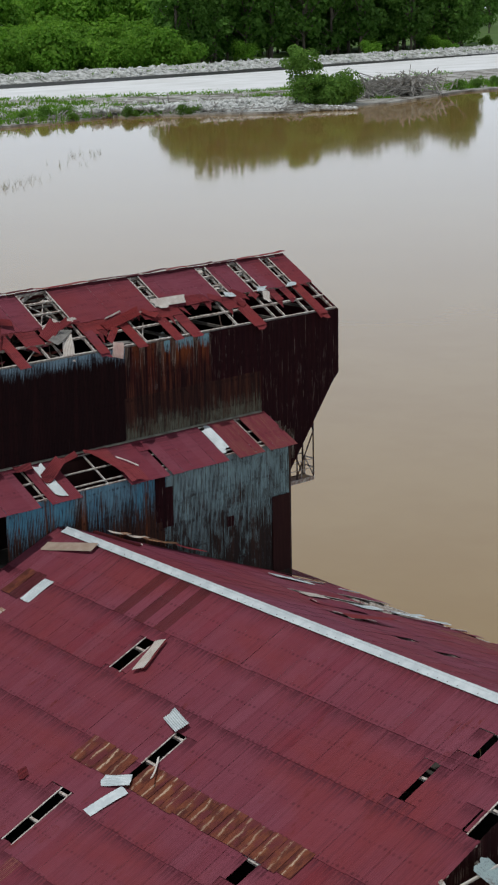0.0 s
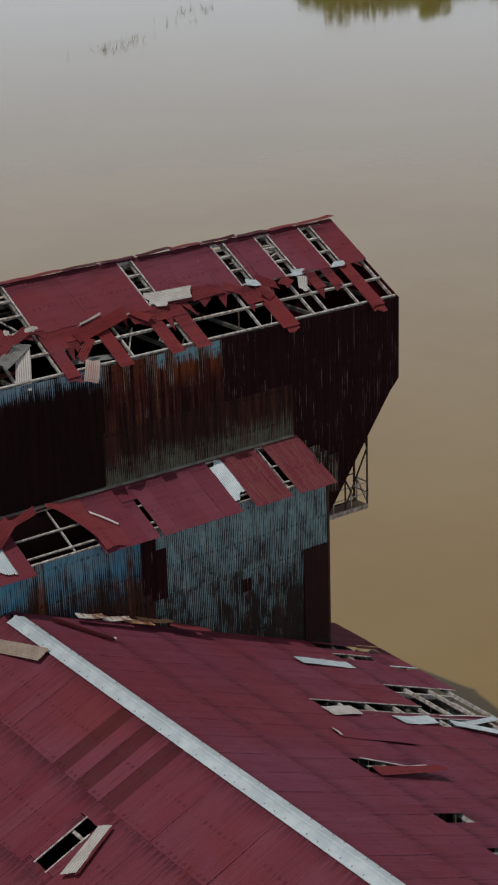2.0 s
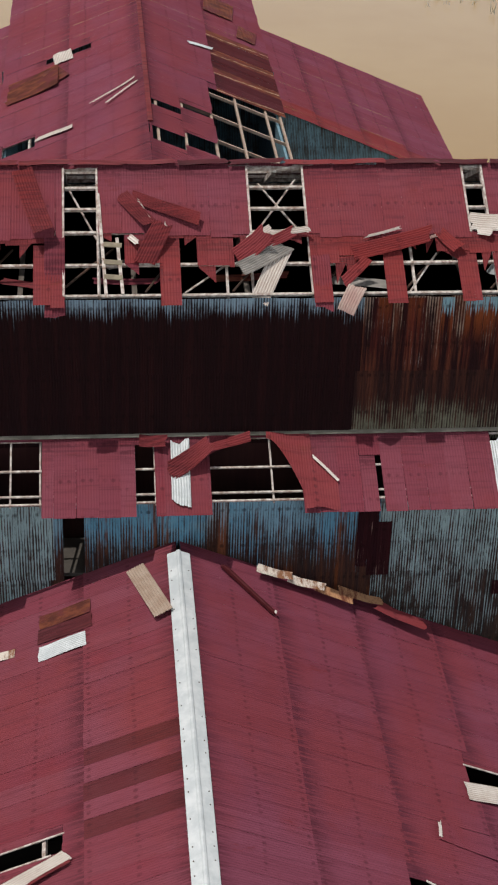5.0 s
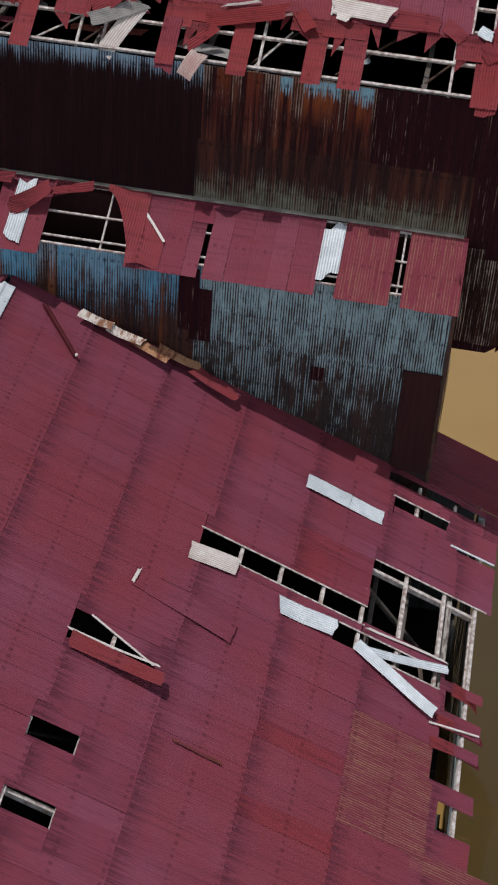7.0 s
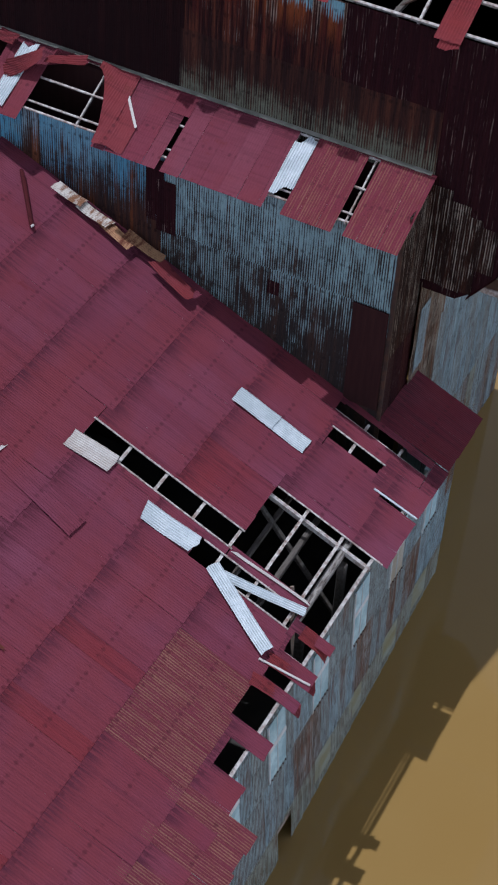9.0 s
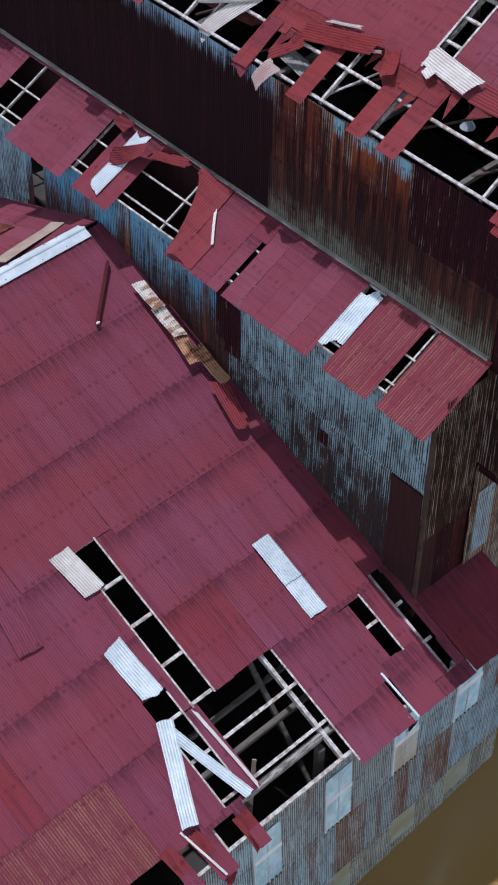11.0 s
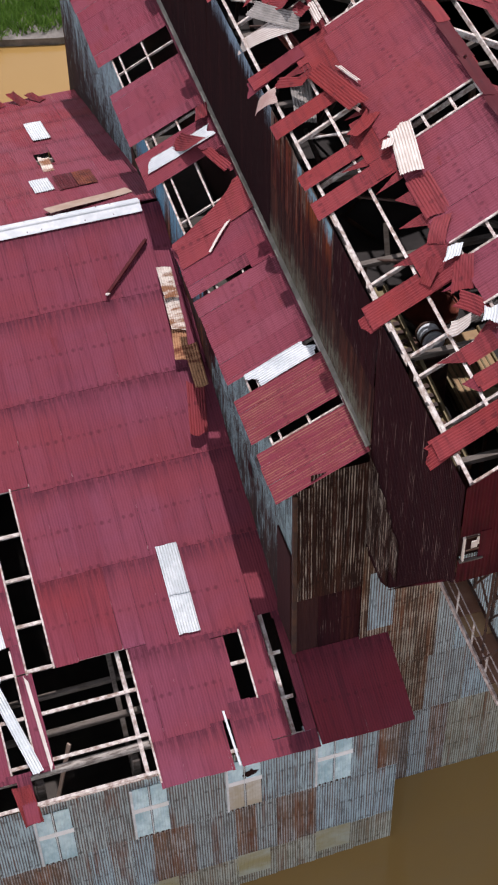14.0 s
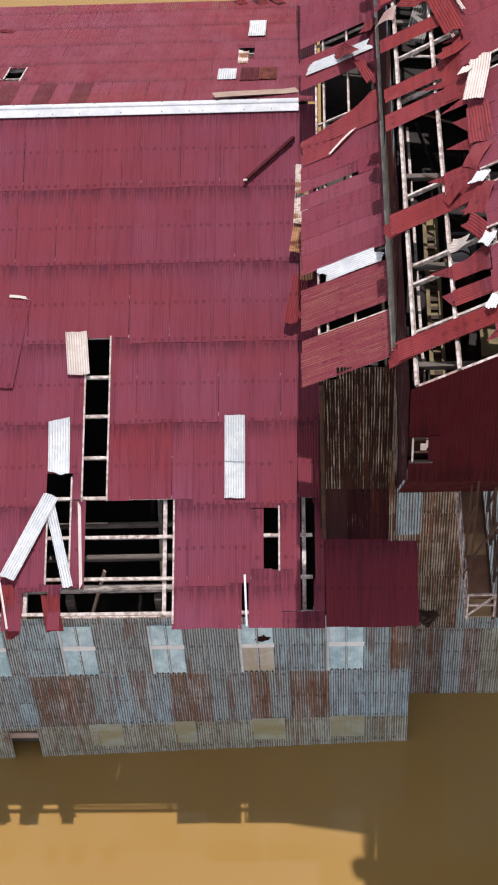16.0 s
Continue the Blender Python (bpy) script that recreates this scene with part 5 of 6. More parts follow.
for i in range(40):
    y, x = rr.uniform(-13.5, 8), rr.uniform(UX + 1.2, RX)
    a = Vector((x, y, 14.22))
    b = a + Vector((rr.uniform(-1, 1), rr.uniform(-1.6, 1.6), rr.choice((0.0, 0.0, 0.9, 1.4))))
    bar("fallen_timber", a, b, rr.uniform(0.06, 0.16), rr.uniform(0.05, 0.12), rr.choice((M_TIMBER, M_STEEL, M_STEEL)), "fallen timber lying inside the tall wing", "timber", "fallen timbers")
# machine drums and pipes inside, near the front
for i, (x, y, r, l) in enumerate(((3.85, -12.65, 0.27, 0.6), )):
    bm = bmesh.new()
    bmesh.ops.create_cone(bm, cap_ends=True, segments=24, radius1=r, radius2=r, depth=l, matrix=Matrix.Translation((x, y, 18.8)) @ Matrix.Rotation(radians(80), 4, "X"))
    bmesh.ops.bevel(bm, geom=[e for e in bm.edges if e.calc_face_angle(0) > 1], offset=0.06, segments=3, affect="EDGES")
    dr = tagged(new("machine_drum"), "pale blue-white steel drum of a machine inside the wing", "drum", "machine drums")
    dm = part("drum", bm, M_WHITE, dr)
    for s in (-0.3, 0.3):
        bm = bmesh.new()
        bmesh.ops.create_cone(bm, cap_ends=True, segments=24, radius1=r + 0.03, radius2=r + 0.03, depth=0.05, matrix=Matrix.Translation((x, y, 18.8)) @ Matrix.Rotation(radians(80), 4, "X") @ Matrix.Translation((0, 0, s * l)))
        part("hoop", bm, M_STEEL, dm)
    bm = bmesh.new()
    box(bm, (x - 0.35, y - 0.4, 14.2), (x + 0.35, y + 0.4, 18.5), 0.04)
    part("base", bm, M_STEEL, dr)
# ribbed ochre chute running along the wall inside
M_HOPPER = simple("rust_red_painted_steel", (0.24, 0.060, 0.035), (0.13, 0.040, 0.025), (2, 2, 2), 0.75)
M_CABINET = simple("chalky_grey_blue_steel", (0.27, 0.33, 0.35), (0.17, 0.20, 0.21), (2, 2, 2), 0.6)
M_OCHRE = simple("dull_ochre_painted_steel", (0.22, 0.18, 0.085), (0.11, 0.08, 0.04), (2, 2, 2), 0.7)
chute = thing("chute", "long ribbed dull ochre steel chute inside the tall wing", "chute")
for dx in (0.0, 0.28):
    bm = bmesh.new()
    beam(bm, (3.0 + dx, -16.5, 18.7), (3.05 + dx, -11.0, 19.0), 0.09, 0.22)
    part("side_rail", bm, M_OCHRE, chute)
for i in range(16):
    t = (i + 0.5) / 16
    bm = bmesh.new()
    beam(bm, (3.02 + 0.05 * t, -16.5 + 4.5 * t, 18.68 + 0.25 * t), (3.26 + 0.05 * t, -16.5 + 4.5 * t, 18.68 + 0.25 * t), 0.12, 0.04)
    part("rung", bm, M_STEEL, chute)
bm = bmesh.new()
beam(bm, (3.14, -16.5, 18.63), (3.19, -11.0, 18.93), 0.22, 0.012)
part("trough", bm, M_OCHRE, chute)
for y in (-15.2, -13.2):
    bm = bmesh.new()
    beam(bm, (3.16, y, 14.2), (3.16, y, 18.62), 0.08)
    part("leg", bm, M_STEEL, chute)

# ochre plate platform inside the front of the wing
platform = thing("platform", "ochre steel plate platform inside the broken wing", "platform")
bm = bmesh.new()
box(bm, (4.15, -16.05, 18.86), (5.0, -14.7, 18.92), 0.01)
part("plate", bm, M_OCHRE, platform)
for x, y in ((4.2, -15.3), (4.95, -15.3), (4.2, -14.75), (4.95, -14.75)):
    bm = bmesh.new()
    beam(bm, (x, y, 14.2), (x, y, 18.86), 0.07)
    part("leg", bm, M_STEEL, platform)
bar("pipe", (2.75, -8.6, 19.5), (2.75, -17.4, 19.5), 0.07, 0.07, M_FRAME, "long pale pipe fixed along the posts of the wing", "pipe")

# machines standing on the upper deck
table = thing("shaking_table", "ochre steel shaking table on the dark upper deck", "machine")
bm = bmesh.new()
box(bm, (5.35, -12.3, 14.85), (6.75, -9.2, 14.93), 0.01)
part("tray", bm, M_PLATE, table)
for x in (5.33, 6.77):
    bm = bmesh.new()
    box(bm, (x - 0.03, -12.32, 14.8), (x + 0.03, -9.18, 15.05), 0.008)
    part("side_rail", bm, M_OCHRE, table)
for i in range(8):
    bm = bmesh.new()
    box(bm, (5.45 + 0.16 * i, -12.2, 14.93), (5.49 + 0.16 * i, -9.5, 14.96))
    part("riffle", bm, M_OCHRE, table)
for x, y in ((5.5, -12.1), (6.6, -12.1), (5.5, -9.4), (6.6, -9.4)):
    bm = bmesh.new()
    beam(bm, (x, y, 14.2), (x, y, 14.86), 0.09)
    part("leg", bm, M_STEEL, table)
hopper = thing("hopper", "round rust-red feed hopper on the dark upper deck", "hopper")
for nm, r1, r2, z0, z1, m in (("cone", 0.28, 0.72, 14.45, 15.2, M_HOPPER), ("rim", 0.76, 0.76, 15.2, 15.3, M_HOPPER), ("spout", 0.2, 0.26, 14.2, 14.47, M_STEEL)):
    bm = bmesh.new()
    bmesh.ops.create_cone(bm, cap_ends=nm == "spout", segments=28, radius1=r1, radius2=r2, depth=z1 - z0, matrix=Matrix.Translation((5.75, -8.35, (z0 + z1) / 2)))
    if nm != "spout":
        bmesh.ops.solidify(bm, geom=bm.faces[:], thickness=0.03)
    part(nm, bm, m, hopper)
cabinet = thing("machine_cabinet", "pale grey-blue steel machine cabinet on the dark upper deck", "machine")
for nm, p, q, m in (("body", (3.95, -8.7, 14.2), (4.75, -7.7, 15.0), M_CABINET), ("lid", (3.92, -8.73, 15.0), (4.78, -7.67, 15.06), M_CABINET), ("motor", (4.1, -8.45, 15.06), (4.5, -8.05, 15.3), M_STEEL), ("shelf", (3.8, -9.3, 14.2), (4.5, -8.8, 14.65), M_CABINET)):
    bm = bmesh.new()
    box(bm, p, q, 0.03)
    part(nm, bm, m, cabinet)

# hanging lamp under the torn roof
lamp = thing("hanging_lamp", "white enamel pendant lamp hanging under the torn roof", "lamp")
bm = bmesh.new()
bmesh.ops.create_cone(bm, cap_ends=False, segments=18, radius1=0.20, radius2=0.06, depth=0.26, matrix=Matrix.Translation((5.05, -9.4, 19.8)))
bmesh.ops.solidify(bm, geom=bm.faces[:], thickness=0.01)
part("shade", bm, M_WHITE, lamp)
bm = bmesh.new()
beam(bm, (5.05, -9.4, 19.9), (5.05, -9.4, 21.66), 0.03)
part("rod", bm, M_STEEL, lamp)

# small window in the tall front
win = thing("front_window", "small broken window in the dark red gable", "window")
# near-black panel added behind the opening stands for the darkness inside
for nm, p, q, m in (("backing", (2.36, -18.02, 17.7), (3.1, -17.98, 18.75), M_DOOR), ("frame_side", (2.47, -18.27, 17.84), (2.51, -18.2, 18.62), M_CREAM), ("head", (2.51, -18.26, 18.57), (2.84, -18.2, 18.6), M_STEEL), ("side_panel", (2.84, -18.23, 17.82), (3.10, -18.2, 18.68), M_MAROON), ("broken_slat", (2.78, -18.25, 18.3), (2.83, -18.22, 18.6), M_CREAM),
                    ("sill", (2.42, -18.28, 17.80), (2.95, -18.19, 17.83), M_TIMBER), ("pane", (2.66, -18.24, 18.2), (2.8, -18.22, 18.42), M_CREAM), ("broken_slat", (2.51, -18.25, 18.12), (2.84, -18.22, 18.16), M_STEEL)):
    bm = bmesh.new()
    box(bm, p, q, 0.004)
    part(nm, bm, m, win)

# ---- hanging walkway under the slanting front ----
M_DECK = simple("rust_brown_plate", (0.17, 0.085, 0.05), (0.25, 0.14, 0.085), (1, 1, 1), 0.7)
walkway = thing("walkway", "rusted steel walkway hung below the overhang over the water", "walkway")
x0, x1, ya, yb, zf = 4.06, 4.74, -13.3, -18.05, 11.35
# the second plate's ochre paints a patch of light falling on the deck
for i, (p, q, m) in enumerate(((ya, -15.4, M_DECK), (-15.4, -16.1, M_PLATE), (-16.1, -17.5, M_DECK), (-17.5, yb, M_PLATE))):
    bm = bmesh.new()
    box(bm, (x0 + 0.03, q + 0.01, zf - 0.06), (x1 - 0.03, p - 0.01, zf - 0.012 * (i % 2)), 0.008)
    part("deck_plate", bm, m, walkway)
for x in (x0, x1):
    bm = bmesh.new()
    box(bm, (x - 0.03, yb, zf - 0.16), (x + 0.03, ya, zf + 0.03))
    part("edge_beam", bm, M_STEEL if x == x1 else M_FRAME, walkway)
posts = (-14.2, -15.3, -16.3, -17.2, yb)
for y in posts:
    bm = bmesh.new()
    beam(bm, (x0, y, zf), (x0, y, zf + 0.95), 0.04)
    part("rail_post", bm, M_FRAME, walkway)
for z in (0.5, 0.95):
    bm = bmesh.new()
    beam(bm, (x0, -14.2, zf + z), (x0, yb, zf + z), 0.025)
    part("rail", bm, M_FRAME, walkway)
for p, q in (((x0, yb, zf + 0.95), (x1, yb, zf + 0.95)), ((x0, yb, zf + 0.5), (x1, yb, zf + 0.5)), ((x1, yb, zf), (x1, yb, zf + 0.95)), ((x0, yb, zf + 0.05), (x1, yb, zf + 0.9))):
    bm = bmesh.new()
    beam(bm, p, q, 0.045)
    part("end_rail", bm, M_FRAME, walkway)
# dark lattice on its far side, up to the overhang
for i, y in enumerate((-14.6, -15.7, -16.9, -18.0)):
    top = 12.25 + (-y - 14.6) * 1.386 - 0.05
    bm = bmesh.new()
    beam(bm, (x1 + 0.1, y, zf - 0.1), (x1 + 0.1, y, top), 0.07)
    part("hanger", bm, M_STEEL, walkway)
    if i < 3:
        y2 = (-15.7, -16.9, -18.0)[i]
        top2 = 12.25 + (-y2 - 14.6) * 1.386 - 0.05
        for za, zb in ((zf, min(top2, zf + 2.2)), (min(top, zf + 2.2), zf)):
            bm = bmesh.new()
            beam(bm, (x1 + 0.1, y, za), (x1 + 0.1, y2, zb), 0.05)
            part("brace", bm, M_STEEL, walkway)
for p, q in (((x0, -18.02, zf - 0.1), (x0, -18.02, 16.85)), ((x0, -16.9, zf), (x0, -16.9, 15.3)), ((x0, -18.02, zf + 2.4), (x0, -16.9, zf + 0.2)), ((x0, -18.02, zf + 2.4), (x1 + 0.1, -18.0, zf + 4.4)), ((x0, -18.02, zf + 4.6), (x0, -16.9, zf + 2.6))):
    bm = bmesh.new()
    beam(bm, p, q, 0.05)
    part("hanger" if p[0] == q[0] and p[1] == q[1] else "brace", bm, M_STEEL, walkway)
bm = bmesh.new()
beam(bm, (x1 + 0.1, -15.7, zf + 1.1), (x1 + 0.1, yb, zf + 1.1), 0.04)
part("rail", bm, M_STEEL, walkway)

# ---- collapsed lean-to past the hall's west gable ----
cl = random.Random(111)
for i in range(7):
    y = -1.0 + i * 1.5
    bar("lean_to_post", (-29.6, y, -0.5), (-29.6 + cl.uniform(-0.1, 0.1), y, 9.8 - 0.3 * abs(i - 3)), 0.16, 0.16, M_TIMBER, "weathered post of a collapsed lean-to", "post", "lean-to posts")
    bar("lean_to_rafter", (-27.4, y, 11.2), (-29.7, y + cl.uniform(-0.3, 0.3), 9.7 - 0.3 * abs(i - 3)), 0.10, 0.14, M_FRAME if i % 2 else M_TIMBER, "bare rafter of a collapsed lean-to", "rafter", "lean-to rafters")
for i in range(5):
    x = -27.7 - i * 0.45
    bar("lean_to_purlin", (x, -1.2, 11.1 - 0.34 * i), (x + cl.uniform(-0.2, 0.2), 8.2, 11.0 - 0.34 * i + cl.uniform(-0.3, 0.1)), 0.08, 0.08, M_FRAME if i % 2 else M_CREAM, "pale bare purlin of a collapsed lean-to", "purlin", "lean-to purlins")
bent("blue_sheet", (-27.45, 3.1, 11.45), (-29.3, 3.4, 10.2), (0, 0, 1), 0.8, M_BLUE, 0.1, seed=118, label="blue painted sheet on the collapsed lean-to")
bent("grey_sheet", (-27.5, 5.0, 11.25), (-29.0, 4.6, 10.3), (0, 0, 1), 0.9, M_GREY, 0.2, seed=119, label="grey ribbed sheet on the collapsed lean-to")
for i, (x, y) in enumerate(((-0.9, 13.3), (-2.4, 13.4), (-1.6, 13.35))):
    bent("eave_scrap", on_n(x, y - 0.5, 0.05), on_n(x - 0.4, y + 0.2, 0.1 + 0.1 * i), UN, 0.4, M_RED_OLD, 0.7 if i == 1 else 0.2, seed=121 + i, label="curled red tin scrap at the far eave", group="eave scraps")

# ---- far hall beyond the tall wing ----
HC, KC = 15.3, 0.414
LC = math.hypot(1, KC)
CS = plane((0, 0, HC + 1.9), (1, 0, 0), (0, -1, -KC))
CN = plane((0, 0, HC + 1.9), (-1, 0, 0), (0, 1, -KC))
CSL = plane((0, 0, HC), (1, 0, 0), (0, -1, -KC))
CNL = plane((0, 0, HC), (-1, 0, 0), (0, 1, -KC))
far_roof = thing("far_hall_roof", "large red tin roof of the far hall with missing sheets", "roof", "structure")
c_holes = [(26.2, 26.85, 0.1, 1.5), (27.2, 27.8, 1.5, 2.95), (22.3, 23.7, 0.1, 1.5), (23.0, 24.4, 1.5, 2.95), (12.0, 31.2, 3.0, 6.8)]
sheeting(far_roof, CS, 11, 51, [(0, 3.3), (3.3, 6.6)], c_holes, lambda u, v, r: (M_RUST if int(u / 0.9) % 3 == 1 else M_DARKRED) if r == 1 and u < 40 else M_RED, width=0.9, rng=random.Random(51))
sheeting(far_roof, CN, -51, -11, [(0, 3.3), (3.3, 6.6)], [(-27.3, -26.2, 4.9, 6.4), (-36.5, -35.9, 2.4, 4.6)], lambda u, v, r: M_RED, width=0.9, rng=random.Random(52))
sheeting(far_roof, CSL, 38, 51, [(6.6, 9.2), (9.2, 11.8), (11.8, 14.4), (14.4, 17.4)], [], lambda u, v, r: M_RED if u > 40 else M_RED_OLD, width=0.9, rng=random.Random(53))
sheeting(far_roof, CNL, -51, -38, [(6.6, 9.2), (9.2, 11.8), (11.8, 14.4), (14.4, 17.4)], [], lambda u, v, r: M_RED, width=0.9, rng=random.Random(54))
far_frame = thing("far_hall_roof_frame", "pale bare purlins and posts of the far hall", "roof frame", "structure")
frame_slope(far_frame, CS, 12, 50.8, [0.4, 1.6, 2.95, 4.3, 5.77, 6.5], [20.0, 25.3, 28.2, 30.9, 36.4], 0.1, 6.6, 0.10, 0.07, M_TAN, 0.09)
frame_slope(far_frame, CN, -50.8, -12, [0.4, 2.0, 3.6, 5.2, 6.5], [-40, -36, -32, -28], 0.1, 6.6, 0.09, 0.1)
bm = bmesh.new()
beam(bm, (24.0, -0.05, HC + 1.95), (51, -0.05, HC + 1.95), 0.2, 0.05)
part("ridge_board", bm, M_RED_OLD, far_frame)
far_wall = thing("far_hall_wall", "dull blue corrugated gable wall of the far hall", "wall", "structure")
for s in (-1, 1):
    pc = plane((38.2, 0, -0.5), (0, 1, 0) if s > 0 else (0, 1, 0), (0, 0, 1))
    for i in range(20):
        ya, yb = s * i * 0.8, s * (i + 1) * 0.8
        lo, hi = min(ya, yb), max(ya, yb)
        ob = new("sheet", sheet_mesh(0.8, HC - KC * abs(lo) + (2.2 if i < 8 else 0.5), HC - KC * abs(hi) + (2.2 if i < 8 else 0.5)))
        ob.material_slots[0].link = "OBJECT"
        ob.material_slots[0].material = M_CBLUE
        ob.parent = far_wall
        ob.matrix_local = place(pc, lo, 0.0, 0.0)
bm = bmesh.new()
box(bm, (12.6, -5.9, -0.5), (51, -5.8, 14.5))
box(bm, (12.6, 5.8, -0.5), (51, 5.9, 14.5))
box(bm, (38.2, -16.0, -0.5), (51, -15.9, 8.6))
part("side_wall", bm, M_CBLUE, far_wall)
bm = bmesh.new()
box(bm, (12.6, -5.7, 6.0), (50.9, 5.7, 6.2))
tagged(mesh_obj("far_hall_floor", bm, M_DARK), "dark deck inside the far hall", "floor", kind="structure")
for i, (x, y, x2, y2, w, m) in enumerate(((33, 3.5, 34.5, 4.0, 0.9, M_RUST), (35.2, 3.4, 36.5, 3.5, 0.9, M_CREAM), (26.7, 4.5, 26.5, 3.0, 0.35, M_CREAM), (33.6, 5.9, 33.6, 3.6, 2.6, M_RUST), (40.5, -5.2, 42.2, -5.4, 1.0, M_RUST), (36.5, -2.2, 36.8, -3.3, 0.3, M_WHITE), (43, -4.0, 45.5, -4.2, 1.6, M_RUST), (29.5, 0.4, 28.2, 2.2, 0.12, M_CREAM), (29.0, 0.3, 27.6, 1.6, 0.12, M_CREAM))):
    pl, k = (CN, 1) if y > 0 else (CS, -1)
    f = (lambda a, b, l: spot(CN, -a, b * LC, l)) if y > 0 else (lambda a, b, l: spot(CS, a, -b * LC, l))
    bent("loose_sheet", f(x, y, 0.08), f(x2, y2, 0.1), pl[3], w, m, 0.05, seed=300 + i, label="loose weathered sheet on the far hall's roof")

# ---- banks ----
M_SOIL = simple("damp_brown_soil", (0.035, 0.030, 0.022), (0.085, 0.07, 0.05), (0.15, 0.15, 0.3), 0.9)
M_MUD = simple("grey_mud_and_pebbles", (0.16, 0.15, 0.13), (0.30, 0.28, 0.25), (1.6, 1.6, 1.6), 0.9, bump=0.04)
M_BANK = simple("pale_sandy_bank", (0.56, 0.55, 0.51), (0.085, 0.065, 0.042), (0.16, 0.12, 0.2), 0.9, bump=0.05)
M_GRASS = simple("rough_green_meadow", (0.075, 0.145, 0.025), (0.13, 0.21, 0.04), (0.04, 0.04, 0.2), 0.9, bump=0.2)
M_SAND = simple("white_tailings_sand", (0.93, 0.93, 0.92), (0.76, 0.76, 0.73), (0.10, 0.035, 0.1), 0.9, bump=0.1)
M_RUBBLE = simple("pale_rubble_bank", (0.74, 0.74, 0.71), (0.10, 0.11, 0.07), (0.35, 0.35, 0.6), 0.95, bump=0.3)
M_BLACK = simple("black_peaty_ditch", (0.02, 0.02, 0.018), (0.05, 0.048, 0.04), (0.06, 0.06, 0.1), 0.6, bump=0.05)


def sheet_of(name, pts, z, material, label, category):
    bm = bmesh.new()
    top = [bm.verts.new((x, y, z)) for x, y in pts]
    low = [bm.verts.new((x, y, -2.0)) for x, y in pts]
    f = bm.faces.new(top)
    for i in range(len(pts)):
        j = (i + 1) % len(pts)
        bm.faces.new((top[i], low[i], low[j], top[j]))
    bmesh.ops.recalc_face_normals(bm, faces=bm.faces[:])
    return tagged(mesh_obj(name, bm, material), label, category, kind="structure")


sheet_of("far_bank", [(520, 600), (400, -60), (344, -214), (350, -245), (352, -262), (335, -285), (318, -306), (330, -330), (325, -350), (345, -405), (350, -470), (380, -640), (460, -1500), (2900, -2500), (2900, 900)], 0.5, M_BANK, "low far bank of soil and grass", "bank")
sheet_of("sand_flat", [(500, 300), (445, -150), (452, -270), (430, -310), (412, -345), (405, -385), (418, -430), (440, -500), (455, -640), (560, -900), (600, -900), (548, -640), (520, -480), (505, -330), (505, -100), (570, 300)], 0.7, M_SAND, "glaring white tailings sand flat", "sand")
sheet_of("ditch", [(505, -100), (505, -330), (520, -480), (548, -640), (600, -900), (622, -900), (566, -640), (540, -480), (528, -330), (528, -100)], 0.8, M_BLACK, "black ditch in front of the rubble bank", "ditch")
sheet_of("meadow", [(560, 500), (552, -330), (560, -480), (590, -640), (650, -900), (900, -2000), (2850, -2400), (2850, 850)], 1.2, M_GRASS, "green overgrown meadow behind the bank", "meadow")
# rubble bank
rb = random.Random(90)
bm = bmesh.new()
prof = [(-12, 0.4), (-8, 2.2), (-3, 3.6), (2, 3.9), (8, 2.4), (14, 0.8)]
rows_b = []
for i in range(260):
    y = 150 - i * 4.2
    cx = 541 + max(0.0, (-y - 330)) ** 1.25 * 0.022
    rows_b.append([bm.verts.new((cx + dx + rb.uniform(-1, 1), y + rb.uniform(-1, 1), max(0.3, h + rb.uniform(-0.7, 0.7)))) for dx, h in prof])
for i in range(259):
    for j in range(5):
        bm.faces.new((rows_b[i][j], rows_b[i + 1][j], rows_b[i + 1][j + 1], rows_b[i][j + 1]))
bmesh.ops.recalc_face_normals(bm, faces=bm.faces[:])
tagged(mesh_obj("rubble_bank", bm, M_RUBBLE), "long pale rubble embankment behind the ditch", "embankment", kind="structure")


# single stones on the embankment, too many to count
ico = bmesh.new()
bmesh.ops.create_icosphere(ico, subdivisions=1, radius=1.0)
bv = [v.co.copy() for v in ico.verts]
bf = [tuple(v.index for v in f.verts) for f in ico.faces]
ico.free()
vs_, fs_ = [], []
for i in range(1700):
    y = -120 - rb.uniform(0, 620)
    cx = 541 + max(0.0, (-y - 330)) ** 1.25 * 0.022
    dx = rb.uniform(-11, 10)
    h = 3.7 - abs(dx + 0.5) * 0.28
    m = Matrix.Translation((cx + dx, y, max(0.6, h + rb.uniform(-0.2, 0.5)))) @ Matrix.Rotation(rb.uniform(0, 6.28), 4, "Z") @ Matrix.Diagonal((rb.uniform(0.4, 1.5), rb.uniform(0.4, 1.5), rb.uniform(0.4, 1.3), 1))
    o = len(vs_)
    vs_ += [m @ v for v in bv]
    fs_ += [tuple(o + k for k in f) for f in bf]
me = bpy.data.meshes.new("rubble_stones")
me.from_pydata(vs_, [], fs_)
M_STONE = simple("white_broken_rock", (0.78, 0.78, 0.75), (0.34, 0.34, 0.31), (0.4, 0.4, 0.4), 0.95)
me.materials.append(M_STONE)
tagged(new("rubble_stones", me), "heaped white broken rock along the embankment", "rubble", kind="stuff")


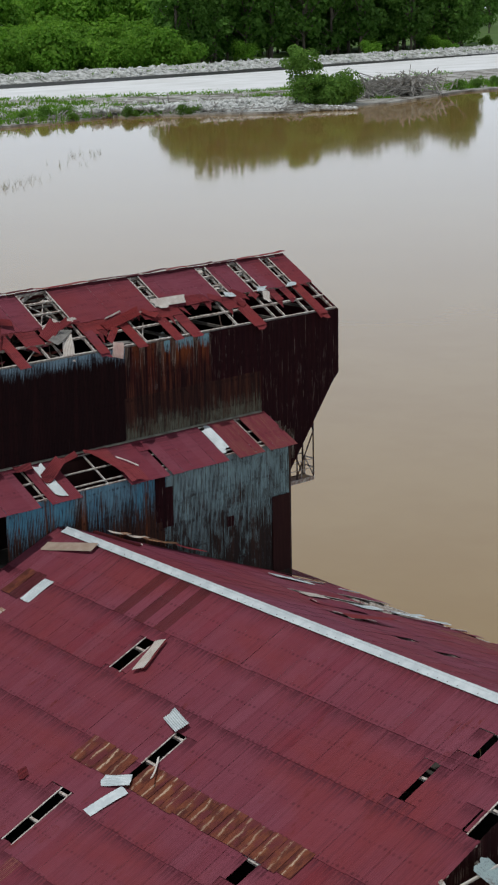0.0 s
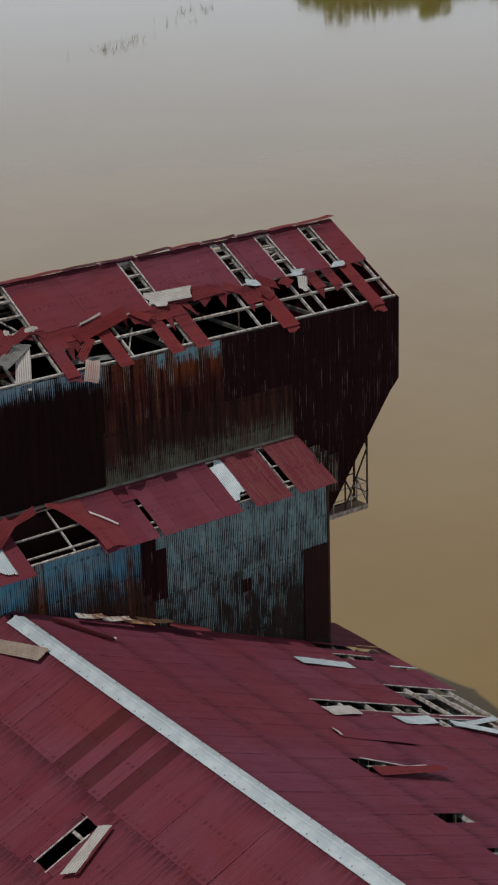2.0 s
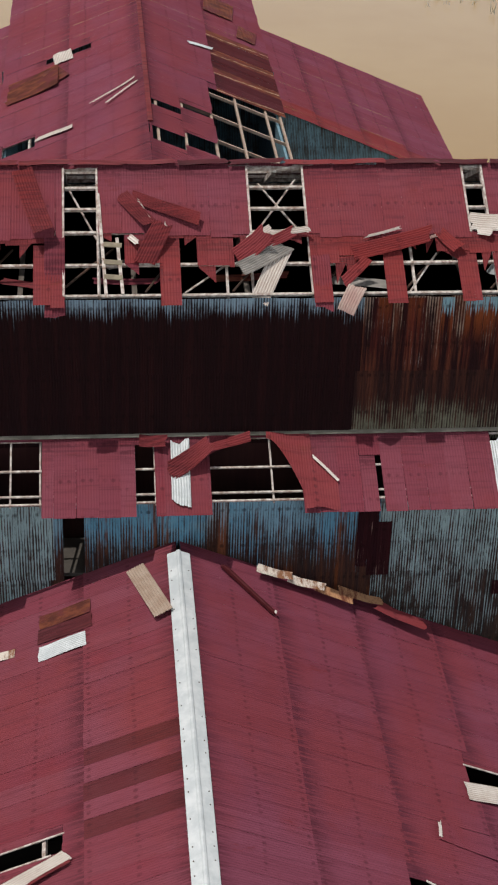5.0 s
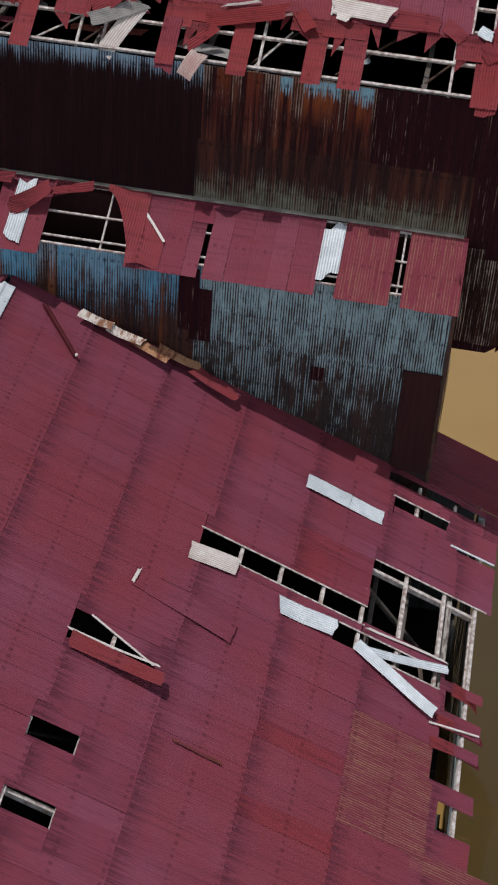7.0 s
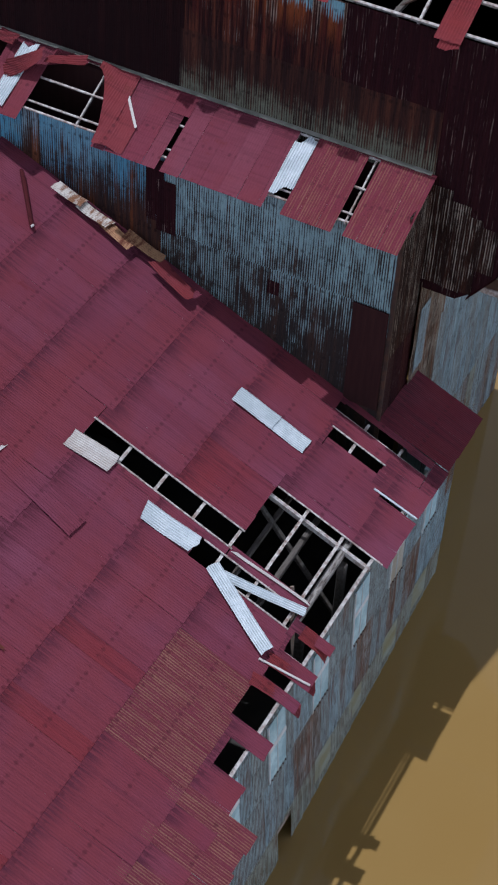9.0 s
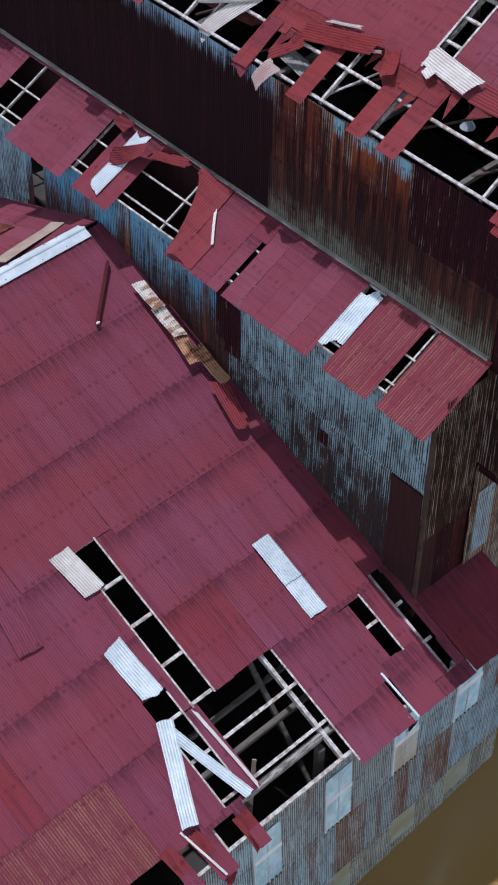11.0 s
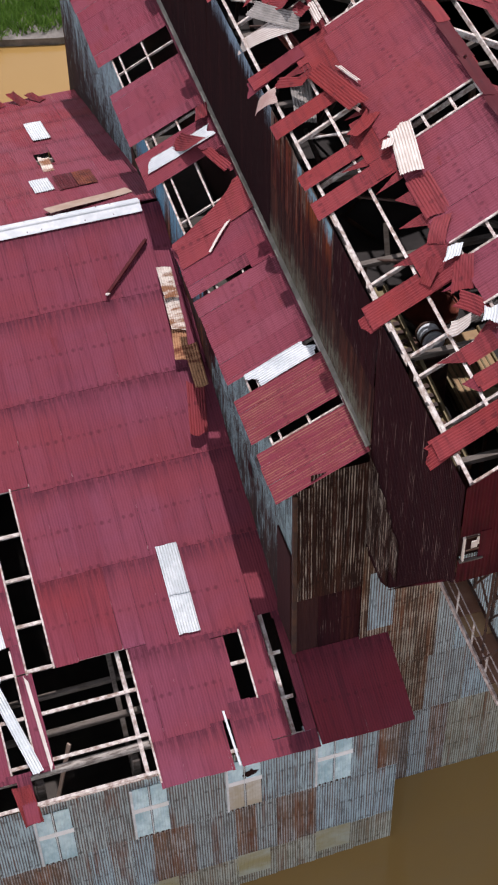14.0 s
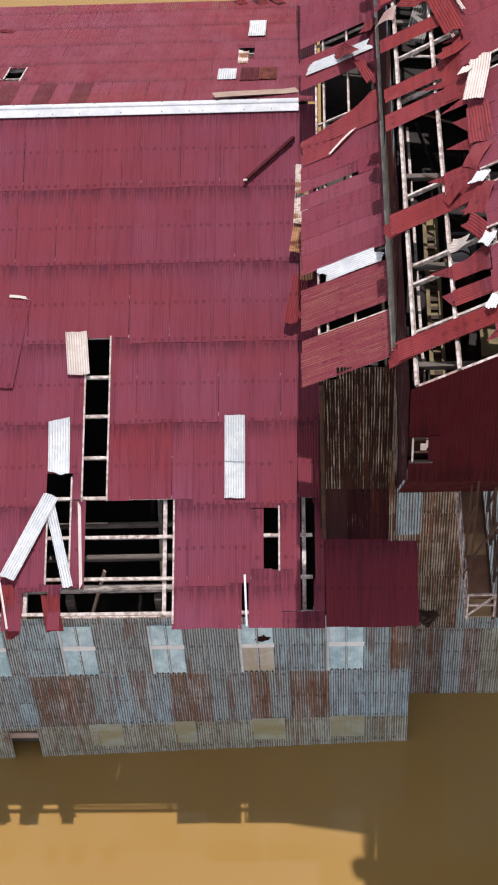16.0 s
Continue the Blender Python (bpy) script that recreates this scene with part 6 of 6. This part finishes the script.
# ---- plants ----
def foliage(name, a, b):
    k = Mat(name, 0.65, 0.0, 0.25)
    isl = k.geo.outputs["Random Per Island"]
    col = k.mix(k.ramp(isl, 0, 1), a, b)
    col = k.mix(k.ramp(k.info.outputs["Random"], 0, 1, 0, 0.45), col, tuple(v * 0.6 for v in a))
    k.done(col)
    # light passing through the leaves
    tr = k.n.new("ShaderNodeBsdfTranslucent")
    k.l.new(col, tr.inputs[0])
    mx = k.n.new("ShaderNodeMixShader")
    mx.inputs[0].default_value = 0.5
    k.l.new(k.b.outputs[0], mx.inputs[1])
    k.l.new(tr.outputs[0], mx.inputs[2])
    k.l.new(mx.outputs[0], k.n["Material Output"].inputs[0])
    return k.m


M_LEAF = foliage("bright_shrub_leaves", (0.14, 0.32, 0.025), (0.27, 0.48, 0.05))
M_LEAFB = foliage("olive_bush_leaves", (0.13, 0.26, 0.04), (0.22, 0.38, 0.065))
M_LEAFD = foliage("dark_tree_leaves", (0.085, 0.20, 0.026), (0.16, 0.31, 0.048))
M_BARK = simple("grey_brown_bark", (0.10, 0.08, 0.06), (0.17, 0.14, 0.11), (1, 1, 0.3), 0.9)


def crown_mesh(name, blobs, leaf, count, seed, material):
    """Small leaf clumps scattered through the shells of several blobs."""
    rng = random.Random(seed)
    vs, fs = [], []
    for (cx, cy, cz, rx, ry, rz) in blobs:
        for _ in range(count):
            d = Vector((rng.gauss(0, 1), rng.gauss(0, 1), rng.gauss(0, 1) + 0.25)).normalized()
            r = rng.uniform(0.62, 1.08)
            c = Vector((cx + d.x * rx * r, cy + d.y * ry * r, cz + d.z * rz * r))
            s = leaf * rng.uniform(0.5, 1.3)
            n = (d + Vector((rng.uniform(-.8, .8), rng.uniform(-.8, .8), rng.uniform(-.3, .9)))).normalized()
            t = n.orthogonal().normalized()
            t = (Matrix.Rotation(rng.uniform(0, 6.28), 3, n) @ t)
            w = n.cross(t)
            i = len(vs)
            for a, b, h in ((-1, -0.55, -0.2), (0.1, -0.9, 0.1), (1, 0.1, -0.25), (0.2, 0.85, 0.12), (-0.8, 0.6, -0.1)):
                vs.append(c + t * a * s + w * b * s + n * h * s)
            fs.append((i, i + 1, i + 2))
            fs.append((i, i + 2, i + 3))
            fs.append((i, i + 3, i + 4))
    me = bpy.data.meshes.new(name)
    me.from_pydata(vs, [], fs)
    me.materials.append(material)
    return me


def make_tree(height, spread, seed, material, leaf, count, low=0.45, label="", category="tree", group="", nb=9):
    rng = random.Random(seed)
    t = thing("tree" if height > 9 else "shrub", label, category, group=group)
    bm = bmesh.new()
    for k in range(5):
        z0, z1 = height * 0.75 * k / 5, height * 0.75 * (k + 1) / 5
        r0, r1 = [max(0.05, height * 0.018 * (1 - 0.8 * z / height)) for z in (z0, z1)]
        bmesh.ops.create_cone(bm, cap_ends=False, segments=7, radius1=r0, radius2=r1, depth=z1 - z0, matrix=Matrix.Translation((0, 0, (z0 + z1) / 2)))
    blobs = []
    for k in range(nb):
        a, q = rng.uniform(0, 6.28), rng.uniform(0.15, 0.75)
        z = height * rng.uniform(low, 0.88)
        x, y = math.cos(a) * spread * q, math.sin(a) * spread * q
        r = spread * rng.uniform(0.3, 0.52)
        blobs.append((x, y, z, r, r, r * rng.uniform(0.6, 0.95)))
        beam(bm, (0, 0, z * 0.6), (x, y, z), height * 0.008)
    part("trunk", bm, M_BARK, t)
    ob = new("crown", crown_mesh("crown", blobs, leaf, count, seed, material))
    ob.parent = t
    return t


protos = [make_tree(38, 11, 400 + i, M_LEAFD, 0.75, 110, 0.14, "tall dark green riverside forest tree", group="forest trees", nb=20) for i in range(4)]
shrubs = [make_tree(8.5, 7.5, 420 + i, M_LEAF, 0.36, 210, 0.15, "rounded bright green overgrown shrub", "shrub", "bank shrubs", nb=10) for i in range(4)]
rt = random.Random(95)
k = 0
for i in range(78):
    x = 600 + rt.uniform(0, 90)
    t = rt.uniform(0.0, 1.0)
    y = 37.5 - (x + 55.8) * (0.79 + t * 0.32)
    m = Matrix.Translation((x, y, 0.9)) @ Matrix.Rotation(rt.uniform(0, 6.28), 4, "Z")
    s = rt.uniform(0.95, 1.55)
    o = copy_thing(protos[i % 4], m) if i >= 4 else protos[i]
    o.matrix_basis = m @ Matrix.Scale(s, 4)
for i, q in enumerate((0.985, 1.0, 1.02, 1.035, 1.05, 1.065, 1.08, 1.095)):
    x = 606 + 37 * i % 50
    m = Matrix.Translation((x, 37.5 - (x + 55.8) * q, 0.9)) @ Matrix.Rotation(i * 1.7, 4, "Z")
    o = copy_thing(protos[i % 4], m)
    o.matrix_basis = m @ Matrix.Scale(1.42 - 0.04 * (i % 3), 4)
for i in range(90):
    x = 820 + rt.uniform(0, 160)
    y = 37.5 - (x + 55.8) * (0.5 + rt.uniform(0, 0.75))
    m = Matrix.Translation((x, y, 0.9)) @ Matrix.Rotation(rt.uniform(0, 6.28), 4, "Z")
    left = (37.5 - y) / (x + 55.8) < 0.765
    o = copy_thing((shrubs if left else protos)[i % 4], m)
    o.matrix_basis = m @ Matrix.Scale(rt.uniform(2.6, 4.2) if left else rt.uniform(0.7, 1.1), 4)
for i in range(180):
    x = 578 + rt.uniform(0, 1) ** 2.2 * 700
    y = 37.5 - (x + 55.8) * rt.uniform(0.58, 0.80 if i < 135 else 1.25)
    m = Matrix.Translation((x, y, 1.0)) @ Matrix.Rotation(rt.uniform(0, 6.28), 4, "Z")
    s = rt.uniform(1.0, 2.3) * (1.0 if i < 135 else 0.5)
    o = copy_thing(shrubs[i % 4], m) if i >= 4 else shrubs[i]
    o.matrix_basis = m @ Matrix.Scale(s, 4)
tall_bush = make_tree(19.5, 6.8, 440, M_LEAFB, 0.30, 420, 0.14, "tall narrow light green bush at the far waterline", "tree", "", nb=18)
bank_shrubs = [make_tree(6.0, 6.5, 480 + i, M_LEAFB, 0.30, 240, 0.12, "olive green shrub at the far waterline", "shrub", "waterline shrubs", nb=10) for i in range(2)]
k = 0
tall_bush.matrix_basis = Matrix.Translation((334, -322, 0.4))
for x, y, s in ((332, -330, 1.2), (334, -337, 1.35), (340, -344, 1.2), (336, -333, 1.3), (352, -412, 0.5), (354, -424, 0.55), (356, -436, 0.5), (330, -326, 0.8), (345, -262, 0.4), (350, -245, 0.35), (352, -236, 0.3), (356, -232, 0.45), (358, -241, 0.5), (360, -250, 0.45), (356, -222, 0.4), (340, -283, 0.35), (338, -277, 0.4), (350, -270, 0.4)):
    m = Matrix.Translation((x, y, 0.4)) @ Matrix.Rotation(rt.uniform(0, 6.28), 4, "Z")
    o = copy_thing(bank_shrubs[k % 2], m) if k > 1 else bank_shrubs[k]
    o.matrix_basis = m @ Matrix.Diagonal((s, s, s * 1.25, 1))
    k += 1


def tufts(name, spots, size, material, label, seed, per=6):
    """Many blades as one body of growth."""
    rng = random.Random(seed)
    vs, fs = [], []
    for x, y, z, h in spots:
        for _ in range(per):
            a, l = rng.uniform(0, 6.28), h * rng.uniform(0.6, 1.2)
            bx, by = x + rng.uniform(-1, 1) * size * 2, y + rng.uniform(-1, 1) * size * 2
            dx, dy = math.cos(a) * size * 0.25, math.sin(a) * size * 0.25
            i = len(vs)
            vs += [(bx - dx, by - dy, z), (bx + dx, by + dy, z), (bx + rng.uniform(-.6, .6) * h, by + rng.uniform(-.6, .6) * h, z + l)]
            fs.append((i, i + 1, i + 2))
    me = bpy.data.meshes.new(name)
    me.from_pydata(vs, [], fs)
    me.materials.append(material)
    return tagged(new(name, me), label, "grass", kind="stuff")


sp = []
for c in range(46):
    t = rt.uniform(0, 1)
    cx, cy, big = 352 + rt.uniform(0, 1) ** 1.5 * 70, -195 - t * 95, rt.uniform(1.5, 7)
    for i in range(26):
        sp.append((cx + rt.gauss(0, big), cy + rt.gauss(0, big), 0.4, rt.uniform(0.8, 2.8) * (1.3 - t * 0.7)))
for c in range(40):
    cx, cy, big = 340 + rt.uniform(0, 45), -270 - rt.uniform(0, 130), rt.uniform(1, 5)
    for i in range(18):
        sp.append((cx + abs(rt.gauss(0, big)), cy + rt.gauss(0, big), 0.4, rt.uniform(0.5, 1.6)))
for i in range(300):
    sp.append((352 + rt.uniform(0, 30), -400 - rt.uniform(0, 80), 0.4, rt.uniform(1.0, 2.4)))
edge = [(445, -150), (452, -270), (430, -310), (412, -345), (405, -385), (418, -430), (440, -500)]
for i in range(520):
    k0 = rt.randrange(6)
    q = rt.random()
    ex, ey = [edge[k0][j] + (edge[k0 + 1][j] - edge[k0][j]) * q for j in (0, 1)]
    sp.append((ex + rt.gauss(0, 5), ey + rt.gauss(0, 3), 0.7, rt.uniform(0.3, 1.2)))
for i in range(420):
    y = -120 - rt.uniform(0, 560)
    cx = 541 + max(0.0, (-y - 330)) ** 1.25 * 0.022
    sp.append((cx + rt.uniform(-9, 12), y, 2.4, rt.uniform(0.6, 1.6)))
tufts("bank_grass", sp, 0.9, M_LEAF, "tall green grass along the far waterline", 5)
# driftwood heap
vs = random.Random(97)
bm = bmesh.new()
for i in range(190):
    a = Vector((345 + vs.uniform(-5, 8), -375 + vs.gauss(0, 9), vs.uniform(0.5, 8.0) * (1 - 0.5 * vs.random())))
    d = Vector((vs.uniform(-1, 1), vs.uniform(-1, 1), vs.uniform(-0.5, 0.5))).normalized() * vs.uniform(2, 6)
    beam(bm, a - d, a + d, vs.uniform(0.12, 0.4))
for i in range(160):
    a = Vector((352 + vs.uniform(-4, 10), -290 + vs.uniform(-45, 25), vs.uniform(0.5, 2.2)))
    d = Vector((vs.uniform(-1, 1), vs.uniform(-1, 1), vs.uniform(-0.4, 0.4))).normalized() * vs.uniform(1.5, 4.5)
    beam(bm, a - d, a + d, vs.uniform(0.12, 0.35))
for i in range(240):
    y = -225 - vs.uniform(0, 95)
    x = (350 if y > -262 else 350 - (-262 - y) * 0.62) + abs(vs.gauss(0, 7))
    a = Vector((x, y, vs.uniform(0.5, 1.5)))
    d = Vector((vs.uniform(-0.6, 0.6), vs.uniform(-1, 1), vs.uniform(-0.25, 0.25))).normalized() * vs.uniform(1.0, 4.0)
    beam(bm, a - d, a + d, vs.uniform(0.1, 0.32))
for i in range(150):
    a = Vector((346 + vs.uniform(-5, 6), -380 + vs.gauss(0, 12), vs.uniform(0.5, 6.0)))
    d = Vector((vs.uniform(-1, 1), vs.uniform(-1, 1), vs.uniform(-0.5, 0.5))).normalized() * vs.uniform(2, 7)
    beam(bm, a - d, a + d, vs.uniform(0.15, 0.5))
M_DRIFT = simple("bleached_driftwood", (0.26, 0.24, 0.21), (0.48, 0.46, 0.42), (0.5, 0.5, 0.5), 0.9)
tagged(mesh_obj("driftwood", bm, M_DRIFT), "heap of bleached driftwood on the far waterline", "driftwood", kind="stuff")

# broken rock tipped along the far waterline
vs_, fs_ = [], []
for i in range(2600):
    y = -255 - vs.uniform(0, 70)
    x = 352 - max(0.0, -262 - y) * 0.60 + abs(vs.gauss(0, 24))
    h = 0.5 + 2.0 * max(0.0, 1.0 - abs(x - 345 - vs.uniform(0, 8)) / 14)
    m = Matrix.Translation((x, y, h)) @ Matrix.Rotation(vs.uniform(0, 6.28), 4, "Z") @ Matrix.Diagonal((vs.uniform(0.3, 1.1), vs.uniform(0.3, 1.1), vs.uniform(0.3, 0.9), 1))
    o = len(vs_)
    vs_ += [m @ v for v in bv]
    fs_ += [tuple(o + j for j in f) for f in bf]
me = bpy.data.meshes.new("waterline_rocks")
me.from_pydata(vs_, [], fs_)
me.materials.append(M_STONE)
tagged(new("waterline_rocks", me), "pale and dark broken rock along the far waterline", "rubble", kind="stuff")

# ---- wooded spit with the rusty pontoon ----
sheet_of("spit", [(170, -44.5), (162, -52), (156.3, -56.3), (158.2, -64), (162.6, -73), (168, -80.5), (175.5, -86), (183, -88.6), (190, -87.5), (196, -80), (201, -60), (206, -38), (190, -34)], 0.5, M_SOIL, "dark soil rim of a low overgrown spit", "bank")
sheet_of("pebble_shore", [(168.2, -80.4), (175.5, -85.7), (183, -88.3), (189.6, -87.2), (186, -84.5), (178, -84), (172, -81)], 0.62, M_RUBBLE, "white pebbly tip of the spit", "shore")
iso = random.Random(99)
sheet_of("spit_meadow", [(172, -46.5), (164, -53), (158.4, -57), (160, -63.5), (164.3, -72), (169, -78.5), (174.5, -82.5), (180, -83.5), (190, -81), (194, -76), (198, -60), (203, -41), (190, -37)], 0.85, M_GRASS, "rough green top of the muddy spit", "meadow")
for i in range(26):
    t = iso.random()
    x, y = 162 + 9 * t + iso.uniform(0, 24), -53 - 26 * t + iso.uniform(-3, 3)
    s = iso.uniform(0.45, 0.85)
    m = Matrix.Translation((x, y, 0.3)) @ Matrix.Rotation(iso.uniform(0, 6.28), 4, "Z")
    o = copy_thing(shrubs[i % 4], m)
    o.matrix_basis = m @ Matrix.Diagonal((s, s, s * iso.uniform(1.0, 1.7), 1))
for i in range(30):
    t = i / 29
    x, y = 162 + 12 * t + iso.uniform(-1.5, 1.5), -55 - 26 * t + iso.uniform(-1.5, 1.5)
    s = iso.uniform(0.25, 0.5) * (1.2 - 0.5 * t)
    m = Matrix.Translation((x, y, 0.3)) @ Matrix.Rotation(iso.uniform(0, 6.28), 4, "Z")
    o = copy_thing(shrubs[i % 4], m)
    o.matrix_basis = m @ Matrix.Diagonal((s, s, s * iso.uniform(0.8, 1.2), 1))
for i, (x, y, s) in enumerate(((166, -54, 0.36), (169, -63, 0.38), (174, -58, 0.42), (170, -52, 0.42), (166, -60, 0.40), (178, -64, 0.44), (174, -45, 0.36), (184, -50, 0.42), (172, -72, 0.30))):
    m = Matrix.Translation((x, y, 0.3)) @ Matrix.Rotation(i * 1.3, 4, "Z")
    o = copy_thing(protos[i % 4], m)
    o.matrix_basis = m @ Matrix.Scale(s, 4)
dark_shrubs = [make_tree(6.0, 6.5, 460 + i, M_LEAFD, 0.34, 170, 0.12, "dark overhanging shrub at the spit's waterline", "shrub", "spit shrubs", nb=9) for i in range(2)]
for i in range(34):
    t = i / 33
    p = Vector((160.2, -55.5, 0)).lerp(Vector((172.0, -80.0, 0)), t)
    s = iso.uniform(0.3, 0.62) * (1.1 - 0.4 * t)
    m = Matrix.Translation((p.x + iso.uniform(-1.2, 1.4), p.y + iso.uniform(-0.8, 0.8), 0.0)) @ Matrix.Rotation(iso.uniform(0, 6.28), 4, "Z")
    o = copy_thing(dark_shrubs[i % 2], m) if i >= 2 else dark_shrubs[i]
    o.matrix_basis = m @ Matrix.Diagonal((s, s, s * 0.7, 1))
for i in range(36):
    x, y = 163 + iso.uniform(0, 22), -48 - iso.uniform(0, 22)
    s = iso.uniform(0.4, 0.75)
    m = Matrix.Translation((x, y, 0.3)) @ Matrix.Rotation(iso.uniform(0, 6.28), 4, "Z")
    o = copy_thing(dark_shrubs[i % 4 // 2] if i % 2 else shrubs[i % 4], m)
    o.matrix_basis = m @ Matrix.Diagonal((s, s, s * iso.uniform(0.9, 1.4), 1))
tufts("spit_grass", [(160 + 15 * t + iso.uniform(0, 9), -57 - 25 * t, 0.6, iso.uniform(0.4, 1.2)) for t in [iso.random() for i in range(700)]] + [(166 + 12 * t + iso.uniform(0, 16), -58 - 24 * t, 0.8, iso.uniform(0.5, 1.5)) for t in [iso.random() for i in range(600)]], 0.5, M_LEAF, "green grass on the muddy spit", 6)
bm = bmesh.new()
for i in range(210):
    t = iso.random()
    p = Vector((156.3, -56.3, 0)).lerp(Vector((168, -80.5, 0)), t) if t < 0.75 else Vector((168, -80.5, 0)).lerp(Vector((183, -88.5, 0)), (t - 0.75) * 4)
    bmesh.ops.create_icosphere(bm, subdivisions=1, radius=1.0, matrix=Matrix.Translation((p.x + iso.uniform(0, 1.5), p.y + iso.uniform(-0.5, 0.5), 0.3)) @ Matrix.Rotation(iso.uniform(0, 6), 4, "Z") @ Matrix.Diagonal((iso.uniform(0.25, 0.9), iso.uniform(0.3, 0.7), iso.uniform(0.2, 0.5), 1)))
tagged(mesh_obj("shore_stones", bm, M_RUBBLE), "grey and white stones along the spit's waterline", "stones", kind="stuff")
pontoon = thing("pontoon", "rust-brown flat steel pontoon afloat by the spit", "pontoon")
M_PONT = simple("orange_brown_rust_deck", (0.22, 0.085, 0.04), (0.30, 0.13, 0.06), (0.4, 0.4, 0.4), 0.8)
pa = math.atan2(-54.04 + 46.99, 161.25 - 143.63)
for nm, zz, hh, mm, w in (("hull", 0.1, 0.9, M_STEEL, 1.0), ("deck", 0.62, 0.14, M_PONT, 0.985)):
    bm = bmesh.new()
    box(bm, (-9.5 * w, -2.7 * w, zz - hh / 2), (9.5 * w, 2.7 * w, zz + hh / 2), 0.08)
    bmesh.ops.transform(bm, matrix=Matrix.Translation((153.9, -48.4, 0)) @ Matrix.Rotation(pa, 4, "Z"), verts=bm.verts[:])
    part(nm, bm, mm, pontoon)
wr = random.Random(101)
M_REED = simple("grey_green_reeds", (0.24, 0.26, 0.16), (0.34, 0.34, 0.24), (0.3, 0.3, 0.3), 0.9)
reeds = []
for c in range(70):
    a, b = wr.random(), wr.random()
    cx, cy = (125 - 27 * a + b * (-2 - 8 * (1 - a)), -30 + 6 * a - b * (4 + 14 * abs(a - 0.3)))
    for i in range(wr.randint(2, 9)):
        reeds.append((cx + wr.gauss(0, 2.0), cy + wr.gauss(0, 1.6), 0.0, wr.uniform(0.5, 1.1)))
for c in range(16):
    for i in range(7):
        reeds.append((105 + wr.gauss(0, 3.4), -43.5 + wr.gauss(0, 1.9), 0.0, wr.uniform(0.25, 0.6)))
tufts("water_weeds", reeds + [(a + wr.gauss(0, 1.5), b + wr.gauss(0, 2.5), -0.1, wr.uniform(0.8, 1.8)) for a, b in ((217, -135), (220, -139), (222, -142), (226, -149), (245, -170), (258, -184), (260, -186), (264, -191)) for i in range(7)], 0.11, M_REED, "thin grey-green weeds standing in shallow water", 8, 3)

# ---- near bank behind the hall ----
sheet_of("near_bank", [(-60, 28.0), (-6, 28.4), (-3, 28.9), (-0.5, 28.9), (2.2, 28.2), (6, 27.8), (14, 28.5), (50, 32), (50, 90), (-60, 90)], 0.25, M_MUD, "grey pebbly mud bank behind the hall", "bank")
tufts("near_grass", [(wr.uniform(-0.9, 5.0), 29.0 + wr.uniform(0, 5), 0.22, wr.uniform(0.3, 0.8)) for i in range(700)], 0.14, M_LEAFB, "lush green grass on the near bank", 9, 8)
for i, (x, y, s) in enumerate(((4.5, 32, 0.22), (3.2, 33.5, 0.25), (6.5, 31.5, 0.25))):
    m = Matrix.Translation((x, y, 0.2))
    o = copy_thing(shrubs[i % 4], m)
    o.matrix_basis = m @ Matrix.Scale(s, 4)
# small boat at the bank
boat = thing("rowing_boat", "white-hulled small boat drawn up at the mud bank", "boat")
bm = bmesh.new()
ring = []
for i in range(9):
    t = i / 8
    w = 0.62 * math.sin(math.pi * min(1.0, 0.12 + t * 0.62)) if t < 1 else 0.3
    ring.append([bm.verts.new((-5.0 + dx * w, 26.6 + t * 3.4, 0.1 + z)) for dx, z in ((-1, 0.45), (-0.8, 0.1), (0, 0.0), (0.8, 0.1), (1, 0.45))])
for i in range(8):
    for j in range(4):
        bm.faces.new((ring[i][j], ring[i][j + 1], ring[i + 1][j + 1], ring[i + 1][j]))
bm.faces.new(ring[0])
bm.faces.new(ring[8][::-1])
bmesh.ops.solidify(bm, geom=bm.faces[:], thickness=0.04)
part("hull", bm, M_WHITE, boat)
bm = bmesh.new()
box(bm, (-5.42, 26.9, 0.36), (-4.58, 29.5, 0.40), 0.02)
part("floor_board", bm, M_CREAM, boat)
for y in (27.4, 28.6):
    bm = bmesh.new()
    box(bm, (-5.5, y, 0.46), (-4.5, y + 0.25, 0.50), 0.01)
    part("thwart", bm, M_TIMBER, boat)
bar("mooring_line", (-1.4, 28.9, 0.35), (-2.4, 25.4, 0.02), 0.03, 0.03, M_WHITE, "thin pale mooring line running into the water", "rope")
